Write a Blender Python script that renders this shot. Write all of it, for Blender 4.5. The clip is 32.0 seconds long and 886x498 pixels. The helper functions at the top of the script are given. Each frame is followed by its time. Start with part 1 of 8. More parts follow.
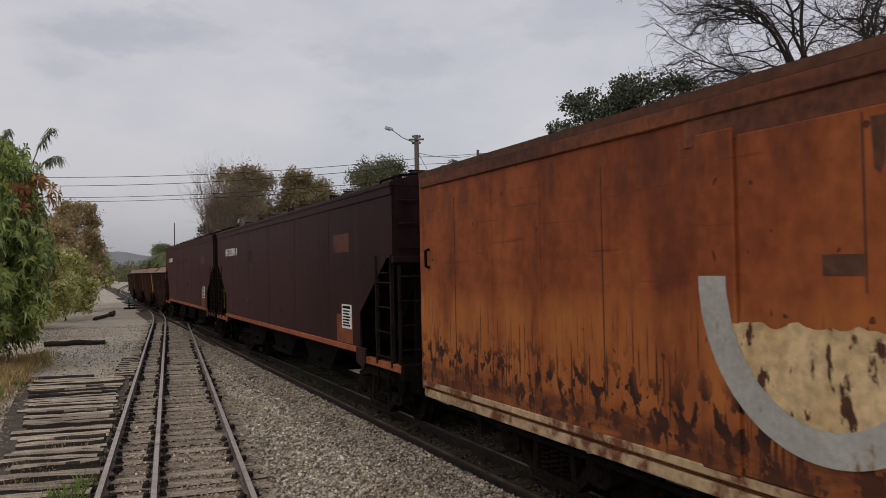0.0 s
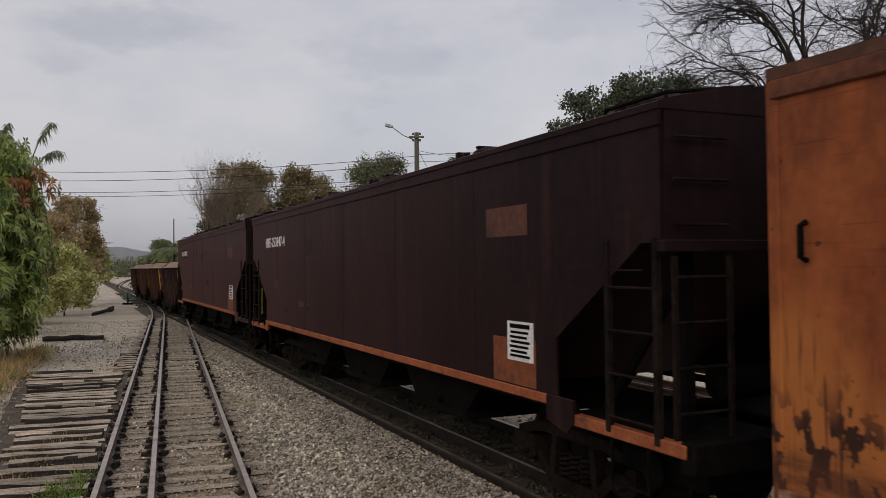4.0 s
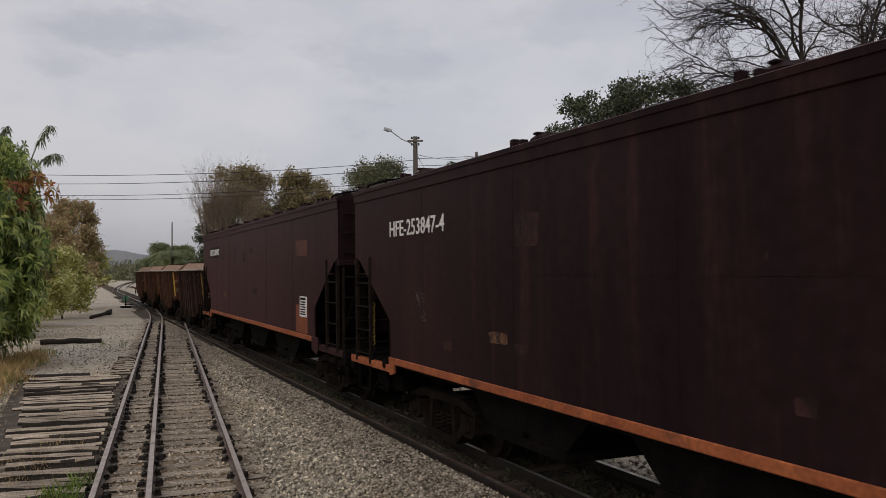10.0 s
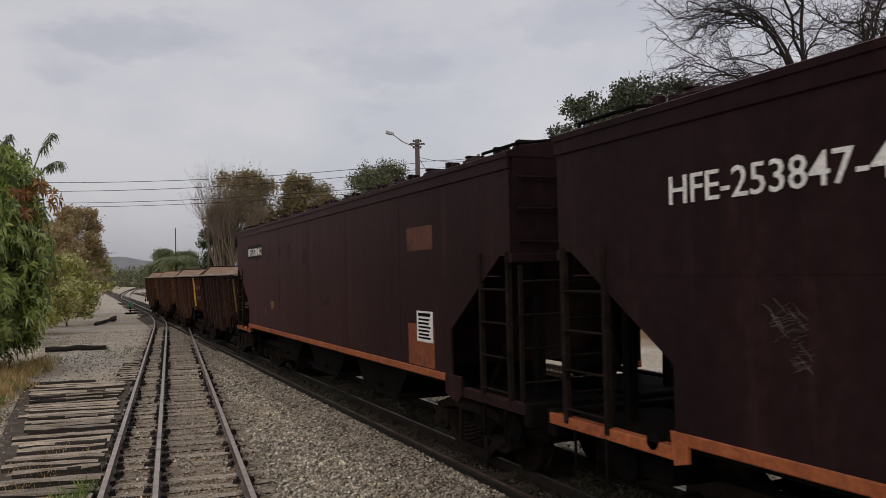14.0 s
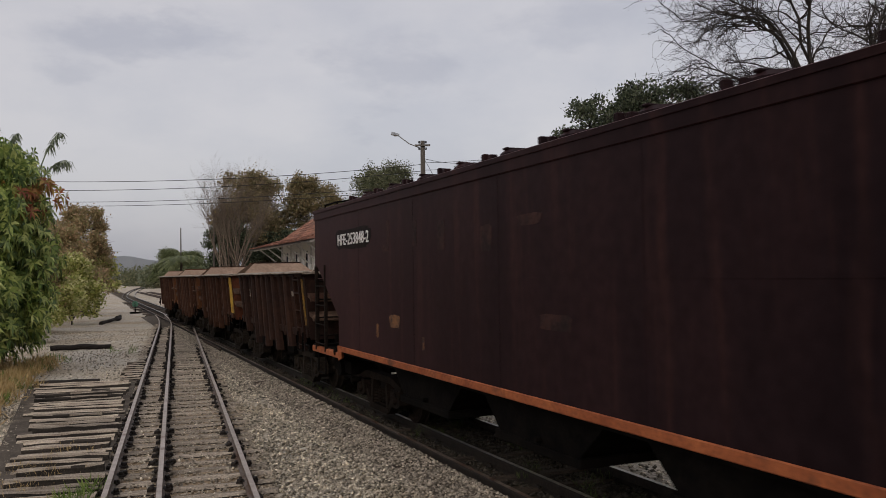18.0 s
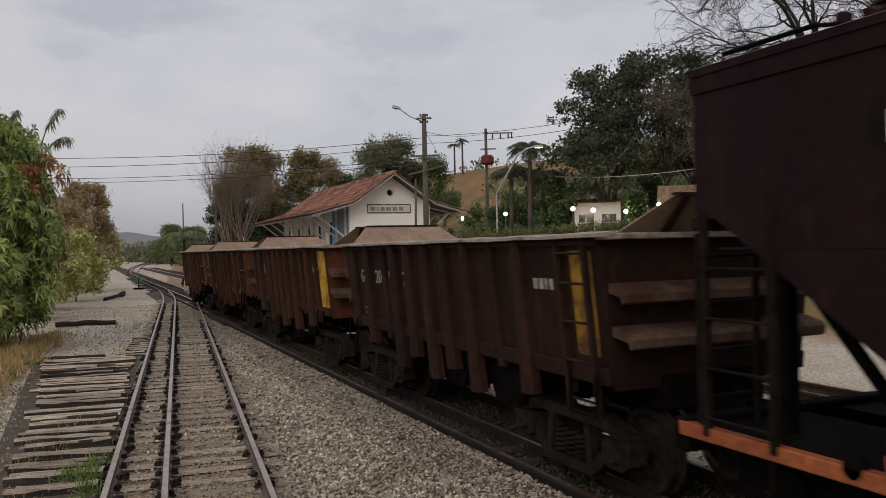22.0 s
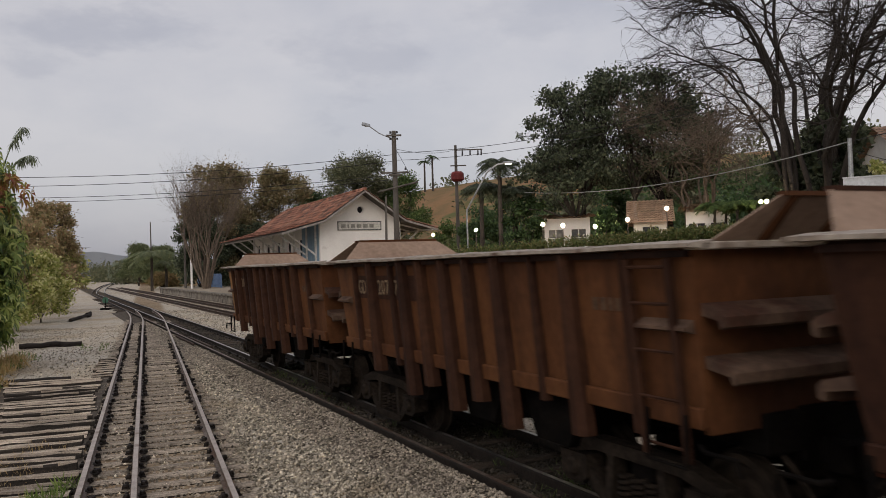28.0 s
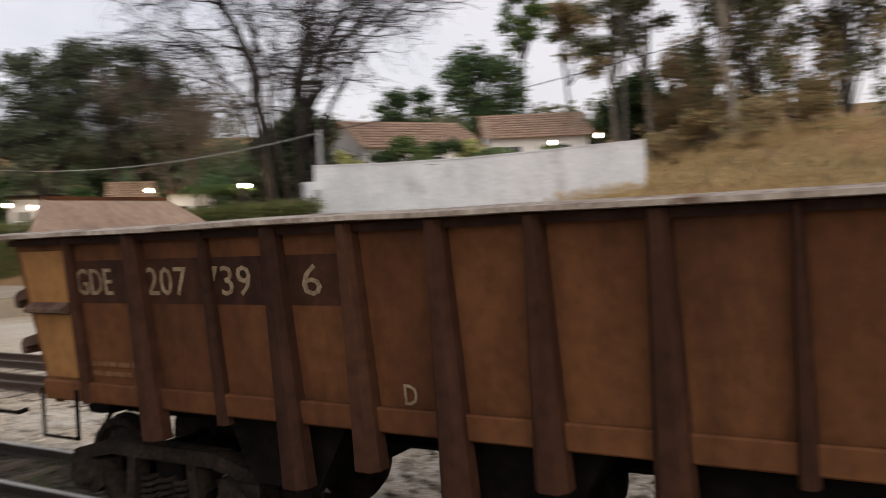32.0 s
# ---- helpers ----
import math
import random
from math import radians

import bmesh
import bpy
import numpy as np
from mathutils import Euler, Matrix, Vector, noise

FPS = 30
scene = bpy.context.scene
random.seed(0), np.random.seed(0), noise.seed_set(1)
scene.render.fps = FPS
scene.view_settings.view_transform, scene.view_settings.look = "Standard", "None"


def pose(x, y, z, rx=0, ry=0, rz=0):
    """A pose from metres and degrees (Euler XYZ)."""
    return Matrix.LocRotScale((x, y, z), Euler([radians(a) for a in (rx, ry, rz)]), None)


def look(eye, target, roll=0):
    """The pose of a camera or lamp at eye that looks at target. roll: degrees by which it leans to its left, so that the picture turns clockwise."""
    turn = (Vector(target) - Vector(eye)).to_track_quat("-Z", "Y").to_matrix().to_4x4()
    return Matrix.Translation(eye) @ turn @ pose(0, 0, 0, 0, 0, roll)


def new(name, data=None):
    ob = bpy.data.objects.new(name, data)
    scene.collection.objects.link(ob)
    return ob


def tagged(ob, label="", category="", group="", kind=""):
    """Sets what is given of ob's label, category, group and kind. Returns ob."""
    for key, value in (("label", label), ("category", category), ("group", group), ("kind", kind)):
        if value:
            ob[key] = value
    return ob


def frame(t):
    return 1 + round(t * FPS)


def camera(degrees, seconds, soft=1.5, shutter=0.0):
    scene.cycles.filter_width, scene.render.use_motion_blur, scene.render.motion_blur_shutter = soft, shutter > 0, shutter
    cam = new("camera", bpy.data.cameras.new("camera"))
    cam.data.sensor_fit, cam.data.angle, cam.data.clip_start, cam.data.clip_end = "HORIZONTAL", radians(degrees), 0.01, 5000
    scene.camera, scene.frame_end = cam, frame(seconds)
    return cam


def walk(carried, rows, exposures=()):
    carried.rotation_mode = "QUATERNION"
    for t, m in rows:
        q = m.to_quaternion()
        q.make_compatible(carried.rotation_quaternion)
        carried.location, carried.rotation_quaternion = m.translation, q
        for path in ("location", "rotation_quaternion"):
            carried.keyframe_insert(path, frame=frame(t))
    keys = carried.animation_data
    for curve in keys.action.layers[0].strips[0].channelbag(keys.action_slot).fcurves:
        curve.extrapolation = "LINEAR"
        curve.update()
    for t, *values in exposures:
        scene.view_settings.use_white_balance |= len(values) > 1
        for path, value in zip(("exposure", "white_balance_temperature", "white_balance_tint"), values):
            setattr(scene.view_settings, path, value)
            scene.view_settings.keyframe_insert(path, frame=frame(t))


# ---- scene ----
# ---------------------------------------------------------------- camera
# plan: x right, y ahead, z up; ballast at z = 0, rail heads at z = RAIL
RAIL = 0.16
EYE = Vector((0.0, 0.0, RAIL + 2.493))
TRACK = radians(23.87)          # the main track's heading, left of ahead
SIDING = radians(18.37)         # the siding's heading
U = Vector((-math.sin(TRACK), math.cos(TRACK), 0))
N = Vector((math.cos(TRACK), math.sin(TRACK), 0))
CENTRE = 5.656                  # metre-gauge centre line, metres from the eye across the track


def plan(n, u, z=0.0):
    """A place by its distance across and along the main track."""
    v = N * n + U * u
    return Vector((v.x, v.y, z))


def away(az, dist, el=0.0):
    """A place by its bearing (degrees, left is positive), distance and height angle from the eye."""
    a = radians(az)
    return Vector((-math.sin(a) * dist, math.cos(a) * dist, EYE.z + dist * math.tan(radians(el))))


def held(yaw, pitch, roll):
    turn = Matrix.Rotation(radians(yaw), 4, "Z") @ Matrix.Rotation(radians(pitch), 4, "X") @ Matrix.Rotation(radians(roll), 4, "Y")
    return Matrix.Translation(EYE) @ turn @ Matrix.Rotation(radians(90), 4, "X")


cam = camera(56.4, 32.0, soft=0.75, shutter=0.5)
PATH = [
    (0, 0.00, 1.32, 1.10), (0.5, -0.23, 1.45, 0.89), (1, -0.34, 1.51, 0.90), (1.5, -0.26, 1.53, 0.96), (2, -0.21, 1.50, 0.80), (2.5, -0.17, 1.46, 0.74),
    (3, -0.12, 1.31, 0.75), (3.5, -0.08, 1.16, 0.70), (5.5, 0.03, 1.22, 0.67), (6, 0.04, 1.32, 0.59), (6.5, 0.13, 1.34, 0.54), (7, 0.15, 1.38, 0.49),
    (7.5, 0.18, 1.40, 0.43), (8, -0.02, 1.40, 0.60), (8.5, -0.29, 1.40, 0.64), (9, -0.22, 1.43, 0.55), (9.5, -0.21, 1.44, 0.54), (10, -0.16, 1.44, 0.53),
    (10.5, -0.16, 1.50, 0.53), (11, -0.13, 1.49, 0.56), (11.5, -0.07, 1.58, 0.44), (12, -0.76, 1.55, 0.69), (12.5, -0.38, 1.57, 0.76),
    (13, 0.06, 1.56, 1.24), (13.5, 0.08, 1.55, 1.40), (14, 0.06, 1.62, 1.24), (14.5, 0.10, 1.62, 1.25), (16.5, 0.31, 1.82, 1.03), (17, 0.30, 1.76, 0.91),
    (17.5, 0.36, 1.70, 0.90), (18, 0.39, 1.73, 0.85), (18.5, 0.40, 1.64, 0.78), (19, 0.44, 1.63, 0.74), (19.5, 0.47, 1.32, 0.80), (20, 0.53, 1.10, 0.88),
    (20.5, 0.52, 0.87, 0.91), (21, 0.52, 0.68, 0.90), (21.5, 0.55, 0.09, 1.21), (22, 0.59, -0.11, 1.34), (22.5, 0.63, -0.02, 1.57), (23, 0.42, 0.09, 1.68),
    (23.5, -0.11, 0.07, 1.86), (24, -0.54, 0.10, 1.79), (24.5, -1.10, 0.24, 1.76), (25, -1.17, 0.55, 1.72), (25.5, -1.22, 1.06, 1.60),
    (27.5, -1.43, 1.22, 1.52), (28, -1.46, 0.98, 1.90), (28.5, -1.43, 0.78, 2.04), (29, -1.55, 0.55, 2.00), (29.5, -2.04, 0.48, 2.08),
    (30, -2.80, 0.04, 2.67), (30.5, -3.68, -0.56, 2.60), (30.6, -4.16, -0.67, 2.58), (31, -10.01, -0.65, 1.80), (31.3, -16.39, -0.80, 1.55),
    (31.5, -20.46, -0.92, 1.85), (31.6, -23.06, -0.99, 2.03), (31.8, -29.19, -1.32, 2.54), (32, -36.04, -1.63, 2.66),
]
walk(cam, [(t, held(*r)) for t, *r in PATH], exposures=[(0, 0.0), (30.4, 0.0), (31.0, 0.0), (31.6, 0.14), (32.0, 0.5)])

# ---------------------------------------------------------------- sky and light
world = bpy.data.worlds.new("sky")
scene.world = world
world.use_nodes = True
wn, wl = world.node_tree.nodes, world.node_tree.links
wn.clear()
w_out, w_bg = wn.new("ShaderNodeOutputWorld"), wn.new("ShaderNodeBackground")
w_sky = wn.new("ShaderNodeTexSky")
w_sky.sky_type, w_sky.sun_disc = "NISHITA", False
w_sky.sun_elevation, w_sky.sun_rotation, w_sky.dust_density = radians(34), radians(197), 4.0
w_co, w_map, w_n1, w_n2 = (wn.new("ShaderNode" + k) for k in ("TexCoord", "Mapping", "TexNoise", "TexNoise"))
w_map.inputs["Scale"].default_value, w_map.inputs["Location"].default_value = (1.0, 1.0, 2.1), (2.3, 0.7, 0.4)
w_n1.inputs["Scale"].default_value, w_n1.inputs["Detail"].default_value, w_n1.inputs["Roughness"].default_value = 3.6, 9.0, 0.56
w_n2.inputs["Scale"].default_value, w_n2.inputs["Detail"].default_value = 1.3, 2.0
w_add = wn.new("ShaderNodeMath")
w_add.operation = "MULTIPLY_ADD"
w_add.inputs[1].default_value = 0.55
w_ramp = wn.new("ShaderNodeValToRGB")
w_ramp.color_ramp.elements[0].position, w_ramp.color_ramp.elements[0].color = 0.66, (0.545, 0.530, 0.562, 1)
w_ramp.color_ramp.elements[1].position, w_ramp.color_ramp.elements[1].color = 0.88, (0.635, 0.605, 0.617, 1)
# soft lilac-grey cloud banks low in the overcast: bearing, height angle, half width and half height in degrees, depth
w_cloud = w_ramp.outputs[0]
w_warp, w_wm = wn.new("ShaderNodeTexNoise"), wn.new("ShaderNodeMapping")
w_warp.inputs["Scale"].default_value, w_warp.inputs["Detail"].default_value, w_warp.inputs["Roughness"].default_value = 7.0, 7.0, 0.6
w_wm.inputs["Scale"].default_value = (1.0, 1.0, 2.4)
wl.new(w_co.outputs["Generated"], w_wm.inputs[0])
wl.new(w_wm.outputs[0], w_warp.inputs["Vector"])
w_off = wn.new("ShaderNodeVectorMath")
w_off.operation, w_off.inputs[1].default_value, w_off.inputs[2].default_value = "MULTIPLY_ADD", (0.34, 0.34, 0.13), (-0.17, -0.17, -0.065)
w_jit = wn.new("ShaderNodeVectorMath")
wl.new(w_warp.outputs["Color"], w_off.inputs[0])
wl.new(w_off.outputs[0], w_jit.inputs[0])
wl.new(w_co.outputs["Generated"], w_jit.inputs[1])
for az, el, wide, tall, depth in ((19.4, 15.3, 7.5, 1.5, 0.62), (24.5, 12.9, 3.5, 1.1, 0.4), (2.0, 13.6, 5.6, 2.6, 0.58), (5.6, 10.8, 3.2, 1.0, 0.35), (-9.5, 17.4, 6.0, 2.2, 0.45), (-24.0, 19.0, 9.0, 2.5, 0.3),
                                  (52.0, 17.0, 10.0, 2.0, 0.5), (-60.0, 18.0, 12.0, 2.6, 0.5), (95.0, 22.0, 14.0, 3.0, 0.5), (150.0, 19.0, 13.0, 2.6, 0.5), (-110.0, 22.0, 13.0, 3.0, 0.5), (-160.0, 17.0, 11.0, 2.0, 0.5)):
    v = away(az, 100.0, el) - EYE
    v.normalize()
    w_sub, w_sc, w_len, w_mr, w_lay = (wn.new("ShaderNode" + k) for k in ("VectorMath", "VectorMath", "VectorMath", "MapRange", "Mix"))
    w_sub.operation, w_sub.inputs[1].default_value = "SUBTRACT", v
    w_sc.operation, w_sc.inputs[1].default_value = "MULTIPLY", (1 / radians(wide), 1 / radians(wide), 1 / radians(tall))
    w_len.operation = "LENGTH"
    w_mr.interpolation_type = "SMOOTHSTEP"
    w_mr.inputs[1].default_value, w_mr.inputs[2].default_value, w_mr.inputs[4].default_value = 1.25, 0.25, depth
    w_lay.data_type = "RGBA"
    w_lay.inputs[7].default_value = (0.425, 0.415, 0.462, 1)
    wl.new(w_jit.outputs[0], w_sub.inputs[0])
    wl.new(w_sub.outputs[0], w_sc.inputs[0])
    wl.new(w_sc.outputs[0], w_len.inputs[0])
    wl.new(w_len.outputs["Value"], w_mr.inputs[0])
    wl.new(w_mr.outputs[0], w_lay.inputs[0])
    wl.new(w_cloud, w_lay.inputs[6])
    w_cloud = w_lay.outputs[2]
w_sep, w_hor = wn.new("ShaderNodeSeparateXYZ"), wn.new("ShaderNodeValToRGB")
w_hor.color_ramp.elements[0].position, w_hor.color_ramp.elements[0].color = 0.0, (0.45, 0.48, 0.54, 1)
w_hor.color_ramp.elements[1].position, w_hor.color_ramp.elements[1].color = 0.17, (1, 1, 1, 1)
w_h2 = w_hor.color_ramp.elements.new(0.06)
w_h2.color = (0.78, 0.80, 0.85, 1)
w_mul = wn.new("ShaderNodeMix")
w_mul.data_type, w_mul.blend_type = "RGBA", "MULTIPLY"
w_mul.inputs[0].default_value = 0.55
w_warm = wn.new("ShaderNodeMix")
w_warm.data_type = "RGBA"
w_side = wn.new("ShaderNodeMapRange")
w_side.inputs[1].default_value, w_side.inputs[2].default_value, w_side.inputs[4].default_value = 0.25, 0.75, 0.5
w_warm.inputs[7].default_value = (0.70, 0.62, 0.605, 1)
w_mix = wn.new("ShaderNodeMix")
w_mix.data_type = "RGBA"
w_mix.inputs[0].default_value = 0.03
w_bg.inputs["Strength"].default_value = 0.87
for a, b in ((w_co.outputs["Generated"], w_map.inputs[0]), (w_map.outputs[0], w_n1.inputs["Vector"]), (w_map.outputs[0], w_n2.inputs["Vector"]),
             (w_n2.outputs["Fac"], w_add.inputs[0]), (w_n1.outputs["Fac"], w_add.inputs[2]), (w_add.outputs[0], w_ramp.inputs[0]),
             (w_co.outputs["Generated"], w_sep.inputs[0]), (w_sep.outputs["Z"], w_hor.inputs[0]), (w_cloud, w_mul.inputs[6]),
             (w_hor.outputs[0], w_mul.inputs[7]), (w_mul.outputs[2], w_warm.inputs[6]), (w_sep.outputs["X"], w_side.inputs[0]),
             (w_side.outputs[0], w_warm.inputs[0]), (w_warm.outputs[2], w_mix.inputs[6]), (w_sky.outputs[0], w_mix.inputs[7]),
             (w_mix.outputs[2], w_bg.inputs[0]), (w_bg.outputs[0], w_out.inputs[0])):
    wl.new(a, b)
sun = new("sun", bpy.data.lights.new("sun", "SUN"))
sun.data.energy, sun.data.angle, sun.data.color = 0.6, radians(40), (1.0, 0.95, 0.88)
sun.matrix_world = look((0, 0, 60), (12, 38, 33))
tagged(sun, "pale sun behind the overcast", "sun", kind="structure")


# ---------------------------------------------------------------- materials
def material(name, colours, scale=2.0, stretch=(1, 1, 1), rough=0.8, metal=0.0, grain=14.0, strength=0.25, bump=0.3, island=0.0, each=0.0, spec=0.3,
             second=None, second_scale=0.6, second_at=(0.52, 0.66), second_stretch=(1, 1, 1)):
    """Two scales of noise over a ramp of colours, with bump; second: a patchy other colour (rust, moss, dirt)."""
    m = bpy.data.materials.new(name)
    m.use_nodes = True
    nd, ln = m.node_tree.nodes, m.node_tree.links
    bs = nd["Principled BSDF"]
    bs.inputs["Roughness"].default_value, bs.inputs["Metallic"].default_value = rough, metal
    bs.inputs["Specular IOR Level"].default_value = spec
    co, mp, n1, n2, rp = (nd.new("ShaderNode" + k) for k in ("TexCoord", "Mapping", "TexNoise", "TexNoise", "ValToRGB"))
    mp.inputs["Scale"].default_value = stretch
    n1.inputs["Scale"].default_value, n1.inputs["Detail"].default_value, n1.inputs["Roughness"].default_value = scale, 5.0, 0.6
    n2.inputs["Scale"].default_value, n2.inputs["Detail"].default_value = grain, 3.0
    el = rp.color_ramp.elements
    while len(el) < len(colours):
        el.new(0.5)
    for i, c in enumerate(colours):
        el[i].position = 0.32 + 0.36 * i / max(1, len(colours) - 1)
        el[i].color = (*c, 1)
    ln.new(co.outputs["Object"], mp.inputs[0])
    ln.new(mp.outputs[0], n1.inputs["Vector"])
    ln.new(co.outputs["Object"], n2.inputs["Vector"])
    ln.new(n1.outputs["Fac"], rp.inputs[0])
    colour = rp.outputs[0]
    if second:
        n3, mp3, mr = (nd.new("ShaderNode" + k) for k in ("TexNoise", "Mapping", "MapRange"))
        mp3.inputs["Scale"].default_value, mp3.inputs["Location"].default_value = second_stretch, (3.7, 1.3, 5.1)
        n3.inputs["Scale"].default_value, n3.inputs["Detail"].default_value, n3.inputs["Roughness"].default_value = second_scale, 6.0, 0.62
        mr.inputs[1].default_value, mr.inputs[2].default_value = second_at
        mx = nd.new("ShaderNodeMix")
        mx.data_type = "RGBA"
        mx.inputs[7].default_value = (*second, 1)
        ln.new(co.outputs["Object"], mp3.inputs[0])
        ln.new(mp3.outputs[0], n3.inputs["Vector"])
        ln.new(n3.outputs["Fac"], mr.inputs[0])
        ln.new(mr.outputs[0], mx.inputs[0])
        ln.new(colour, mx.inputs[6])
        colour = mx.outputs[2]
    gain = nd.new("ShaderNodeMapRange")
    gain.inputs[1].default_value, gain.inputs[2].default_value = 0.3, 0.7
    gain.inputs[3].default_value, gain.inputs[4].default_value = 1 - strength, 1 + strength
    ln.new(n2.outputs["Fac"], gain.inputs[0])
    value = gain.outputs[0]
    for amount, kind, socket in ((island, "ShaderNodeNewGeometry", "Random Per Island"), (each, "ShaderNodeObjectInfo", "Random")):
        if amount:
            src, mr2, mu = nd.new(kind), nd.new("ShaderNodeMapRange"), nd.new("ShaderNodeMath")
            mr2.inputs[3].default_value, mr2.inputs[4].default_value = 1 - amount, 1 + amount
            mu.operation = "MULTIPLY"
            ln.new(src.outputs[socket], mr2.inputs[0])
            ln.new(mr2.outputs[0], mu.inputs[0])
            ln.new(value, mu.inputs[1])
            value = mu.outputs[0]
    vm = nd.new("ShaderNodeVectorMath")
    vm.operation = "SCALE"
    ln.new(colour, vm.inputs[0])
    ln.new(value, vm.inputs["Scale"])
    ln.new(vm.outputs[0], bs.inputs["Base Color"])
    if bump:
        bp = nd.new("ShaderNodeBump")
        bp.inputs["Strength"].default_value, bp.inputs["Distance"].default_value = bump, 0.02
        ln.new(n2.outputs["Fac"], bp.inputs["Height"])
        ln.new(bp.outputs[0], bs.inputs["Normal"])
    return m


def foliage(name, colours, rough=0.55, through_light=0.35):
    """Leaves: each leaf its own shade out of a ramp, and some light through it."""
    m = bpy.data.materials.new(name)
    m.use_nodes = True
    nd, ln = m.node_tree.nodes, m.node_tree.links
    bs, out = nd["Principled BSDF"], nd["Material Output"]
    geo, rp, tr, mx = (nd.new("ShaderNode" + k) for k in ("NewGeometry", "ValToRGB", "BsdfTranslucent", "MixShader"))
    el = rp.color_ramp.elements
    while len(el) < len(colours):
        el.new(0.5)
    for i, c in enumerate(colours):
        el[i].position, el[i].color = i / max(1, len(colours) - 1), (*(1.3 * v for v in c), 1)
    bs.inputs["Roughness"].default_value = rough
    bs.inputs["Specular IOR Level"].default_value = 0.3
    mx.inputs[0].default_value = through_light
    ln.new(geo.outputs["Random Per Island"], rp.inputs[0])
    ln.new(rp.outputs[0], bs.inputs["Base Color"])
    ln.new(rp.outputs[0], tr.inputs["Color"])
    ln.new(bs.outputs[0], mx.inputs[1])
    ln.new(tr.outputs[0], mx.inputs[2])
    ln.new(mx.outputs[0], out.inputs[0])
    return m


def glowing(name, colour, strength):
    m = bpy.data.materials.new(name)
    m.use_nodes = True
    bs = m.node_tree.nodes["Principled BSDF"]
    bs.inputs["Emission Color"].default_value, bs.inputs["Emission Strength"].default_value = (*colour, 1), strength
    return m


STEEL = material("worn_rail_steel", [(0.10, 0.075, 0.06), (0.19, 0.15, 0.12)], 6, rough=0.55, metal=0.5, grain=40, second=(0.09, 0.045, 0.025), second_scale=2.0, second_at=(0.48, 0.6))
OILED = material("oil_blackened_rail", [(0.010, 0.0075, 0.006), (0.030, 0.022, 0.017)], 8, rough=0.7, metal=0.2, grain=30)
RUSTED = material("rusted_rail", [(0.030, 0.019, 0.014), (0.075, 0.048, 0.035)], 8, rough=0.8, metal=0.2, grain=30)
WORN = material("dull_rail_head", [(0.34, 0.285, 0.25), (0.50, 0.44, 0.395)], 5, rough=0.5, metal=0.25, grain=50, strength=0.15, second=(0.16, 0.10, 0.07), second_scale=1.5, second_at=(0.56, 0.72))
SHINY = material("bright_rail", [(0.34, 0.32, 0.30), (0.5, 0.48, 0.45)], 5, rough=0.35, metal=0.9, grain=60, strength=0.1)
# oily main-track sleepers, and the shade painted on every timber's sides
SLEEPER_DARK = material("oily_and_shaded_timber", [(0.022, 0.018, 0.015), (0.062, 0.052, 0.043)], 2.2, (1, 14, 6), rough=0.92, grain=45, strength=0.35, bump=0.8, each=0.3)
SLEEPER_BROWN = material("brown_rotted_sleeper", [(0.030, 0.022, 0.016), (0.085, 0.062, 0.045)], 2.2, (1, 14, 6), rough=0.92, grain=45, strength=0.35, bump=0.8, each=0.3)
SLEEPER = material("weathered_sleeper", [(0.155, 0.125, 0.097), (0.48, 0.405, 0.32)], 2.2, (1, 14, 6), rough=0.92, grain=45, strength=0.35, bump=0.8, each=0.3, second=(0.045, 0.036, 0.03), second_scale=3.0, second_at=(0.55, 0.72))
PLANK = material("grey_plank", [(0.21, 0.168, 0.13), (0.53, 0.45, 0.355)], 1.8, (1, 16, 6), rough=0.92, grain=45, strength=0.35, bump=0.8, each=0.35, second=(0.10, 0.078, 0.06), second_scale=4.5, second_at=(0.60, 0.78))
STONE_BROWN = material("brown_fines", [(0.14, 0.117, 0.092), (0.47, 0.405, 0.325)], 9, rough=0.95, grain=60, strength=0.2, island=0.45)
STONE = material("ballast_stone", [(0.140, 0.119, 0.092), (0.66, 0.585, 0.465)], 9, rough=0.95, grain=60, strength=0.2, island=0.75, second=(0.27, 0.225, 0.165), second_scale=0.42, second_at=(0.53, 0.66))
# stained stones, darkened further by the train's painted shade
STONE_DARK = material("stained_shaded_ballast_stone", [(0.024, 0.020, 0.016), (0.095, 0.080, 0.063)], 9, rough=0.9, grain=60, strength=0.2, island=0.4)
PAINT_DARK = material("maroon_black_paint", [(0.0086, 0.0055, 0.0066), (0.0132, 0.0078, 0.0090), (0.0205, 0.0108, 0.0116)], 0.7, (1.2, 1, 0.30), rough=0.50, grain=7, strength=0.22, bump=0.05, spec=0.05,
                      second=(0.040, 0.0185, 0.0165), second_scale=1.5, second_at=(0.54, 0.82), second_stretch=(2.4, 1, 0.22))
dusty = PAINT_DARK.node_tree.nodes["Principled BSDF"].inputs
dusty["Specular Tint"].default_value = (1.0, 0.58, 0.55, 1)
dusty["Sheen Weight"].default_value, dusty["Sheen Roughness"].default_value, dusty["Sheen Tint"].default_value = 0.10, 0.35, (1.0, 0.36, 0.38, 1)
STRIPE = material("orange_sill_paint", [(0.20, 0.05, 0.017), (0.34, 0.10, 0.034)], 3, rough=0.7, grain=20, second=(0.10, 0.035, 0.018), second_scale=2.5, second_at=(0.56, 0.72))
CREAM = material("chipped_cream_paint", [(0.30, 0.20, 0.11), (0.46, 0.34, 0.20)], 2.5, rough=0.7, grain=14, second=(0.12, 0.04, 0.018), second_scale=2.2, second_at=(0.46, 0.56), second_stretch=(1.2, 1, 1))
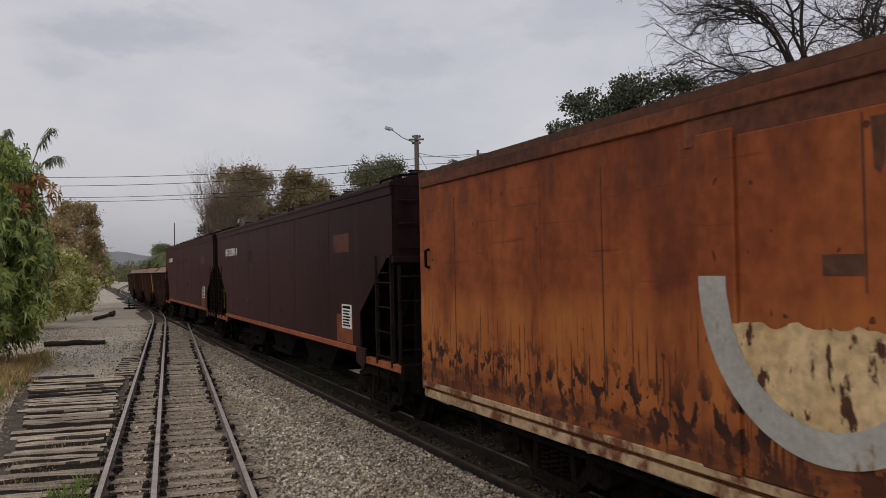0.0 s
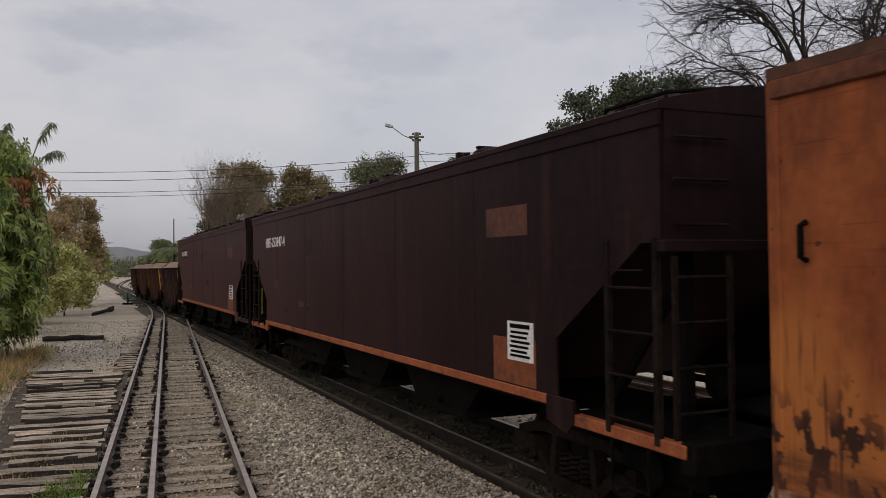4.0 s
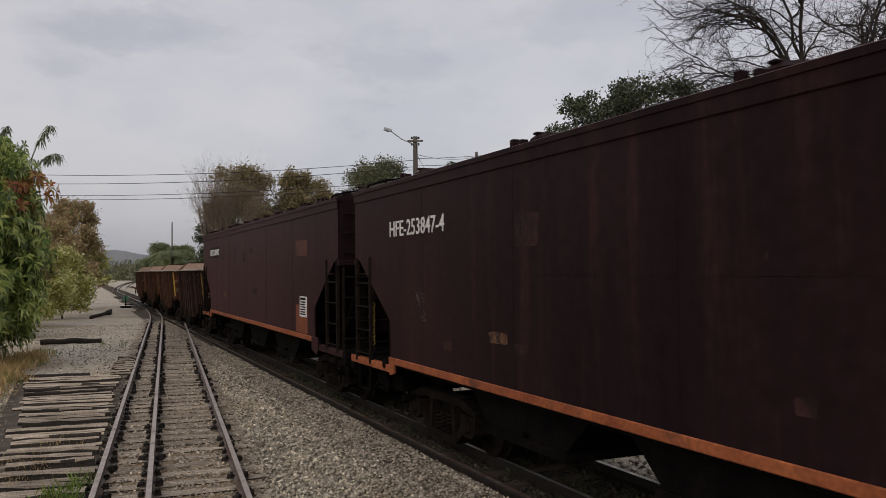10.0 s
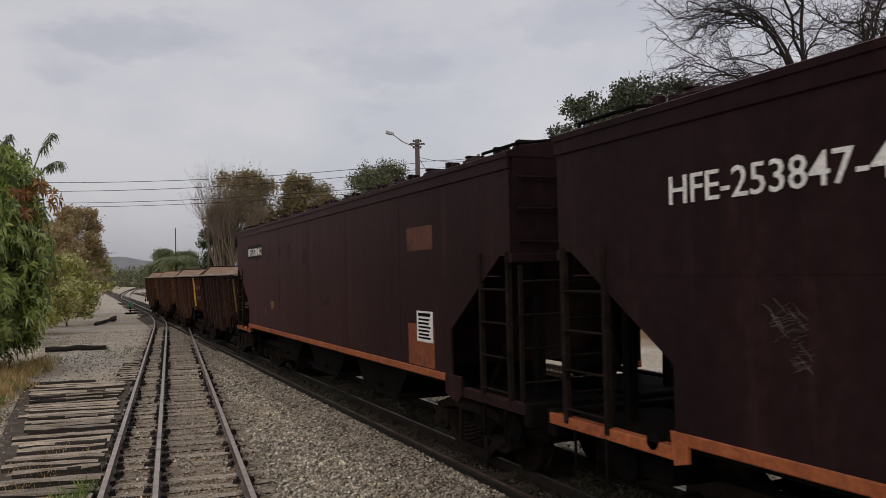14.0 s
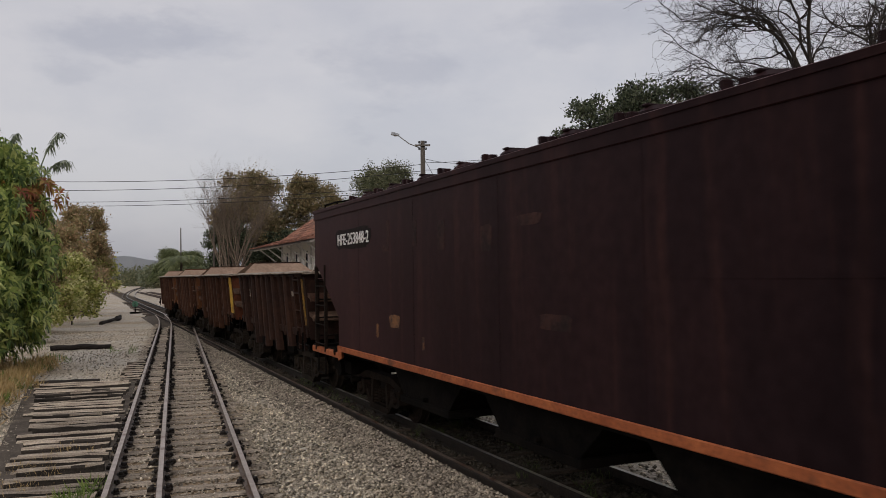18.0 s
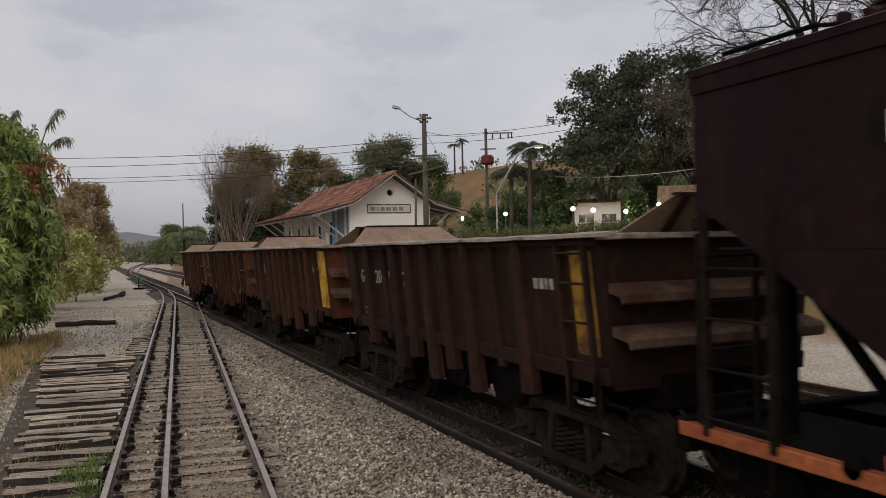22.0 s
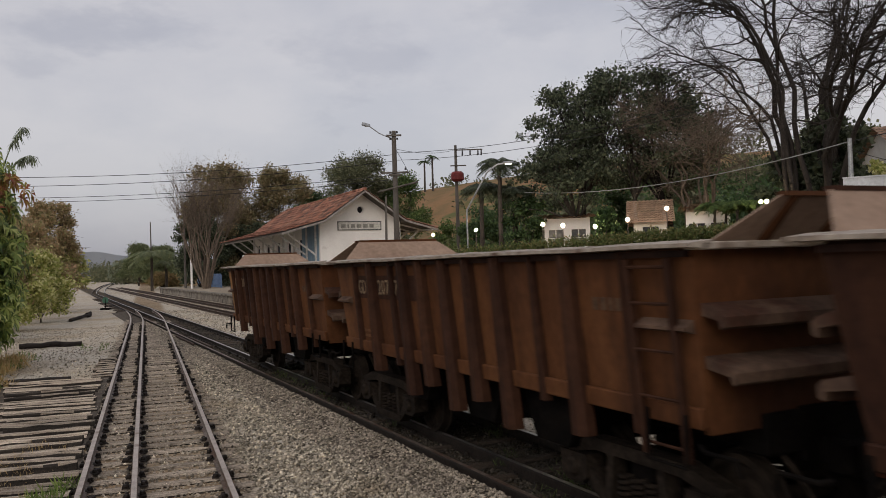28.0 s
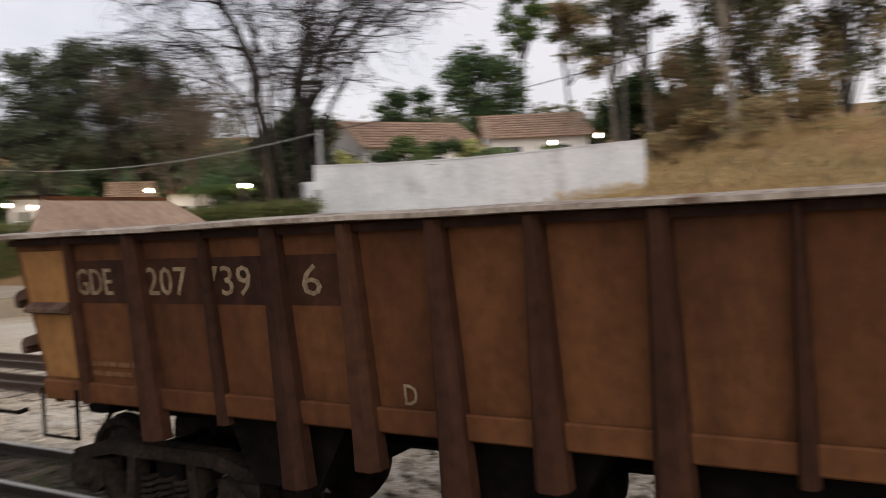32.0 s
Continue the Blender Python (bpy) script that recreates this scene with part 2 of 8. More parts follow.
GREY_PAINT = material("faded_grey_paint", [(0.27, 0.27, 0.245), (0.36, 0.355, 0.325)], 3, rough=0.75, grain=20, strength=0.1, second=(0.19, 0.09, 0.04), second_scale=5, second_at=(0.6, 0.68), second_stretch=(1.5, 1, 0.6))
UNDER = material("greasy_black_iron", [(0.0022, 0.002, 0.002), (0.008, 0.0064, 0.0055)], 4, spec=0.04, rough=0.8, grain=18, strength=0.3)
IRON_DUST = material("dust_coated_iron", [(0.007, 0.0053, 0.0042), (0.028, 0.021, 0.016)], 5, spec=0.08, rough=0.85, grain=20, strength=0.3)
LEDGE = material("dirty_bent_ledge", [(0.050, 0.029, 0.020), (0.115, 0.070, 0.047)], 2.5, rough=0.85, grain=16, strength=0.25, second=(0.045, 0.018, 0.010), second_scale=2.0, second_at=(0.5, 0.66))
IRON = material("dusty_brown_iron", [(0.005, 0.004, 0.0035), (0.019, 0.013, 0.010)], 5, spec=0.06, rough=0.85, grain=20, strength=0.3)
WHITE = material("white_letters", [(0.60, 0.59, 0.57), (0.76, 0.75, 0.73)], 8, rough=0.7, grain=40)
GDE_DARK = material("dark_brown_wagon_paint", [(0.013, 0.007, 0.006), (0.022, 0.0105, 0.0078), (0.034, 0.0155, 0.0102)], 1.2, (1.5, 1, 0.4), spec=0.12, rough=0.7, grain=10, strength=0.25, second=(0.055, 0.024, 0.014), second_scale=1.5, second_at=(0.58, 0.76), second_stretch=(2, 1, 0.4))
GDE_RED = material("red_brown_wagon_paint", [(0.021, 0.0092, 0.0062), (0.035, 0.0150, 0.0088), (0.052, 0.0222, 0.0120)], 1.2, (1.5, 1, 0.4), spec=0.12, rough=0.7, grain=10, strength=0.25, second=(0.045, 0.02, 0.013), second_scale=1.5, second_at=(0.56, 0.74), second_stretch=(2, 1, 0.4))
GDE_RUST = material("orange_rust_wagon_paint", [(0.050, 0.0198, 0.0096), (0.088, 0.035, 0.0146), (0.130, 0.055, 0.0220)], 0.8, (1.3, 1, 0.5), spec=0.12, rough=0.7, grain=10, strength=0.15, second=(0.028, 0.0132, 0.009), second_scale=0.8, second_at=(0.50, 0.74), second_stretch=(2, 1, 0.4))
END_RED = material("brick_red_end_paint", [(0.046, 0.0155, 0.0095), (0.078, 0.0250, 0.0130), (0.105, 0.036, 0.018)], 1.1, (1, 1.3, 0.5), spec=0.12, rough=0.7, grain=10, strength=0.2, second=(0.03, 0.014, 0.010), second_scale=1.4, second_at=(0.54, 0.72), second_stretch=(1, 2, 0.5))
DUST = material("ore_dust_on_steel", [(0.23, 0.155, 0.112), (0.33, 0.235, 0.175)], 2.0, rough=0.9, grain=12, strength=0.15)
RIM = material("worn_pale_rim", [(0.24, 0.20, 0.16), (0.38, 0.33, 0.28)], 3, rough=0.7, grain=18, second=(0.10, 0.06, 0.04), second_scale=2.0, second_at=(0.5, 0.65))
DULL_YELLOW = material("dull_ochre_yellow_paint", [(0.22, 0.115, 0.012), (0.36, 0.20, 0.02)], 2.5, rough=0.65, grain=16, second=(0.06, 0.03, 0.012), second_scale=2.6, second_at=(0.46, 0.62))
YELLOW = material("scuffed_yellow_paint", [(0.36, 0.20, 0.015), (0.52, 0.31, 0.03)], 2.5, rough=0.65, grain=16, second=(0.10, 0.05, 0.018), second_scale=2.6, second_at=(0.5, 0.64))
ORE = material("brown_ore", [(0.10, 0.05, 0.03), (0.18, 0.10, 0.06)], 6, rough=0.95, grain=30)


def rusting_sheet():
    """Weathered orange sheet: a paler lower band with black rust runs, dark streaks under the eaves."""
    m = material("rust_run_orange_sheet", [(0.13, 0.033, 0.0135), (0.225, 0.060, 0.0195), (0.30, 0.090, 0.027)], 0.9, (1.2, 1, 0.5), rough=0.65, grain=8, strength=0.18, bump=0.12, spec=0.15,
                 second=(0.12, 0.034, 0.014), second_scale=1.1, second_at=(0.55, 0.78), second_stretch=(1.6, 1, 0.5))
    nd, ln = m.node_tree.nodes, m.node_tree.links
    bs = nd["Principled BSDF"]
    colour = bs.inputs["Base Color"].links[0].from_socket
    co, sep = nd.new("ShaderNodeTexCoord"), nd.new("ShaderNodeSeparateXYZ")
    ln.new(co.outputs["Object"], sep.inputs[0])

    def noisy(scale, stretch, low, high, detail=4.0, rough=0.6):
        mp, n, mr = nd.new("ShaderNodeMapping"), nd.new("ShaderNodeTexNoise"), nd.new("ShaderNodeMapRange")
        mp.inputs["Scale"].default_value = stretch
        n.inputs["Scale"].default_value, n.inputs["Detail"].default_value, n.inputs["Roughness"].default_value = scale, detail, rough
        mr.inputs[1].default_value, mr.inputs[2].default_value = low, high
        ln.new(co.outputs["Object"], mp.inputs[0])
        ln.new(mp.outputs[0], n.inputs["Vector"])
        ln.new(n.outputs["Fac"], mr.inputs[0])
        return mr.outputs[0]

    def band(lo, hi, lo2=None, hi2=None, wobble=0.5):
        """1 above hi and below lo2, 0 outside, with an uneven edge."""
        w, out = nd.new("ShaderNodeMath"), []
        w.operation = "MULTIPLY_ADD"
        w.inputs[1].default_value = wobble
        ln.new(noisy(2.2, (1.6, 1, 0.4), 0.0, 1.0), w.inputs[0])
        ln.new(sep.outputs["Z"], w.inputs[2])
        for a, b in ((lo, hi), (hi2, lo2)):
            if a is None:
                continue
            r = nd.new("ShaderNodeMapRange")
            r.inputs[1].default_value, r.inputs[2].default_value = a, b
            ln.new(w.outputs[0], r.inputs[0])
            out.append(r.outputs[0])
        return out

    def times(a, b):
        k = nd.new("ShaderNodeMath")
        k.operation = "MULTIPLY"
        ln.new(a, k.inputs[0])
        ln.new(b, k.inputs[1])
        return k.outputs[0]

    def over(base, colour2, mask, most=1.0):
        x, k = nd.new("ShaderNodeMix"), nd.new("ShaderNodeMath")
        x.data_type = "RGBA"
        k.operation = "MULTIPLY"
        k.inputs[1].default_value = most
        ln.new(mask, k.inputs[0])
        ln.new(k.outputs[0], x.inputs[0])
        ln.new(base, x.inputs[6])
        x.inputs[7].default_value = (*colour2, 1)
        return x.outputs[2]

    low = band(2.55, 2.25)[0]
    colour = over(colour, (0.37, 0.128, 0.034), times(low, noisy(1.6, (1.5, 1, 0.4), 0.34, 0.58)), 0.8)
    b = band(1.32, 1.42, 1.78, 2.12, 0.7)
    colour = over(colour, (0.026, 0.012, 0.010), times(times(b[0], b[1]), noisy(5.6, (1.25, 1, 0.8), 0.515, 0.54, 3.0)), 0.97)
    colour = over(colour, (0.05, 0.018, 0.012), times(band(2.45, 2.2, wobble=0.7)[0], noisy(11.0, (2.4, 1, 0.10), 0.60, 0.635, 2.0)), 0.9)
    colour = over(colour, (0.075, 0.027, 0.015), times(band(1.52, 1.38, wobble=0.35)[0], noisy(4.0, (0.5, 1, 2.0), 0.30, 0.55)), 0.8)
    colour = over(colour, (0.085, 0.028, 0.015), times(band(2.3, 2.7)[0], noisy(2.6, (0.25, 1, 8.0), 0.62, 0.70, 3.0)), 0.55)
    colour = over(colour, (0.055, 0.02, 0.014), times(band(3.15, 3.55, wobble=0.6)[0], noisy(3.0, (1.4, 1, 0.5), 0.42, 0.66)), 0.5)
    colour = over(colour, (0.06, 0.022, 0.014), noisy(9.0, (1, 1, 0.8), 0.735, 0.755, 1.0), 0.9)
    ln.new(colour, bs.inputs["Base Color"])
    return m


RUN_ORANGE = rusting_sheet()


# ---------------------------------------------------------------- mesh helpers
class Shape:
    """Vertices and faces gathered for one mesh."""

    def __init__(self):
        self.v, self.f = [], []

    def add(self, verts, faces):
        k = len(self.v)
        self.v += [tuple(p) for p in verts]
        self.f += [tuple(i + k for i in f) for f in faces]
        return self

    def box(self, x0, x1, y0, y1, z0, z1, c=0.0):
        if c <= 0:
            return self.add([(x, y, z) for z in (z0, z1) for y in (y0, y1) for x in (x0, x1)],
                            [(0, 2, 3, 1), (4, 5, 7, 6), (0, 1, 5, 4), (2, 6, 7, 3), (0, 4, 6, 2), (1, 3, 7, 5)])
        bm = bmesh.new()
        bmesh.ops.create_cube(bm, size=1.0)
        for w in bm.verts:
            w.co = ((x0 + x1) / 2 + w.co.x * (x1 - x0), (y0 + y1) / 2 + w.co.y * (y1 - y0), (z0 + z1) / 2 + w.co.z * (z1 - z0))
        bmesh.ops.bevel(bm, geom=bm.edges[:], offset=c, segments=1, affect="EDGES")
        bm.verts.index_update()
        self.add([w.co[:] for w in bm.verts], [[w.index for w in f.verts] for f in bm.faces])
        bm.free()
        return self

    def prism(self, poly, a, b, axis="y"):
        """A polygon of (p, q) drawn out from a to b: axis y takes (x, z), x takes (y, z), z takes (x, y)."""
        put = {"y": lambda p, q, d: (p, d, q), "x": lambda p, q, d: (d, p, q), "z": lambda p, q, d: (p, q, d)}[axis]
        k = len(poly)
        return self.add([put(p, q, d) for d in (a, b) for p, q in poly],
                        [tuple(range(k))[::-1], tuple(range(k, 2 * k))] + [(i, (i + 1) % k, k + (i + 1) % k, k + i) for i in range(k)])

    def tube(self, p0, p1, r0, r1=None, sides=8, caps=True):
        r1 = r0 if r1 is None else r1
        p0, p1 = Vector(p0), Vector(p1)
        d = (p1 - p0).normalized()
        e = d.orthogonal().normalized()
        g = d.cross(e)
        ring = [(math.cos(2 * math.pi * i / sides), math.sin(2 * math.pi * i / sides)) for i in range(sides)]
        vs = [p + (e * c + g * s) * r for p, r in ((p0, r0), (p1, r1)) for c, s in ring]
        fs = [(i, (i + 1) % sides, sides + (i + 1) % sides, sides + i) for i in range(sides)]
        if caps:
            fs += [tuple(range(sides))[::-1], tuple(range(sides, 2 * sides))]
        return self.add(vs, fs)

    def path(self, pts, r, sides=6):
        """A bent round bar through the points; r: one radius, or one for each point."""
        pts = [Vector(p) for p in pts]
        rs = r if isinstance(r, (list, tuple)) else [r] * len(pts)
        vs, e = [], None
        for i, p in enumerate(pts):
            d = (pts[min(i + 1, len(pts) - 1)] - pts[max(i - 1, 0)]).normalized()
            e = d.orthogonal().normalized() if e is None else (e - d * e.dot(d)).normalized()
            g = d.cross(e)
            vs += [p + (e * math.cos(2 * math.pi * k / sides) + g * math.sin(2 * math.pi * k / sides)) * rs[i] for k in range(sides)]
        fs = [(i * sides + k, i * sides + (k + 1) % sides, (i + 1) * sides + (k + 1) % sides, (i + 1) * sides + k) for i in range(len(pts) - 1) for k in range(sides)]
        return self.add(vs, fs + [tuple(range(sides))[::-1], tuple(range((len(pts) - 1) * sides, len(pts) * sides))])

    def lathe(self, prof, sides=20, axis="y", at=(0, 0, 0)):
        """A profile of (radius, along) turned round an axis through at."""
        vs, k = [], len(prof)
        for i in range(sides):
            c, s = math.cos(2 * math.pi * i / sides), math.sin(2 * math.pi * i / sides)
            for r, h in prof:
                p = {"y": (r * c, h, r * s), "z": (r * c, r * s, h), "x": (h, r * c, r * s)}[axis]
                vs.append((p[0] + at[0], p[1] + at[1], p[2] + at[2]))
        fs = [(i * k + j, ((i + 1) % sides) * k + j, ((i + 1) % sides) * k + j + 1, i * k + j + 1) for i in range(sides) for j in range(k - 1)]
        return self.add(vs, fs)

    def mesh(self, name, mat, smooth=False):
        me = bpy.data.meshes.new(name)
        me.from_pydata(self.v, [], self.f)
        me.materials.append(mat)
        bm = bmesh.new()
        bm.from_mesh(me)
        bmesh.ops.recalc_face_normals(bm, faces=bm.faces[:])
        bm.to_mesh(me)
        bm.free()
        if smooth:
            me.shade_smooth()
        return me


def raw_mesh(name, verts, faces, mat):
    """A mesh straight from arrays, for large counts of like pieces; faces all with the same number of corners."""
    me = bpy.data.meshes.new(name)
    v, f = np.asarray(verts, np.float32), np.asarray(faces, np.int32)
    me.vertices.add(len(v))
    me.vertices.foreach_set("co", v.ravel())
    me.loops.add(f.size)
    me.loops.foreach_set("vertex_index", f.ravel())
    me.polygons.add(len(f))
    me.polygons.foreach_set("loop_start", np.arange(0, f.size, f.shape[1], dtype=np.int32))
    me.update(calc_edges=True)
    me.validate()
    me.materials.append(mat)
    return me


def part(name, shape, mat, parent, label="", at=None, smooth=False):
    ob = new(name, shape.mesh(name, mat, smooth) if isinstance(shape, Shape) else shape)
    ob.parent = parent
    if at is not None:
        ob.matrix_basis = at
    return tagged(ob, label)


def thing(name, m, label, category, group="", kind=""):
    ob = new(name)
    ob.empty_display_size = 0.2
    ob.matrix_basis = m if isinstance(m, Matrix) else Matrix.Translation(m)
    return tagged(ob, label, category, group, kind)


def solid(name, shape, mat, label, category, group="", kind="", at=None, smooth=False):
    ob = new(name, shape.mesh(name, mat, smooth) if isinstance(shape, Shape) else shape)
    if at is not None:
        ob.matrix_basis = at if isinstance(at, Matrix) else Matrix.Translation(at)
    return tagged(ob, label, category, group, kind)


def lettering(text, size, mat, width=None):
    """A thin mesh of letters in the built-in font, width metres wide, its lower left corner at the origin, in the xz plane facing -y."""
    cu = bpy.data.curves.new("letters", "FONT")
    cu.body, cu.size, cu.extrude, cu.resolution_u, cu.offset = text, size, 0.004, 2, 0.001
    ob = bpy.data.objects.new("letters", cu)
    me = bpy.data.meshes.new_from_object(ob)
    bpy.data.objects.remove(ob)
    xs = [v.co.x for v in me.vertices]
    k = width / (max(xs) - min(xs)) if width else 1.0
    x0 = min(xs)
    for v in me.vertices:
        v.co = Vector(((v.co.x - x0) * k, -v.co.z, v.co.y))
    me.materials.clear()
    me.materials.append(mat)
    return me


def bars(widths, height, gap, mat):
    """Plain bars that stand in for writing."""
    s, x = Shape(), 0.0
    for w in widths:
        s.box(x, x + w, -0.006, 0.0, 0, height)
        x += w + gap
    return s


def smooth_step(t):
    t = min(1.0, max(0.0, t))
    return t * t * (3 - 2 * t)


# ---------------------------------------------------------------- ground
def height(x, y):
    """The lie of the land: flat along the tracks, a bank and a hill beyond the station."""
    n, u = N.x * x + N.y * y, U.x * x + U.y * y
    h = 2.9 * smooth_step((n - 21) / 9) * smooth_step((95 - u) / 40)
    h += 15 * smooth_step((n - 34) / 120) * smooth_step((260 - u) / 160)
    h += 24 * math.exp(-((x - 22) ** 2 + (y - 265) ** 2) / (2 * 85 ** 2)) * smooth_step((n - 24) / 60)
    h += 3.4 * math.exp(-((x - 41) ** 2 + (y - 22) ** 2) / (2 * 8.0 ** 2)) * smooth_step((n - 27) / 8)
    h += 0.25 * smooth_step((-n - 1.5) / 4) * (0.6 + 0.8 * noise.noise((x * 0.3, y * 0.3, 2.0)))
    return h


def ground_sheet():
    xs = sorted(set([-1500, -900, -600, -420, -320, 320, 420, 600, 900, 1500] + list(range(-260, 261, 10)) + [k * 2.0 for k in range(-30, 41)]))
    ys = sorted(set([-400, -200, -100, -50] + [k * 2.0 for k in range(-12, 61)] + list(range(120, 401, 10)) + [500, 650, 900, 1300, 2000]))
    vs = [(x, y, height(x, y) + (0.035 * noise.noise((x * 0.8, y * 0.8, 0)) if abs(x) < 70 else 0) - 0.02) for y in ys for x in xs]
    k = len(xs)
    fs = [(j * k + i, j * k + i + 1, (j + 1) * k + i + 1, (j + 1) * k + i) for j in range(len(ys) - 1) for i in range(k - 1)]
    return raw_mesh("ground", vs, fs, GRAVEL)


def gravel_material():
    """Crushed grey stone near the tracks, dry grass and red earth on the bank and beyond."""
    m = bpy.data.materials.new("gravel_and_dry_earth")
    m.use_nodes = True
    nd, ln = m.node_tree.nodes, m.node_tree.links
    bs = nd["Principled BSDF"]
    bs.inputs["Roughness"].default_value, bs.inputs["Specular IOR Level"].default_value = 0.95, 0.15
    co = nd.new("ShaderNodeTexCoord")
    vo, n1, n2, n3 = nd.new("ShaderNodeTexVoronoi"), nd.new("ShaderNodeTexNoise"), nd.new("ShaderNodeTexNoise"), nd.new("ShaderNodeTexNoise")
    vo.inputs["Scale"].default_value = 23
    n1.inputs["Scale"].default_value, n1.inputs["Detail"].default_value = 0.35, 6
    n2.inputs["Scale"].default_value, n2.inputs["Detail"].default_value = 40, 3
    n3.inputs["Scale"].default_value, n3.inputs["Detail"].default_value = 0.09, 7
    r1, r2, r3 = (nd.new("ShaderNodeValToRGB") for _ in range(3))
    for r, stops in ((r1, ((0.0, (0.29, 0.257, 0.21)), (1.0, (0.68, 0.62, 0.525)))), (r2, ((0.42, (1, 1, 1)), (0.70, (0.86, 0.77, 0.66)))),
                     (r3, ((0.34, (0.15, 0.115, 0.055)), (0.5, (0.25, 0.145, 0.072)), (0.60, (0.11, 0.115, 0.045))))):
        while len(r.color_ramp.elements) < len(stops):
            r.color_ramp.elements.new(0.5)
        for e, (p, c) in zip(r.color_ramp.elements, stops):
            e.position, e.color = p, (*c, 1)
    ln.new(co.outputs["Object"], vo.inputs["Vector"])
    for n in (n1, n2, n3):
        ln.new(co.outputs["Object"], n.inputs["Vector"])
    ln.new(vo.outputs["Color"], r1.inputs[0])
    ln.new(n1.outputs["Fac"], r2.inputs[0])
    ln.new(n3.outputs["Fac"], r3.inputs[0])
    mu = nd.new("ShaderNodeMix")
    mu.data_type, mu.blend_type = "RGBA", "MULTIPLY"
    mu.inputs[0].default_value = 1.0
    ln.new(r1.outputs[0], mu.inputs[6])
    ln.new(r2.outputs[0], mu.inputs[7])
    # across the track: stone between the left-hand verge and the platform
    sep, dot = nd.new("ShaderNodeSeparateXYZ"), nd.new("ShaderNodeVectorMath")
    dot.operation = "DOT_PRODUCT"
    dot.inputs[1].default_value = N
    ln.new(co.outputs["Object"], dot.inputs[0])
    wob = nd.new("ShaderNodeMath")
    wob.operation = "MULTIPLY_ADD"
    wob.inputs[1].default_value, wob.inputs[2].default_value = 3.0, -1.5
    ln.new(n1.outputs["Fac"], wob.inputs[0])
    add = nd.new("ShaderNodeMath")
    ln.new(dot.outputs["Value"], add.inputs[0])
    ln.new(wob.outputs[0], add.inputs[1])
    right, left = nd.new("ShaderNodeMapRange"), nd.new("ShaderNodeMapRange")
    right.inputs[1].default_value, right.inputs[2].default_value = 17.0, 20.0
    left.inputs[1].default_value, left.inputs[2].default_value = -3.0, -4.6
    ln.new(add.outputs[0], right.inputs[0])
    ln.new(add.outputs[0], left.inputs[0])
    mxm = nd.new("ShaderNodeMath")
    mxm.operation = "MAXIMUM"
    ln.new(right.outputs[0], mxm.inputs[0])
    ln.new(left.outputs[0], mxm.inputs[1])
    mix = nd.new("ShaderNodeMix")
    mix.data_type = "RGBA"
    ln.new(mxm.outputs[0], mix.inputs[0])
    ln.new(mu.outputs[2], mix.inputs[6])
    ln.new(r3.outputs[0], mix.inputs[7])
    # the main track's own bed: oily and dusty, with the train's shade painted in
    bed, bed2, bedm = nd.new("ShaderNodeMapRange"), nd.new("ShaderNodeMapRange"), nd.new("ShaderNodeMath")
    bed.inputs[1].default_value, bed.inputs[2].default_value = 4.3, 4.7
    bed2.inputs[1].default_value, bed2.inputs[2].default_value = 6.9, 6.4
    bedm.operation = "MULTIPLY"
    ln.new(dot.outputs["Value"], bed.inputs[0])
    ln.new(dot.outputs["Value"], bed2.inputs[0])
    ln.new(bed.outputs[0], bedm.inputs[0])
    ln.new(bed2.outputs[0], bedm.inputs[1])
    oil_shade = nd.new("ShaderNodeMix")
    oil_shade.data_type, oil_shade.blend_type = "RGBA", "MULTIPLY"
    oil_shade.inputs[7].default_value = (0.16, 0.14, 0.12, 1)
    ln.new(bedm.outputs[0], oil_shade.inputs[0])
    ln.new(mix.outputs[2], oil_shade.inputs[6])
    # brown fines under the siding
    dot2, s1, s2, sm, fines = nd.new("ShaderNodeVectorMath"), nd.new("ShaderNodeMapRange"), nd.new("ShaderNodeMapRange"), nd.new("ShaderNodeMath"), nd.new("ShaderNodeMix")
    dot2.operation, sm.operation, fines.data_type, fines.blend_type = "DOT_PRODUCT", "MULTIPLY", "RGBA", "MULTIPLY"
    dot2.inputs[1].default_value = (math.cos(SIDING), math.sin(SIDING), 0)
    s1.inputs[1].default_value, s1.inputs[2].default_value = -1.3, -0.95
    s2.inputs[1].default_value, s2.inputs[2].default_value = 1.35, 1.0
    fines.inputs[7].default_value = (0.62, 0.53, 0.43, 1)
    ln.new(co.outputs["Object"], dot2.inputs[0])
    ln.new(dot2.outputs["Value"], s1.inputs[0])
    ln.new(dot2.outputs["Value"], s2.inputs[0])
    ln.new(s1.outputs[0], sm.inputs[0])
    ln.new(s2.outputs[0], sm.inputs[1])
    ln.new(sm.outputs[0], fines.inputs[0])
    ln.new(oil_shade.outputs[2], fines.inputs[6])
    ln.new(fines.outputs[2], bs.inputs["Base Color"])
    bp = nd.new("ShaderNodeBump")
    bp.inputs["Strength"].default_value, bp.inputs["Distance"].default_value = 0.4, 0.03
    ln.new(vo.outputs["Distance"], bp.inputs["Height"])
    ln.new(bp.outputs[0], bs.inputs["Normal"])
    return m


GRAVEL = gravel_material()
ground = tagged(new("ground", ground_sheet()), "grey crushed-stone ground with dry grass beyond", "ground", kind="structure")

# ---------------------------------------------------------------- the train
WHEEL_R = 0.42


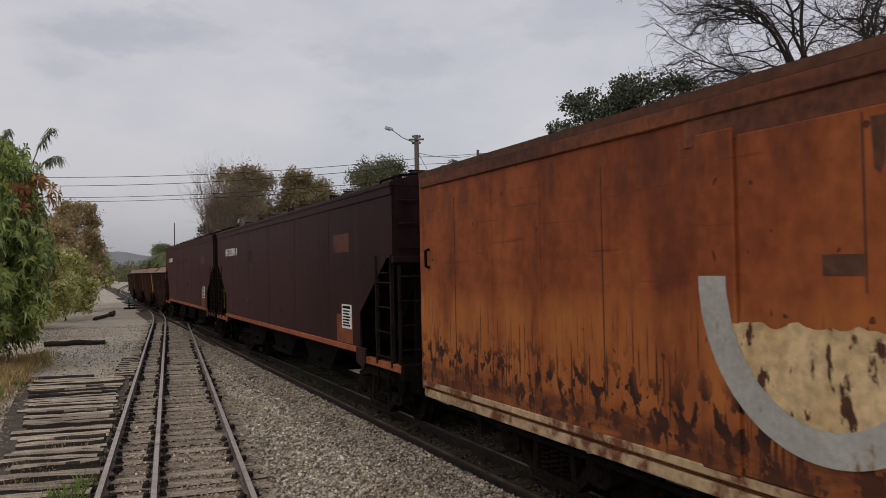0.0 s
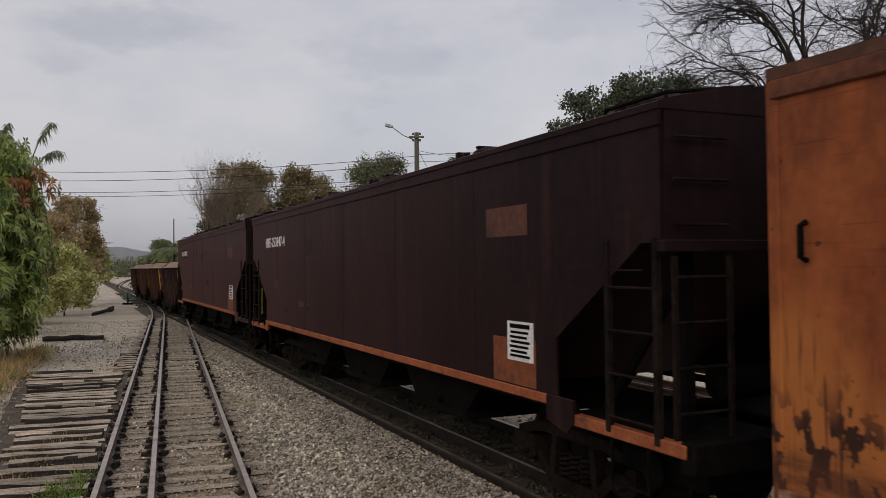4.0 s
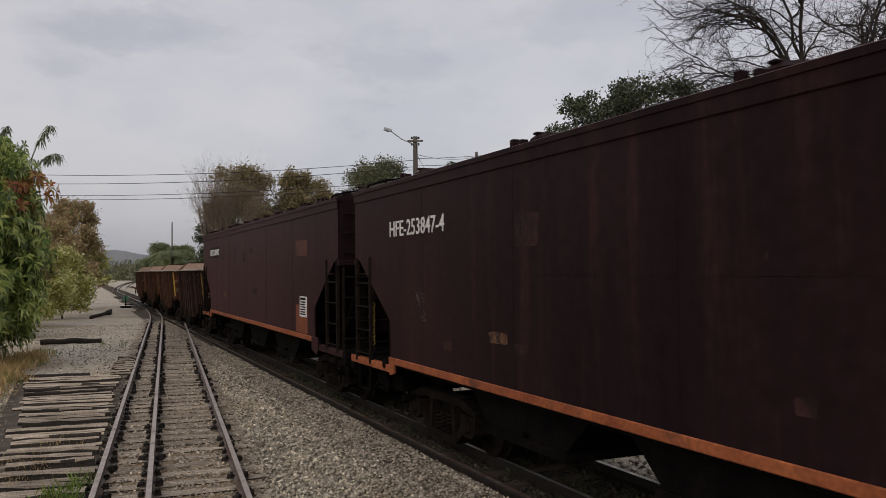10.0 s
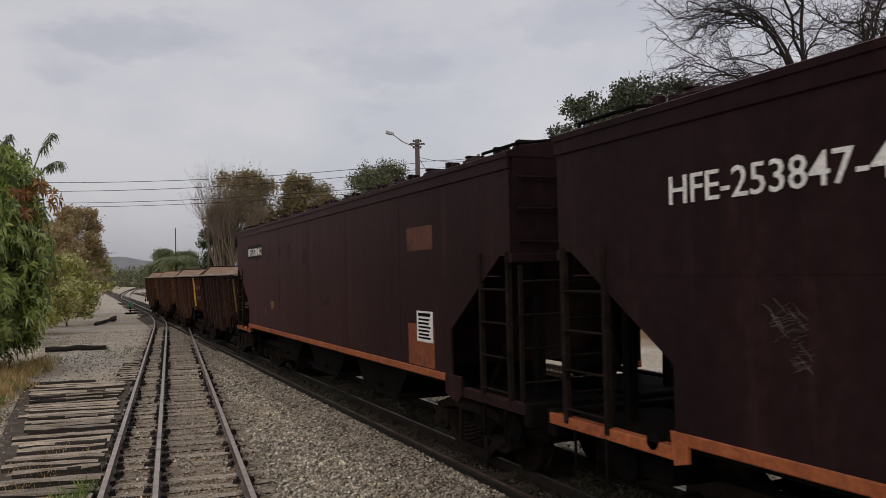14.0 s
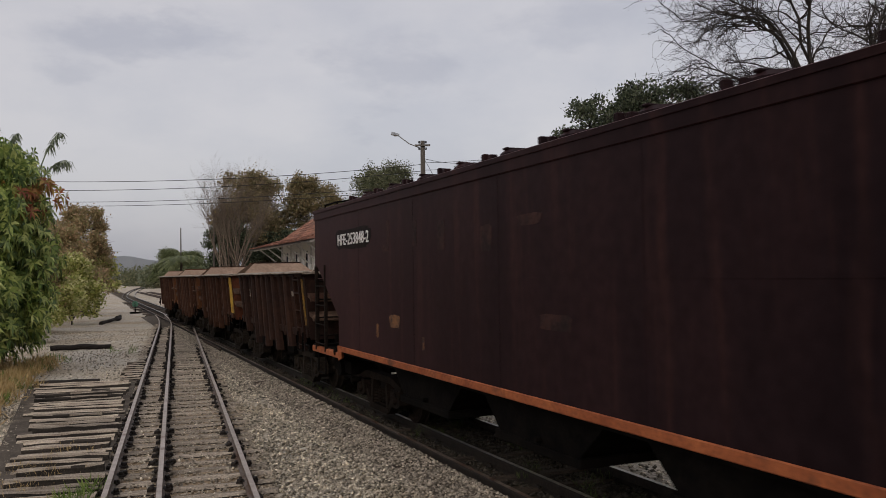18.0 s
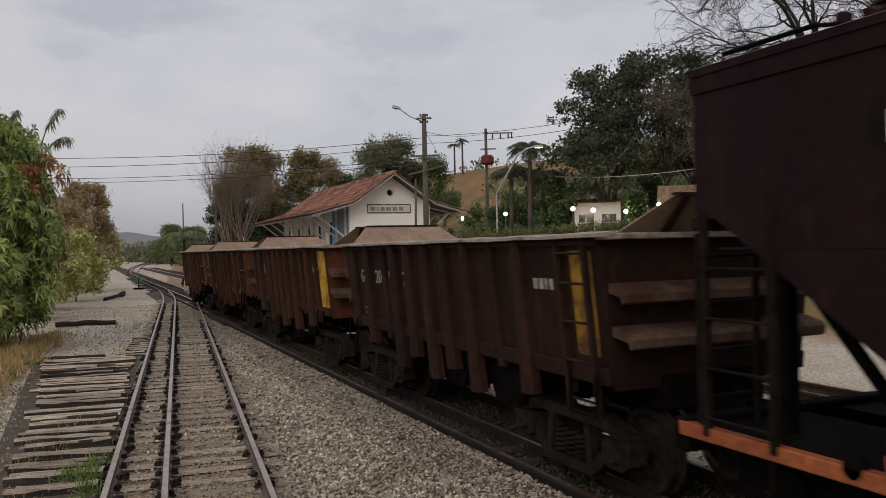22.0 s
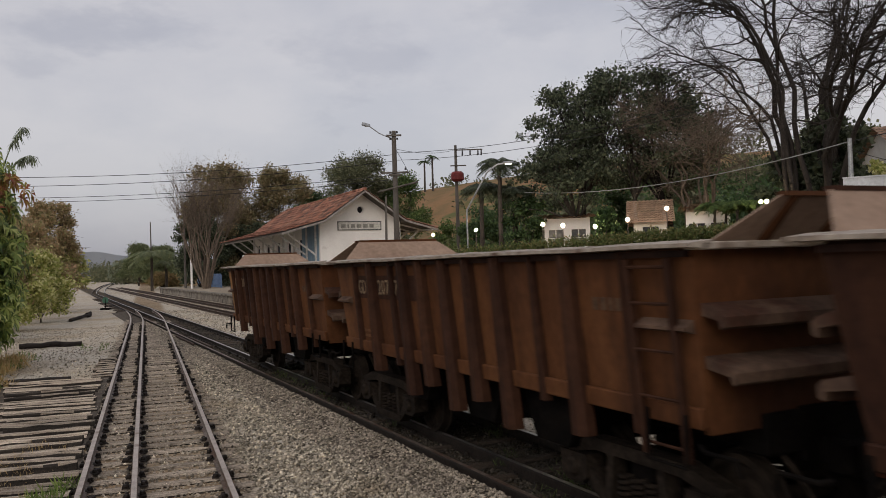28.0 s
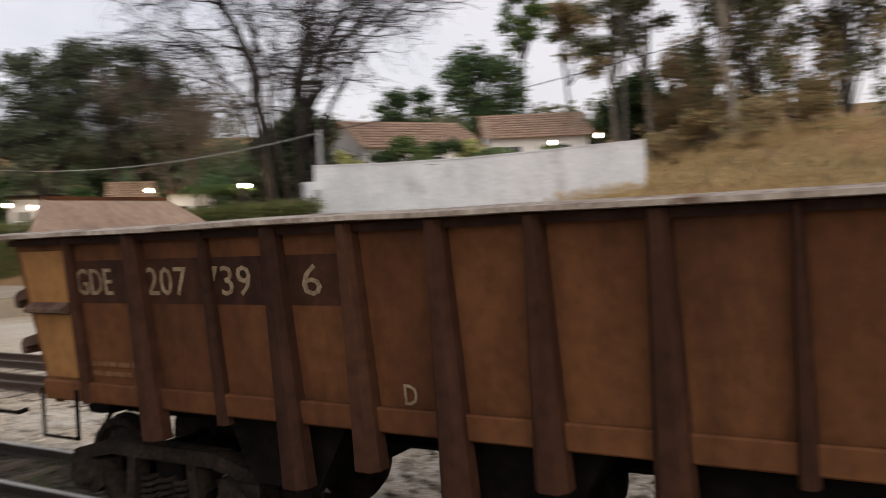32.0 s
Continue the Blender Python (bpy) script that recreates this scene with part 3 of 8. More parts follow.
def wheel_mesh(mat):
    s = Shape()
    for y, d in ((-0.53, 1), (0.53, -1)):
        s.lathe([(0.0, y - 0.05 * d), (0.09, y - 0.06 * d), (0.12, y - 0.02 * d), (0.32, y + 0.0 * d), (0.36, y - 0.05 * d), (WHEEL_R, y - 0.05 * d),
                 (WHEEL_R + 0.01, y + 0.05 * d), (WHEEL_R + 0.035, y + 0.07 * d), (WHEEL_R + 0.02, y + 0.09 * d), (0.34, y + 0.08 * d), (0.1, y + 0.08 * d), (0.09, y + 0.12 * d)], 28)
    s.tube((0, -0.82, 0), (0, 0.82, 0), 0.075, sides=12)
    s.box(-0.05, 0.05, -0.84, -0.80, -0.02, 0.02)
    s.box(-0.05, 0.05, 0.80, 0.84, -0.02, 0.02)
    return s.mesh("wheelset", mat)


def side_frame_mesh(mat):
    """A cast truss side frame, arched over two axle boxes, with a window for the springs."""
    s = Shape()
    out = [(-1.12, 0.36), (-1.12, 0.60), (-0.98, 0.66), (-0.62, 0.74), (0.62, 0.74), (0.98, 0.66), (1.12, 0.60), (1.12, 0.36), (0.98, 0.30), (0.72, 0.36), (0.44, 0.12), (-0.44, 0.12), (-0.72, 0.36), (-0.98, 0.30)]
    # top member, bottom member, columns and pedestals, leaving the windows open
    s.prism([(-1.12, 0.52), (-1.12, 0.62), (-0.66, 0.75), (0.66, 0.75), (1.12, 0.62), (1.12, 0.52), (0.60, 0.63), (-0.60, 0.63)], -0.09, 0.09)
    s.prism([(-0.46, 0.10), (0.46, 0.10), (0.50, 0.20), (-0.50, 0.20)], -0.09, 0.09)
    for d in (-1, 1):
        s.prism([(d * 0.46, 0.10), (d * 0.62, 0.22), (d * 1.02, 0.56), (d * 0.92, 0.62), (d * 0.54, 0.32), (d * 0.40, 0.20)], -0.08, 0.08)
        s.prism([(d * 0.36, 0.18), (d * 0.30, 0.65), (d * 0.40, 0.65), (d * 0.46, 0.18)], -0.08, 0.08)
        s.prism([(d * 0.70, 0.34), (d * 0.70, 0.56), (d * 1.14, 0.56), (d * 1.14, 0.34), (d * 1.04, 0.27), (d * 0.80, 0.27)], -0.12, 0.10)
        s.lathe([(0.0, -0.17), (0.07, -0.17), (0.10, -0.14), (0.10, -0.10)], 12, "y", (d * 0.92, 0, WHEEL_R))
    return s.mesh("side_frame", mat)


def spring_mesh(mat):
    s = Shape()
    for x in (-0.20, 0.0, 0.20):
        turns = [(x + 0.085 * math.cos(a), 0.085 * math.sin(a), 0.20 + 0.27 * a / (2 * math.pi * 5)) for a in [k * math.pi / 4 for k in range(41)]]
        s.path(turns, 0.018, 5)
    return s.mesh("spring", mat)


SHARED = {m.name: (wheel_mesh(m), side_frame_mesh(m), spring_mesh(m)) for m in (IRON, IRON_DUST)}
SPINNING = []


def bogie(parent, x, side=0.80, mat=None):
    """A two-axle bogie with its side frames, springs and wheelsets; the wheelsets turn."""
    mat = mat or IRON
    wheel, frame_mesh, coil = SHARED[mat.name]
    s = Shape()
    s.box(-0.16, 0.16, -side, side, 0.44, 0.66, 0.02)
    s.lathe([(0.0, 0.70), (0.22, 0.70), (0.24, 0.66)], 16, "z")
    for d in (-1, 1):
        s.box(d * 0.45 - 0.04, d * 0.45 + 0.04, -side, side, 0.30, 0.38)
        s.box(d * 0.52 - 0.05, d * 0.52 + 0.05, -0.62, -0.44, 0.30, 0.56, 0.01)
        s.box(d * 0.52 - 0.05, d * 0.52 + 0.05, 0.44, 0.62, 0.30, 0.56, 0.01)
    b = part("bogie", s, UNDER, parent, "", Matrix.Translation((x, 0, 0)))
    for y, turn in ((-side, 0), (side, 180)):
        part("side_frame", frame_mesh, mat, b, "dusty cast-iron side frame", pose(0, y, 0, 0, 0, turn))
        part("spring", coil, mat, b, "", pose(0, y, 0))
    for d in (-1, 1):
        w = part("wheelset", wheel, mat, b, "", pose(d * 0.92, 0, WHEEL_R))
        SPINNING.append((w, d * 0.92))
    return b


def coupler(parent, x, d, mat=None):
    s = Shape()
    s.box(min(x, x + d * 0.55), max(x, x + d * 0.55), -0.09, 0.09, 0.78, 0.98, 0.02)
    s.box(min(x + d * 0.42, x + d * 0.68), max(x + d * 0.42, x + d * 0.68), -0.16, 0.12, 0.72, 1.02, 0.04)
    c = part("coupler", s, mat or UNDER, parent, "black knuckle coupler")
    arc = [(x + d * (-0.06 + 0.70 * f), -0.40 + 0.12 * f, 0.86 - 0.52 * math.sin(math.pi * min(1.0, f * 0.62)) ** 1.3) for f in [k / 10 for k in range(11)]]
    part("air_hose", Shape().path(arc, 0.026, 7), IRON_DUST, c, "dusty rubber brake hose")
    return c


def ladder_shape(x0, x1, y, z0, z1, rungs, bar=0.025):
    s = Shape()
    for x in (x0, x1):
        s.box(x - 0.03, x + 0.03, y - 0.03, y + 0.03, z0, z1, 0.006)
    for z in rungs:
        s.tube((x0, y - 0.02, z), (x1, y - 0.02, z), bar * 0.55, sides=6)
    return s


def hopper_wagon(number, label, hatches, posted, marks, number_z=2.98, dx=0.0, dz=0.0, number_wide=1.95):
    """A closed grain hopper: sheet sides cut back over the bogies, sloping end sheets, a hatched roof."""
    car = thing("hopper_wagon", Matrix.Identity(4), label, "hopper wagon", "dark closed hopper wagons")
    W, TOP, E = 1.42, 3.74, 8.25
    outline = [(-6.62, 1.22), (-6.62, 1.74), (-8.05, 2.66), (-E, 2.66), (-E, TOP), (E, TOP), (E, 2.66), (8.0, 2.66), (6.66, 1.78), (6.66, 1.22)]
    for y in (-W, W):
        part("side_sheet", Shape().prism(outline, y - 0.015, y + 0.015), PAINT_DARK, car)
    # the hopper itself, with end sheets that slope in beneath
    body = Shape()
    body.prism([(-5.2, 1.15), (-8.1, 3.0), (-8.1, TOP - 0.01), (8.1, TOP - 0.01), (8.1, 3.0), (5.2, 1.15)], -W + 0.03, W - 0.03)
    part("hopper_body", body, PAINT_DARK, car)
    for d in (-1, 1):
        part("end_sheet", Shape().box(d * E - 0.02, d * E + 0.02, -W + 0.02, W - 0.02, 2.62, TOP - 0.02), PAINT_DARK, car)
        part("end_rail", Shape().box(d * E - 0.05, d * E + 0.05, -W - 0.02, W + 0.02, 2.58, 2.68, 0.01), PAINT_DARK, car)
    # lines of the sheets: top chord, weld seams, and a pressed seam along the side
    for y in (-W - 0.035, W + 0.005):
        part("top_chord", Shape().box(-E - 0.02, E + 0.02, y, y + 0.03, TOP - 0.15, TOP + 0.01, 0.006), PAINT_DARK, car)
    part("side_seam", Shape().box(-8.0, 8.0, -W - 0.019, -W, 2.43, 2.445), PAINT_DARK, car)
    for x in (-5.4, -2.9, -0.3, 2.3, 4.9):
        part("weld_seam", Shape().box(x - 0.008, x + 0.008, -W - 0.0175, -W, 1.24, TOP - 0.16), PAINT_DARK, car)
    # roof: shallow arch with a lip, hatches and running boards
    arch = [(-W - 0.05, TOP - 0.02), (-W - 0.05, TOP + 0.035), (-W + 0.02, TOP + 0.06), (-0.75, TOP + 0.21), (0, TOP + 0.25), (0.75, TOP + 0.21), (W - 0.02, TOP + 0.06), (W + 0.05, TOP + 0.035), (W + 0.05, TOP - 0.02)]
    part("roof", Shape().prism(arch, -E - 0.03, E + 0.03, "x"), PAINT_DARK, car)
    for k in range(hatches):
        x = -7.2 + 14.4 * k / (hatches - 1)
        h = Shape()
        h.lathe([(0.0, 0.17), (0.20, 0.16), (0.27, 0.11), (0.29, 0.0)], 14, "z", (x, -0.50, TOP + 0.17))
        h.box(x - 0.05, x + 0.05, -0.74, -0.26, TOP + 0.325, TOP + 0.355, 0.01)
        h.box(x - 0.14, x - 0.06, -1.0, -0.9, TOP + 0.10, TOP + 0.27, 0.01)
        h.box(x + 0.06, x + 0.14, -1.0, -0.9, TOP + 0.10, TOP + 0.24, 0.01)
        part("hatch", h, PAINT_DARK, car)
    part("running_board", Shape().box(-E, E, -0.16, 0.16, TOP + 0.27, TOP + 0.295), PAINT_DARK, car)
    for d in (-1, 1):
        g = Shape()
        x = d * 7.7
        g.path([(x - 0.42, -1.25, TOP + 0.05), (x - 0.42, -1.25, TOP + 0.15), (x + 0.42, -1.25, TOP + 0.15), (x + 0.42, -1.25, TOP + 0.05)], 0.018, 6)
        g.path([(x + 0.42, -1.25, TOP + 0.15), (x + 0.42, -0.3, TOP + 0.27)], 0.018, 6)
        part("roof_grab_rail", g, UNDER, car)
    # orange sill, its dropped front end, and the frame below
    sill = Shape()
    sill.box(-6.62, 6.66, -W - 0.03, -W + 0.03, 1.125, 1.225, 0.01)
    part("side_sill", sill, STRIPE, car, "orange-painted steel sill")
    part("side_sill", Shape().box(-6.62, 6.66, W - 0.03, W + 0.03, 1.125, 1.225, 0.01), STRIPE, car)
    part("sill_bracket", Shape().prism([(6.50, 1.225), (6.50, 0.98), (6.86, 0.90), (6.98, 1.02), (6.98, 1.225)], -W - 0.035, -W - 0.005), PAINT_DARK, car)
    part("sill_bracket", Shape().prism([(-6.46, 1.225), (-6.46, 1.0), (-6.62, 0.96), (-6.66, 1.225)], -W - 0.035, -W - 0.005), STRIPE, car)
    for d in (-1, 1):
        x0, x1 = sorted((d * 6.62, d * 8.5))
        part("end_sill", Shape().box(x0, x1, -W - 0.02, -W + 0.08, 0.99, 1.10, 0.01), STRIPE if d < 0 or posted else PAINT_DARK, car, "worn orange end sill" if d < 0 or posted else "")
        part("end_sill", Shape().box(x0, x1, W - 0.08, W + 0.02, 0.99, 1.10, 0.01), PAINT_DARK, car)
        part("buffer_beam", Shape().box(d * 8.5 - 0.08, d * 8.5 + 0.08, -W, W, 0.86, 1.12, 0.015), UNDER, car)
        part("end_platform", Shape().box(x0, x1, -W + 0.1, W - 0.1, 1.02, 1.06), UNDER, car)
        # end posts and side ladders
        part("ladder", ladder_shape(d * 7.52, d * 8.18, -W - 0.005, 1.04, 2.70, (1.18, 1.55, 1.92, 2.29)), IRON, car)
        part("ladder", ladder_shape(d * 7.52, d * 8.18, W + 0.005, 1.04, 2.70, (1.18, 1.55, 1.92, 2.29)), PAINT_DARK, car)
        lad = Shape()
        for z in (2.80, 3.16, 3.5):
            part("grab_rung", Shape().tube((d * (E + 0.07), -W + 0.06, z), (d * (E + 0.07), -W + 0.62, z), 0.014, sides=6), IRON, car)
        for z in (1.30, 1.66, 2.02, 2.38):
            lad.tube((d * (E + 0.07), -W + 0.06, z), (d * (E + 0.07), -W + 0.62, z), 0.014, sides=6)
        for y in (-W + 0.06, -W + 0.62):
            lad.box(d * (E + 0.07) - 0.02, d * (E + 0.07) + 0.02, y - 0.02, y + 0.02, 1.05, 2.55)
        part("end_ladder", lad, IRON, car)
        step = Shape()
        step.path([(d * 7.55, -W - 0.01, 1.0), (d * 7.55, -W - 0.01, 0.62), (d * 8.05, -W - 0.01, 0.62), (d * 8.05, -W - 0.01, 1.0)], 0.018, 6)
        part("foot_step", step, UNDER, car)
        brace = Shape()
        for y in (-0.9, 0.9):
            brace.box(d * 7.9 - 0.05, d * 7.9 + 0.05, y - 0.05, y + 0.05, 1.05, 2.75)
            brace.tube((d * 6.7, y, 1.05), (d * 7.9, y, 2.4), 0.05, sides=6)
        brace.lathe([(0, -0.3), (0.17, -0.28), (0.17, 0.28), (0, 0.3)], 14, "y", (d * 7.35, 0.2, 1.35))
        part("end_bracing", brace, UNDER, car)
        bogie(car, d * 6.05)
        coupler(car, d * 8.5, d)
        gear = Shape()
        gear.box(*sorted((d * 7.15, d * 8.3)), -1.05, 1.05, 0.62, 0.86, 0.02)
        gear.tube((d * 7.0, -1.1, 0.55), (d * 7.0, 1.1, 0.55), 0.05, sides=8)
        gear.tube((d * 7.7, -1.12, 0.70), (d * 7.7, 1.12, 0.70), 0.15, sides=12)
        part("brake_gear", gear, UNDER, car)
        shoe = Shape()
        shoe.tube((d * 6.9, -W - 0.02, 1.10), (d * 6.9, -W + 0.05, 1.10), 0.075, sides=14)
        part("jacking_pad", shoe, UNDER, car)
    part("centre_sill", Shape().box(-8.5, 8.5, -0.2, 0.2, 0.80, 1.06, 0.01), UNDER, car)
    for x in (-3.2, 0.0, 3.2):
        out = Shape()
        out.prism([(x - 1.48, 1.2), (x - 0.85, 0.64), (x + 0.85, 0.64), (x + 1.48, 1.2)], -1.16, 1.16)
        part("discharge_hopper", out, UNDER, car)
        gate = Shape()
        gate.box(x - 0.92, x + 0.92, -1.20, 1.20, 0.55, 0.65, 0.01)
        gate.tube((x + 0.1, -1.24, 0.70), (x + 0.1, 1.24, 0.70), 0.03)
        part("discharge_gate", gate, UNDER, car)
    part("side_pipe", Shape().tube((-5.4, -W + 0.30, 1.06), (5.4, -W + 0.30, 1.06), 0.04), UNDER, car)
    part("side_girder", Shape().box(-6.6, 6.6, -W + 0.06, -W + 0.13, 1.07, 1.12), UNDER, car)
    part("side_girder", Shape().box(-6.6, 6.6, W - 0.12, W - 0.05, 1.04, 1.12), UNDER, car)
    # writing, patches and the loading panel
    for x, z, w, h, m in marks:
        soft = lambda v: math.copysign(abs(v) ** 0.35, v)
        edge = [(x + w * (0.49 + 0.10 * noise.noise((x + k * 0.7, z, 0.5))) * soft(math.cos(math.pi * k / 12)), z + h * (0.49 + 0.10 * noise.noise((x, z + k * 0.7, 1.5))) * soft(math.sin(math.pi * k / 12))) for k in range(24)]
        part("worn_patch", Shape().prism(edge, -W - 0.0178, -W), m, car, "patch of worn and touched-up paint")
    part("running_number", lettering(number, 0.315 * number_wide / 1.95, WHITE, number_wide), WHITE, car, "white stencilled running number", pose(-6.6, -W - 0.022, number_z))
    part("paint_patch", Shape().box(5.22, 6.14, -W - 0.0185, -W, 2.80, 3.12), PATCH, car, "faded brick-orange patch")
    part("paint_patch", Shape().box(5.36 + dx, 6.28 + dx, -W - 0.0185, -W, 1.24, 1.72 + dz), PATCH_B, car, "orange touched-up paint patch")
    panel = part("loading_panel", Shape().box(5.70 + dx, 6.24 + dx, -W - 0.026, -W, 1.49 + dz, 1.90 + dz), WHITE, car, "white painted loading table with dark lines of writing")
    for k, z in enumerate((1.83, 1.775, 1.725, 1.675, 1.625, 1.575, 1.53)):
        part("writing_line", Shape().box(5.76 + dx + 0.02 * (k % 2), 6.18 + dx - 0.03 * (k % 3), -W - 0.030, -W - 0.026, z + dz, z + dz + (0.026 if k else 0.045)), UNDER, panel)
    mark, mr = Shape(), random.Random(12)
    for cx, cz, wide, count in ((-5.48, 2.12, 0.13, 30), (-5.36, 1.90, 0.10, 22)) if posted else ():
        for _ in range(count):
            x, z, L = cx + mr.gauss(0, wide * 0.45), cz + mr.gauss(0, wide * 0.5), mr.uniform(0.04, 0.13)
            rise = mr.choice((0.25, 0.35, -0.9)) * L
            mark.path([(x - L / 2, -W - 0.0165, z - rise / 2), (x + mr.uniform(-0.01, 0.01), -W - 0.0165, z + mr.uniform(-0.012, 0.012)), (x + L / 2, -W - 0.0165, z + rise / 2)], 0.0017, 4)
    if posted:
        part("chalk_scribble", mark, GHOST, car, "faint pale chalk scribble")
    return car


PATCH = material("faded_brick_patch", [(0.07, 0.025, 0.0165), (0.105, 0.036, 0.021)], 2, rough=0.7, grain=12, second=(0.045, 0.018, 0.014), second_scale=2, second_at=(0.5, 0.7))
PATCH_B = material("touched_up_orange", [(0.14, 0.038, 0.014), (0.20, 0.056, 0.019)], 2, rough=0.65, grain=12, second=(0.09, 0.03, 0.016), second_scale=2.6, second_at=(0.55, 0.7))
GHOST = material("worn_off_marking", [(0.06, 0.05, 0.046), (0.13, 0.115, 0.105)], 6, rough=0.7, grain=30)


def orange_wagon():
    """The leading wagon: the same kind in weathered orange, with a cream foot and a great grey arc."""
    car = thing("orange_wagon", Matrix.Identity(4), "rust-streaked orange closed wagon with a big faded grey arc", "hopper wagon")
    W, TOP, E = 1.43, 3.72, 8.2
    for y in (-W, W):
        part("side_sheet", Shape().prism([(-E, 1.0), (-E, TOP), (E, TOP), (E, 1.0)], y - 0.015, y + 0.015), RUN_ORANGE, car)
    part("wagon_body", Shape().box(-E + 0.03, E - 0.03, -W + 0.03, W - 0.03, 1.0, TOP - 0.02), UNDER, car)
    for d in (-1, 1):
        part("end_wall", Shape().box(d * E - 0.015, d * E + 0.015, -W + 0.02, W - 0.02, 0.9, TOP - 0.02), RUN_ORANGE, car)
        bogie(car, d * 5.9)
        coupler(car, d * 8.4, d)
        part("corner_post", Shape().box(d * E - 0.05, d * E + 0.05, -W - 0.03, -W + 0.03, 0.9, TOP, 0.01), RUN_ORANGE, car)
    part("roof", Shape().prism([(-W - 0.04, TOP - 0.03), (-W - 0.04, TOP + 0.05), (-0.75, TOP + 0.25), (0, TOP + 0.29), (0.75, TOP + 0.25), (W + 0.04, TOP + 0.05), (W + 0.04, TOP - 0.03)], -E - 0.03, E + 0.03, "x"), ROOF_RUST, car)
    part("eaves_strip", Shape().box(-E, E, -W - 0.045, -W, TOP - 0.16, TOP - 0.03, 0.01), FASCIA_RUST, car, "rust-stained eaves strip")
    part("fascia_panel", Shape().box(-2.96, E, -W - 0.024, -W, 3.36, TOP - 0.16), FASCIA_RUST, car, "dark rusted panel under the eaves")
    part("worn_patch", Shape().box(-1.70, -1.41, -W - 0.043, -W, 2.40, 2.53), ROOF_RUST, car, "small dark rusted patch")
    # pressed panels and doors
    for x in (-7.2, -6.2, -5.15, -4.1):
        part("panel_rib", Shape().prism([(x - 0.03, 1.05), (x - 0.03, 3.36), (x + 0.03, 3.36), (x + 0.03, 1.05)], -W - 0.022, -W), RUN_ORANGE, car)
    for x, z0 in ((-7.2, 1.05), (-4.1, 1.3), (-1.43, 2.3), (1.4, 1.05), (4.2, 1.05), (7.0, 1.05)):
        part("panel_seam", Shape().box(x + 0.031, x + 0.044, -W - 0.045 if -2.4 < x < 0.4 else -W - 0.019, -W, z0, 3.355), ROOF_RUST, car, "dark rusting weld seam")
    for x, z0, h in ((-1.28, 3.02, 0.30), (-0.42, 2.7, 0.12), (0.1, 2.95, 0.2)):
        part("rust_streak", Shape().prism([(x - 0.04, z0), (x - 0.055, z0 + h), (x + 0.05, z0 + h), (x + 0.03, z0 + 0.1 * h), (x, z0 - 0.12 * h)], -W - 0.0425, -W), ROOF_RUST, car, "black rust streak")
    part("door_post", Shape().box(-2.82, -2.44, -W - 0.05, -W, 1.0, 3.44, 0.012), RUN_ORANGE, car)
    part("sliding_door", Shape().box(-2.40, 0.4, -W - 0.04, -W, 1.02, 3.38, 0.01), RUN_ORANGE, car)
    for x in (1.4, 2.8, 4.2, 5.6, 7.0):
        part("panel_rib", Shape().box(x - 0.03, x + 0.03, -W - 0.055 if x < 0.4 else -W - 0.022, -W, 1.05, 3.36), RUN_ORANGE, car)
    part("cream_sill", Shape().box(-E, E, -W - 0.035, -W + 0.02, 0.94, 1.01, 0.008), CREAM, car, "chipped cream-painted sill")
    part("cream_sill", Shape().box(-E, E, -W - 0.02, -W + 0.02, 0.80, 0.90, 0.008), CREAM, car, "chipped cream-painted lower sill")
    part("sill_web", Shape().box(-E, E, -W + 0.03, -W + 0.05, 0.80, 1.0), RUN_ORANGE, car)
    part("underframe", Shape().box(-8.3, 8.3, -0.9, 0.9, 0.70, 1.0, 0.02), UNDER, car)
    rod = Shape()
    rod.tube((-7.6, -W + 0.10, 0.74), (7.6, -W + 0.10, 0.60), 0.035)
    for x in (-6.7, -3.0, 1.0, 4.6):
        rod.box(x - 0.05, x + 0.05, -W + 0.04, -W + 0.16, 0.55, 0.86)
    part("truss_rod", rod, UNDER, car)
    lat = Shape()
    lat.path([(-7.93, -W - 0.03, 2.74), (-7.93, -W - 0.08, 2.72), (-7.93, -W - 0.08, 2.52), (-7.93, -W - 0.03, 2.50)], 0.022, 6)
    part("grab_handle", lat, UNDER, car)
    # the grey arc and the cream field inside it, laid on the door
    arc = Shape()
    cx, cz = -1.70, 2.40
    ring = [math.pi + math.pi * k / 40 for k in range(41)]
    rough_edge = lambda k, v: 0.012 * noise.noise((k * 0.9, v, 0.0))
    outer = [(cx + (1.10 + rough_edge(k, 1)) * math.cos(a), -W - 0.056, cz + 1.17 * math.sin(a)) for k, a in enumerate(ring)]
    inner = [(cx + (0.82 + rough_edge(k, 5)) * math.cos(a), -W - 0.056, cz + 0.95 * math.sin(a)) for k, a in enumerate(ring)]
    arc.add([v for pq in zip(outer, inner) for v in pq], [(2 * k, 2 * k + 2, 2 * k + 3, 2 * k + 1) for k in range(40)])
    part("grey_arc", arc, GREY_PAINT, car, "faded grey curved paint mark")
    field = Shape()
    pts = [(p[0], -W - 0.0535, p[2]) for p in inner]
    top = [(p[0], p[1], 2.08 + 0.05 * noise.noise((p[0] * 6, 0, 0)) + 0.03 * noise.noise((p[0] * 17, 3, 0))) for p in pts]
    keep = [(p, q) for p, q in zip(pts, top) if p[2] < q[2]]
    vs = [v for pq in keep for v in pq]
    field.add(vs, [(2 * k, 2 * k + 2, 2 * k + 3, 2 * k + 1) for k in range(len(keep) - 1)])
    part("cream_field", field, FIELD, car, "bare cream undercoat with rust runs")
    return car


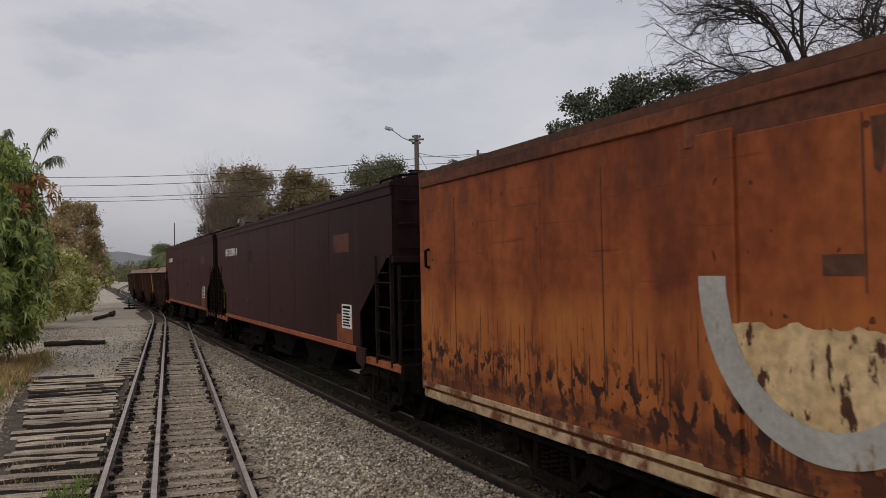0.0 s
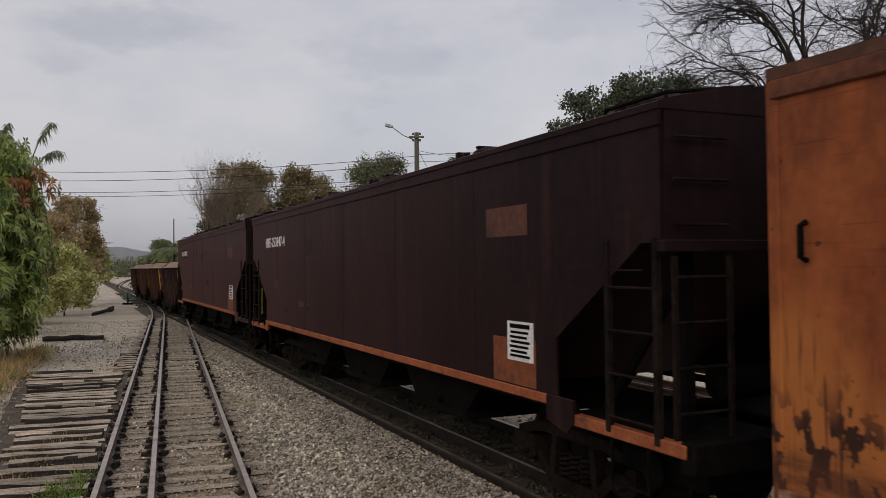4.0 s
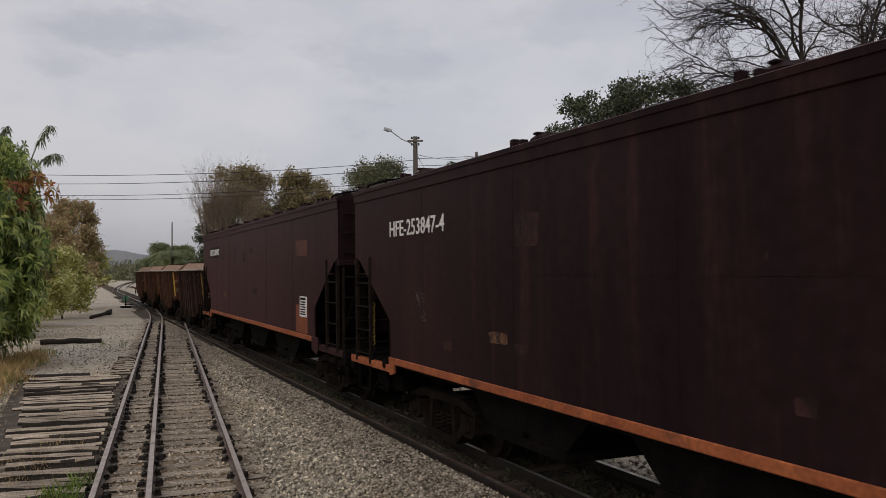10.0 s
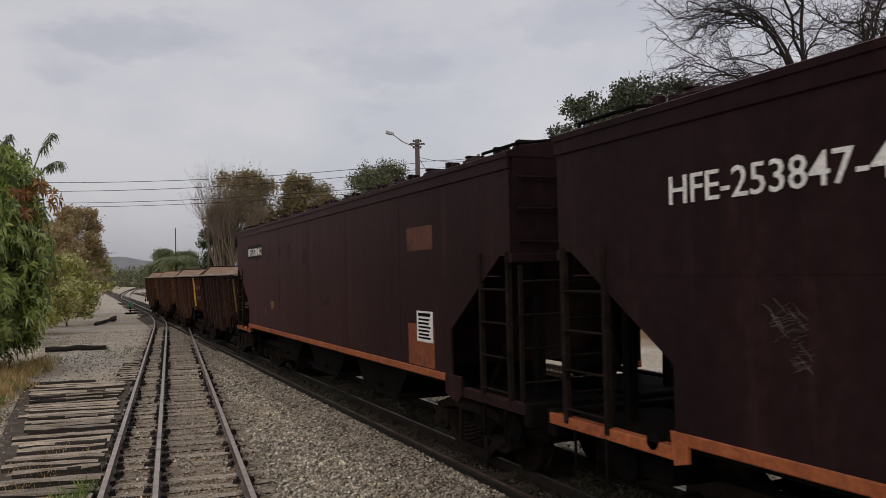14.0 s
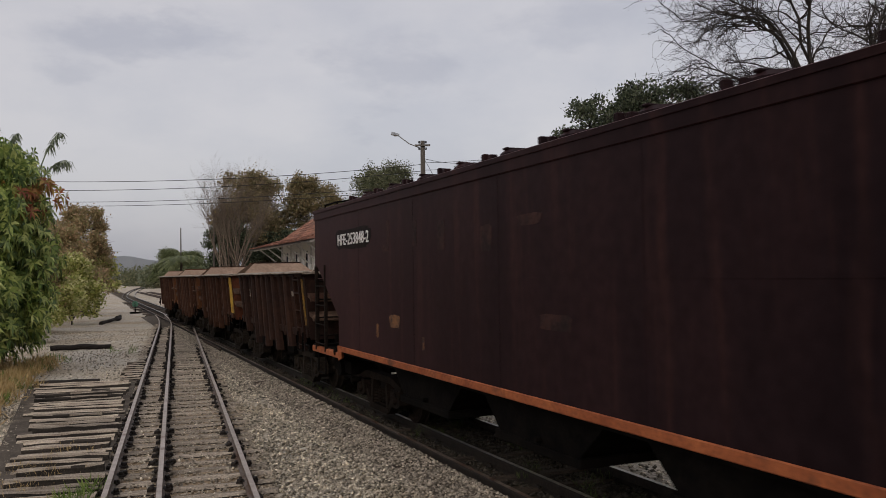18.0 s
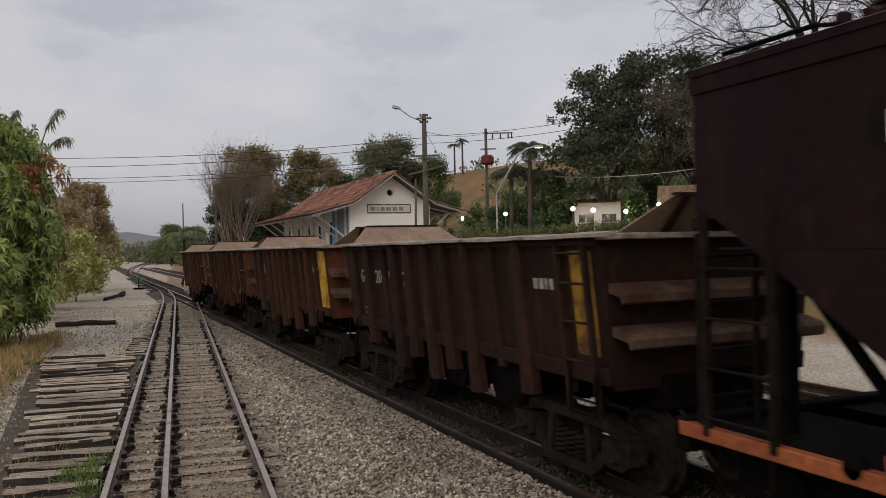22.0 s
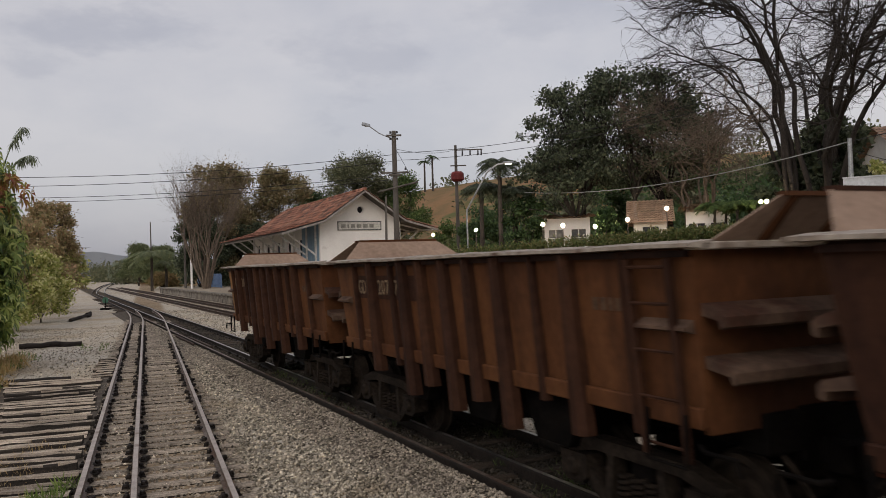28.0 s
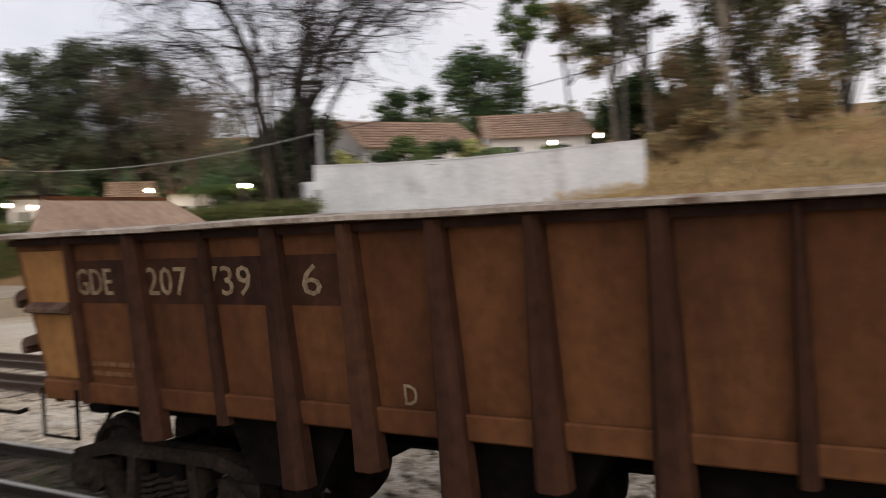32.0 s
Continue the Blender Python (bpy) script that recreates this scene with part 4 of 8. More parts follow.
FASCIA_RUST = material("rust_stained_eaves", [(0.032, 0.014, 0.010), (0.095, 0.031, 0.015), (0.21, 0.066, 0.022)], 0.7, (0.6, 1, 1.6), rough=0.75, grain=14, strength=0.3, second=(0.03, 0.014, 0.011), second_scale=1.6, second_at=(0.58, 0.72), second_stretch=(0.8, 1, 0.6))
ROOF_RUST = material("dark_rust_roof", [(0.05, 0.022, 0.014), (0.10, 0.042, 0.022)], 2, rough=0.8, grain=12)
FIELD = material("cream_undercoat_rusting", [(0.42, 0.28, 0.13), (0.56, 0.42, 0.24)], 2, rough=0.8, grain=12, second=(0.06, 0.024, 0.013), second_scale=6.0, second_at=(0.555, 0.60), second_stretch=(1.5, 1, 0.6))

RIBS = ((-3.44, 0.11, 1.18), (-2.65, 0.24, 0.94), (-1.92, 0.12, 1.10), (-1.23, 0.26, 0.73), (-0.60, 0.24, 0.93), (0.08, 0.26, 0.72), (0.73, 0.24, 0.93), (1.42, 0.26, 0.73),
        (2.11, 0.12, 1.10), (2.78, 0.25, 0.90), (3.60, 0.11, 1.02))


LEANING = {"side_sheet", "side_sill", "rib", "corner_ledge", "running_number", "class_letter", "owner_mark", "data_line", "corner_panel", "yellow_panel", "number_ground", "ladder", "end_wall", "end_ledge"}


def gondola(paint, ribs_paint, label, first, second, third, check, yellow, ladder, seed, shift=0.0, places=(-3.26, -2.49, -1.82, -1.07), low=1.93, class_at=(0.53, 1.46), ink=None, rear=4.28, front=4.28, lead=0.0, end_paint=None):
    """An ore gondola: ribbed sides, a rolled rim, ledged ends and outward-leaning raised end plates."""
    rng = random.Random(seed)
    car = thing("ore_gondola", Matrix.Identity(4), label, "gondola wagon", "ribbed ore gondolas")
    W, RIMZ = 1.28, 2.56
    ends = {-1: rear, 1: front}
    foot = {-1: rear - 0.20, 1: front}
    for y in (-W, W):
        part("side_sheet", Shape().prism([(-rear + 0.20, 1.28), (-rear - 0.04, RIMZ), (front + 0.04, RIMZ), (front, 1.28)], y - 0.02, y + 0.02), paint, car)
        s = -1 if y < 0 else 1
        part("side_sill", Shape().box(0.18 - rear, front, *sorted((y + s * 0.02, y + s * 0.075)), 1.26, 1.42, 0.012), paint, car)
        # the rim, slightly bent by use
        rim = Shape()
        xs = [-rear - 0.18 + (rear + front + 0.36) * k / 18 for k in range(19)]
        ring = lambda x, b: [(x, y - s * 0.06, RIMZ - 0.02 + b), (x, y + s * 0.18, RIMZ - 0.010 + b), (x, y + s * 0.18, RIMZ + 0.020 + b), (x, y - s * 0.06, RIMZ + 0.045 + b)]
        bend = [0.007 * rng.uniform(-1, 1) for _ in xs]
        vs = [v for x, b in zip(xs, bend) for v in ring(x, b)]
        fs = [(4 * i + j, 4 * i + (j + 1) % 4, 4 * i + 4 + (j + 1) % 4, 4 * i + 4 + j) for i in range(18) for j in range(4)] + [(0, 1, 2, 3), (72, 73, 74, 75)]
        # dark strip added in place of the shade below the rim
        part("rim_channel", Shape().box(-rear - 0.02, front + 0.02, *sorted((y + s * 0.021, y + s * 0.07)), RIMZ - 0.08, RIMZ - 0.03), GDE_DARK, car, "dark strip standing in for shade under the rim")
        part("rim", rim.add(vs, fs), RIM, car, "dented rolled rim")
        for x, w, z0 in RIBS:
            x += lead if x < -1.5 else (front - 4.28 if x > 3 else 0)
            x, z0 = x + shift + rng.uniform(-0.015, 0.015), z0 + rng.uniform(-0.02, 0.02)
            t, b = w * 0.23, w * 0.58
            o0, o1 = y + s * 0.018, y + s * (0.10 if w < 0.2 else 0.15)
            o2 = y + s * (0.11 if w < 0.2 else 0.18)
            turn = lambda h, o, z: [(x - h, o0, z), (x - h * 0.96, o0 + (o - o0) * 0.6, z), (x - h * 0.5, o, z), (x + h * 0.5, o, z), (x + h * 0.96, o0 + (o - o0) * 0.6, z), (x + h, o0, z)]
            rib = Shape().add(turn(t, o1, RIMZ - 0.03) + turn(b * 0.8, o2, z0), [(i, (i + 1) % 6, 6 + (i + 1) % 6, 6 + i) for i in range(6)] + [tuple(range(6)), tuple(range(11, 5, -1))])
            part("rib", rib, ribs_paint, car)
        for d in (-1, 1) if yellow not in ("wide", "narrow") else ():
            x0, x1 = sorted((d * 3.66, d * (ends[d] - (0.02 if d > 0 else 0.12))))
            part("corner_ledge", Shape().prism([(y + s * 0.02, 2.04), (y + s * 0.12, 1.99), (y + s * 0.12, 1.965), (y + s * 0.02, 1.94)], x0, x1, "x"), LEDGE, car)
    for d in (-1, 1):
        E, F = ends[d], foot[d]
        wall = Shape().prism([(d * F, 1.22), (d * (E + 0.05), RIMZ), (d * (E + 0.01), RIMZ), (d * (F - 0.05), 1.22)], -W, W)
        part("end_wall", wall, end_paint or paint, car)
        for z, dep in ((2.10, 0.26), (1.72, 0.32)):
            E = F + (ends[d] - F) * (z - 1.22) / 1.34
            ledge = Shape().prism([(d * (E + 0.0), z + 0.07), (d * (E + dep - 0.05), z + 0.01), (d * (E + dep), z - 0.03), (d * (E + dep), z - 0.10), (d * (E + dep - 0.04), z - 0.12), (d * (E + dep - 0.06), z - 0.06), (d * E, z - 0.02)], -W + 0.01, W - 0.01)
            part("end_ledge", ledge, LEDGE, car, "dirt-covered bent steel ledge")
        E = ends[d]
        part("end_rim", Shape().box(*sorted((d * (E - 0.02), d * (E + 0.18))), -W - 0.05, W + 0.05, RIMZ - 0.03, RIMZ + 0.03, 0.01), RIM, car)
        # the raised end plate leans outward
        z0, z1, x0, x1, a0, a1 = RIMZ + 0.02, 2.92, E + 0.02, E + 0.38, 1.14, 0.74
        plate = Shape()
        vs = []
        for k in (0, 0.03):
            vs += [(d * (x0 + k), -a0, z0), (d * (x0 + k), a0, z0), (d * (x1 + k), a1, z1), (d * (x1 + k), -a1, z1)]
        plate.add(vs, [(0, 1, 2, 3), (4, 5, 6, 7), (0, 1, 5, 4), (1, 2, 6, 5), (2, 3, 7, 6), (3, 0, 4, 7)])
        part("raised_end_plate", plate, DUST, car, "dusty outward-leaning raised end plate")
        stiff = Shape()
        for y in (-0.62, 0.0, 0.62):
            stiff.add([(d * (x0 + 0.03), y - 0.03, z0), (d * (x0 + 0.03), y + 0.03, z0), (d * (x1 + 0.03), y + 0.03, z1 - 0.01), (d * (x1 + 0.03), y - 0.03, z1 - 0.01),
                       (d * (x0 + 0.10), y - 0.03, z0), (d * (x0 + 0.10), y + 0.03, z0), (d * (x1 + 0.07), y + 0.03, z1 - 0.01), (d * (x1 + 0.07), y - 0.03, z1 - 0.01)],
                      [(0, 1, 2, 3), (4, 5, 6, 7), (0, 1, 5, 4), (1, 2, 6, 5), (2, 3, 7, 6), (3, 0, 4, 7)])
        stiff.box(*sorted((d * (x1 - 0.02), d * (x1 + 0.07))), -a1, a1, z1 - 0.01, z1 + 0.025)
        part("plate_stiffener", stiff, paint, car)
        beam = Shape().box(*sorted((d * (E - 0.24), d * (E + 0.06))), -0.62, 0.62, 0.88, 1.22, 0.02)
        part("buffer_beam", beam, UNDER, car)
        bogie(car, d * 3.05, 0.84, IRON_DUST)
        coupler(car, d * 4.34, d)
        iron = Shape()
        iron.path([(d * (E + 0.02), -W + 0.02, 1.05), (d * (E + 0.10), -W - 0.02, 1.02), (d * (E + 0.42), -W - 0.02, 1.02), (d * (E + 0.46), -W - 0.02, 0.90)], 0.02, 6)
        part("uncoupling_rod", iron, UNDER, car)
        step = Shape()
        step.path([(d * (F - 0.53), -W - 0.03, 1.27), (d * (F - 0.53), -W - 0.03, 0.86), (d * (F - 0.08), -W - 0.03, 0.86), (d * (F - 0.08), -W - 0.03, 1.27)], 0.018, 6)
        part("foot_step", step, UNDER, car)
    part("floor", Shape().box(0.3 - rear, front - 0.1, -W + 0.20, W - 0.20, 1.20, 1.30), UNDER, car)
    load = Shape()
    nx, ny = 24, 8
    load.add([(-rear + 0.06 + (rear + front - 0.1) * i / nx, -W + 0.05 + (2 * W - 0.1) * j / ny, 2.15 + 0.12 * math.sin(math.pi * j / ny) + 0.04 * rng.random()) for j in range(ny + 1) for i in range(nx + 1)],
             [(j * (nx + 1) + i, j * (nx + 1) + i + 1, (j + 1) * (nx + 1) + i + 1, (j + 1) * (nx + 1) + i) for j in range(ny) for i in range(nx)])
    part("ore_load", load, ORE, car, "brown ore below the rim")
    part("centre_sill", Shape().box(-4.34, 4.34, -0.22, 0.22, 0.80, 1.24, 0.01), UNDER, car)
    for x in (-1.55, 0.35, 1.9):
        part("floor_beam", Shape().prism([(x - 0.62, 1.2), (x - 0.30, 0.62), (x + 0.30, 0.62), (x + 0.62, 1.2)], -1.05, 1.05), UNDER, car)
    brake = Shape()
    brake.lathe([(0, -0.35), (0.16, -0.33), (0.16, 0.33), (0, 0.35)], 14, "x", (0.5, -0.55, 0.80))
    brake.tube((-1.6, -0.45, 0.85), (1.8, -0.45, 0.85), 0.025)
    part("brake_gear", brake, UNDER, car)
    y = -W - 0.032
    ink = ink or LETTER
    if paint is GDE_RUST:
        part("number_ground", Shape().box(-3.42 + shift, -0.62 + shift, y + 0.009, y + 0.0135, low - 0.07, low + 0.28), GDE_RED, car, "darkened band behind the number")
    for text, x, wd in zip((first, second, third, check), places, (0.44, 0.45, 0.46 if len(third) > 2 else 0.31, 0.17)):
        if text:
            part("running_number", lettering(text, 0.31, ink, wd), ink, car, "pale stencilled running number", pose(x, y + 0.008, low))
    part("class_letter", lettering("D", 0.18, ink, 0.10), ink, car, "pale stencilled letter", pose(class_at[0], y + 0.004 if class_at[1] > 1.43 else y - 0.05, class_at[1]))
    part("owner_mark", bars((0.085, 0.085, 0.055, 0.075), 0.115, 0.035, LETTER), LETTER if yellow in ("wide", "narrow") else GHOST_C, car, "worn pale owner's mark", pose(2.98, y + 0.008, 2.03))
    for k, z in enumerate((1.55, 1.475)):
        part("data_line", bars((0.05, 0.12, 0.09, 0.14, 0.06)[k:], 0.035, 0.025, LETTER), GHOST_B if ink is LETTER_B else LETTER_B, car, "tiny pale lines of data", pose(places[0] + 0.05, y + 0.006, z))
    if yellow == "rear":
        part("corner_panel", Shape().prism([(0.20 - rear, 1.44), (0.04 - rear, 2.44), (-3.56 + shift, 2.44), (-3.56 + shift, 1.44)], -W - 0.024, -W - 0.01), OCHRE_PANEL, car, "ochre-faded corner panel")
    if yellow == "wide":
        part("yellow_panel", Shape().box(3.74, front - 0.16, -W - 0.026, -W - 0.01, 1.50, 2.44), DULL_YELLOW, car, "dull ochre-yellow corner panel")
    elif yellow == "narrow":
        part("yellow_panel", Shape().box(front - 0.58, front - 0.02, -W - 0.026, -W - 0.01, 1.34, 2.52), YELLOW, car, "scuffed yellow corner panel")
    if ladder:
        part("ladder", ladder_shape(3.62, 4.12, -W - 0.10, 1.0, 2.48, (1.10, 1.45, 1.80, 2.15, 2.42)), ribs_paint, car)
    # the sides lean in towards the sill
    for ob in [c for c in bpy.data.objects if c.parent is car and c.name.split(".")[0] in LEANING]:
        at = ob.matrix_basis.translation
        for v in ob.data.vertices:
            side = v.co.y + at.y
            if ob.name.split(".")[0] not in ("running_number", "owner_mark", "number_ground"):
                v.co.z -= (0.02 if ob.name.startswith("rib") else 0.085) * max(0.0, RIMZ - v.co.z - at.z)
            v.co.y -= math.copysign(min(1.0, abs(side) / 1.2), side) * 0.095 * max(0.0, RIMZ - v.co.z - at.z)
    return car


LETTER = material("dusty_pale_letters", [(0.22, 0.195, 0.165), (0.38, 0.35, 0.305)], 9, rough=0.8, grain=40, second=(0.14, 0.08, 0.05), second_scale=5, second_at=(0.56, 0.7))
OCHRE_PANEL = material("ochre_faded_paint", [(0.17, 0.078, 0.024), (0.26, 0.125, 0.038)], 1.2, rough=0.7, grain=10, strength=0.15)
LETTER_B = material("rust_stained_letters", [(0.15, 0.105, 0.064), (0.26, 0.195, 0.125)], 9, rough=0.8, grain=40, second=(0.12, 0.06, 0.03), second_scale=5, second_at=(0.56, 0.7))
GHOST_C = material("nearly_lost_mark", [(0.060, 0.032, 0.018), (0.105, 0.058, 0.032)], 9, rough=0.8, grain=40)
GHOST_B = material("rusted_over_mark", [(0.11, 0.05, 0.022), (0.17, 0.085, 0.04)], 9, rough=0.8, grain=40)

SMEAR = material("ochre_smear", [(0.05, 0.022, 0.013), (0.20, 0.09, 0.033)], 7, rough=0.7, grain=24, second=(0.02, 0.010, 0.0095), second_scale=5, second_at=(0.5, 0.6))
FAINT = material("faint_brick_patch", [(0.028, 0.013, 0.012), (0.052, 0.022, 0.018)], 3, rough=0.65, grain=16, spec=0.12, second=(0.017, 0.009, 0.0088), second_scale=3.5, second_at=(0.42, 0.6))
MARKS_A = [(-3.25, 1.74, 0.44, 0.13, SMEAR), (-2.75, 1.66, 0.30, 0.10, FAINT), (-2.6, 2.9, 0.5, 0.35, FAINT), (0.6, 2.57, 0.03, 0.055, FAINT), (0.9, 1.6, 0.18, 0.12, FAINT), (-4.6, 1.55, 0.3, 0.12, FAINT)]
NUMBER_GROUND = material("black_number_ground", [(0.008, 0.0055, 0.0055), (0.013, 0.0085, 0.008)], 3, rough=0.6, grain=12, spec=0.06)
MARKS_B = [(-5.74, 3.13, 1.92, 0.36, NUMBER_GROUND), (-3.67, 1.80, 0.44, 0.20, SMEAR), (-4.45, 1.62, 0.10, 0.22, SMEAR), (-3.93, 3.14, 0.14, 0.36, FAINT), (-4.05, 2.90, 0.30, 0.10, FAINT), (-2.83, 3.06, 0.16, 0.38, FAINT),
           (-1.9, 3.0, 0.24, 0.40, FAINT), (-0.6, 2.9, 0.3, 0.3, FAINT), (-2.55, 1.55, 0.08, 0.18, SMEAR), (0.4, 3.05, 0.5, 0.12, FAINT), (0.9, 2.0, 0.6, 0.16, FAINT)]

# name, offset of the wagon's middle behind the reference point, wagon
TRAIN = [
    (-23.05, orange_wagon()),
    (-5.42, hopper_wagon("HFE-253847-4", "dark maroon closed hopper wagon with an orange sill", 5, True, MARKS_A)),
    (12.06, hopper_wagon("HFE-253848-2", "dark maroon closed hopper wagon with a row of roof hatches", 11, False, MARKS_B, 3.03, -0.14, 0.08, 1.76)),
    (26.09, gondola(GDE_DARK, GDE_DARK, "dark brown ore gondola with a yellow ladder corner", "GDE", "203", "984", "2", "wide", True, 1, 0.0, (-3.12, -2.35, -1.69, -1.05), rear=3.97, lead=0.15)),
    (35.56, gondola(GDE_RED, GDE_RED, "red-brown ore gondola with a yellow corner post", "GDE", "203", "98", "", "narrow", False, 2, 0.0, (-3.12, -2.35, -1.69, -0.90), rear=3.97, front=4.02, lead=0.15, end_paint=END_RED)),
    (45.03, gondola(GDE_RUST, GDE_RED, "orange-rusted ore gondola with a ladder at its corner", "GDE", "207", "73", "8", "none", True, 3, -0.08, (-3.28, -2.44, -1.80, -0.93), 2.06, (-0.30, 1.44), LETTER_B, lead=0.20)),
    (54.60, gondola(GDE_RUST, GDE_RED, "orange-brown ore gondola at the end of the train", "GDE", "207", "739", "6", "rear", False, 4, -0.08, (-3.52, -2.68, -2.05, -1.13), 2.06, (-0.38, 1.44), LETTER_B)),
]
# seconds, metres of the train's reference point along the track
TRAVEL = [
    (0, 25.05), (0.5, 24.40), (1, 23.62), (1.5, 22.87), (2, 22.10), (2.5, 21.30), (3, 20.50), (3.5, 19.72), (4.5, 18.18), (5.5, 16.73), (6, 16.02), (6.5, 15.29), (7, 14.55), (7.5, 13.83), (8, 13.12),
    (8.5, 12.40), (9, 11.67), (9.5, 10.92), (10, 10.18), (10.5, 9.46), (11, 8.72), (11.5, 7.95), (12, 7.18), (12.5, 6.40), (13, 5.60), (13.5, 4.79), (14, 3.98), (14.5, 3.14), (15.5, 1.30), (16.5, -0.68),
    (17, -1.76), (17.5, -2.93), (18, -4.18), (18.5, -5.48), (19, -6.79), (19.5, -8.12), (20, -9.50), (20.5, -10.92), (21, -12.36), (21.5, -13.82), (22, -15.34), (22.5, -16.92), (23, -18.50), (23.5, -20.08),
    (24, -21.68), (24.5, -23.33), (25, -25.03), (25.5, -26.73), (26.5, -30.23), (27.5, -33.95), (28, -35.88), (28.5, -37.82), (29, -39.74), (29.5, -41.68), (30, -43.65), (30.5, -45.64), (31, -47.70),
    (31.5, -49.85), (32, -52.06),
]


# ---------------------------------------------------------------- tracks
def rail_shape(pts, z=RAIL, k=1.0):
    """A flat-bottomed rail along plan points."""
    prof = [(-0.055, -0.15), (0.055, -0.15), (0.055, -0.135), (0.012, -0.115), (0.012, -0.045), (0.038, -0.035), (0.038, -0.006), (0.032, 0.0), (-0.032, 0.0), (-0.038, -0.006), (-0.038, -0.035), (-0.012, -0.045), (-0.012, -0.115), (-0.055, -0.135)]
    s, m = Shape(), len(prof)
    vs = []
    for i, p in enumerate(pts):
        a, b = Vector(pts[max(0, i - 1)]), Vector(pts[min(len(pts) - 1, i + 1)])
        d = (b - a).normalized()
        side = Vector((d.y, -d.x, 0))
        vs += [(p[0] + side.x * q, p[1] + side.y * q, z + h) for q, h in prof]
    fs = [(i * m + j, i * m + (j + 1) % m, (i + 1) * m + (j + 1) % m, (i + 1) * m + j) for i in range(len(pts) - 1) for j in range(m)]
    return s.add(vs, fs + [tuple(range(m)), tuple(range((len(pts) - 1) * m, len(pts) * m))])


def head_shape(pts, z=RAIL):
    """The bright running band on a rail's head."""
    vs, fs = [], []
    for i, p in enumerate(pts):
        a, b = Vector(pts[max(0, i - 1)]), Vector(pts[min(len(pts) - 1, i + 1)])
        d = (b - a).normalized()
        vs += [(p[0] + d.y * q, p[1] - d.x * q, z + 0.002) for q in (-0.031, 0.031)]
    return Shape().add(vs, [(2 * i, 2 * i + 1, 2 * i + 3, 2 * i + 2) for i in range(len(pts) - 1)])


def bend(off):
    """The main track: straight past the points, then swinging gently right in the distance."""
    pts = [plan(off, -30 + k * 2.5) for k in range(56)]
    for k in range(1, 50):
        u = 107.5 + k * 5.0
        v = max(0.0, u - 112.0)
        pts.append(plan(off + 0.05 * max(0.0, v - 8.0 * (1 - math.exp(-v / 8.0))) + 0.0002 * v * v, u))
    return pts


US, NS = Vector((-math.sin(SIDING), math.cos(SIDING), 0)), Vector((math.cos(SIDING), math.sin(SIDING), 0))


def siding_line(off, join):
    """A siding rail: straight, then easing in a curve up against the main rail at offset join."""
    pts, grade, ease = [], math.tan(TRACK - SIDING), 1.1
    run = 2 * ease / grade
    for k in range(130):
        p = NS * off + US * (-20 + k)
        n, u = p.dot(N), p.dot(U)
        if n > join - ease:
            step = (n - (join - ease)) / grade
            rest = ease * (1 - step / run) ** 2
            if step > run or rest < 0.08:
                break
            p = plan(join - rest, u)
        pts.append(p)
    return pts


main_track = tagged(thing("railway_track", Vector((0, 0, 0)), "dual-gauge main railway track on dark timber sleepers", "railway track"), kind="structure")
side_track = tagged(thing("railway_track", Vector((0, 0, 0)), "dual-gauge siding joining the main track at a set of points", "railway track"), kind="structure")
platform_track = tagged(thing("railway_track", Vector((0, 0, 0)), "dual-gauge track beside the station platform", "railway track"), kind="structure")
for off, mat in ((4.526, OILED), (5.126, OILED), (6.186, OILED)):
    r = part("rail", rail_shape(bend(off)), mat, main_track)
    part("rail_head", head_shape(bend(off)), SHINY if off > 5 else STEEL, r)
for off, join in ((-0.79, 4.526), (-0.19, 5.126), (0.87, 6.186)):
    pts = siding_line(off, join)
    r = part("rail", rail_shape(pts), STEEL, side_track)
    part("rail_head", head_shape(pts), WORN, r)
for off in (9.05, 9.65, 10.71, 11.45):
    pts = [plan(off, u) for u in range(-20, 170, 5)]
    r = part("rail", rail_shape(pts), RUSTED, platform_track)
    part("rail_head", head_shape(pts), STEEL, r)
# check rails and a frog at the crossing of the siding's right rail
for off, a, b in ((4.70, 28, 33), (4.36, 29.5, 34), (5.30, 38, 43)):
    part("check_rail", rail_shape([plan(off - 0.02, a), plan(off, a + 0.5), plan(off, b - 0.5), plan(off - 0.02, b)]), RUSTED, main_track)

# ---------------------------------------------------------------- platform and station
GREY_STONE = material("platform_stone", [(0.16, 0.14, 0.115), (0.30, 0.265, 0.22)], 1.5, rough=0.9, grain=12, strength=0.3, second=(0.06, 0.05, 0.042), second_scale=1.2, second_at=(0.5, 0.68))
EARTH = material("platform_earth", [(0.25, 0.205, 0.15), (0.37, 0.315, 0.24)], 1.2, rough=0.95, grain=14)
LIME = material("stained_limewash", [(0.80, 0.775, 0.75), (0.88, 0.86, 0.83)], 0.9, rough=0.9, grain=9, strength=0.04, bump=0.12, second=(0.42, 0.37, 0.32), second_scale=0.8, second_at=(0.62, 0.86))
BLUE = material("faded_blue_wash", [(0.20, 0.30, 0.40), (0.27, 0.38, 0.48)], 1.0, rough=0.9, grain=9, strength=0.1, second=(0.15, 0.19, 0.23), second_scale=1.1, second_at=(0.58, 0.78))
TILE = material("old_clay_tiles", [(0.16, 0.07, 0.045), (0.29, 0.125, 0.08), (0.40, 0.215, 0.15)], 1.4, rough=0.9, grain=8, strength=0.3, island=0.3, second=(0.10, 0.066, 0.05), second_scale=0.9, second_at=(0.50, 0.66))
TIMBER_WHITE = material("whitewashed_timber", [(0.54, 0.53, 0.51), (0.72, 0.70, 0.67)], 3, rough=0.85, grain=14)
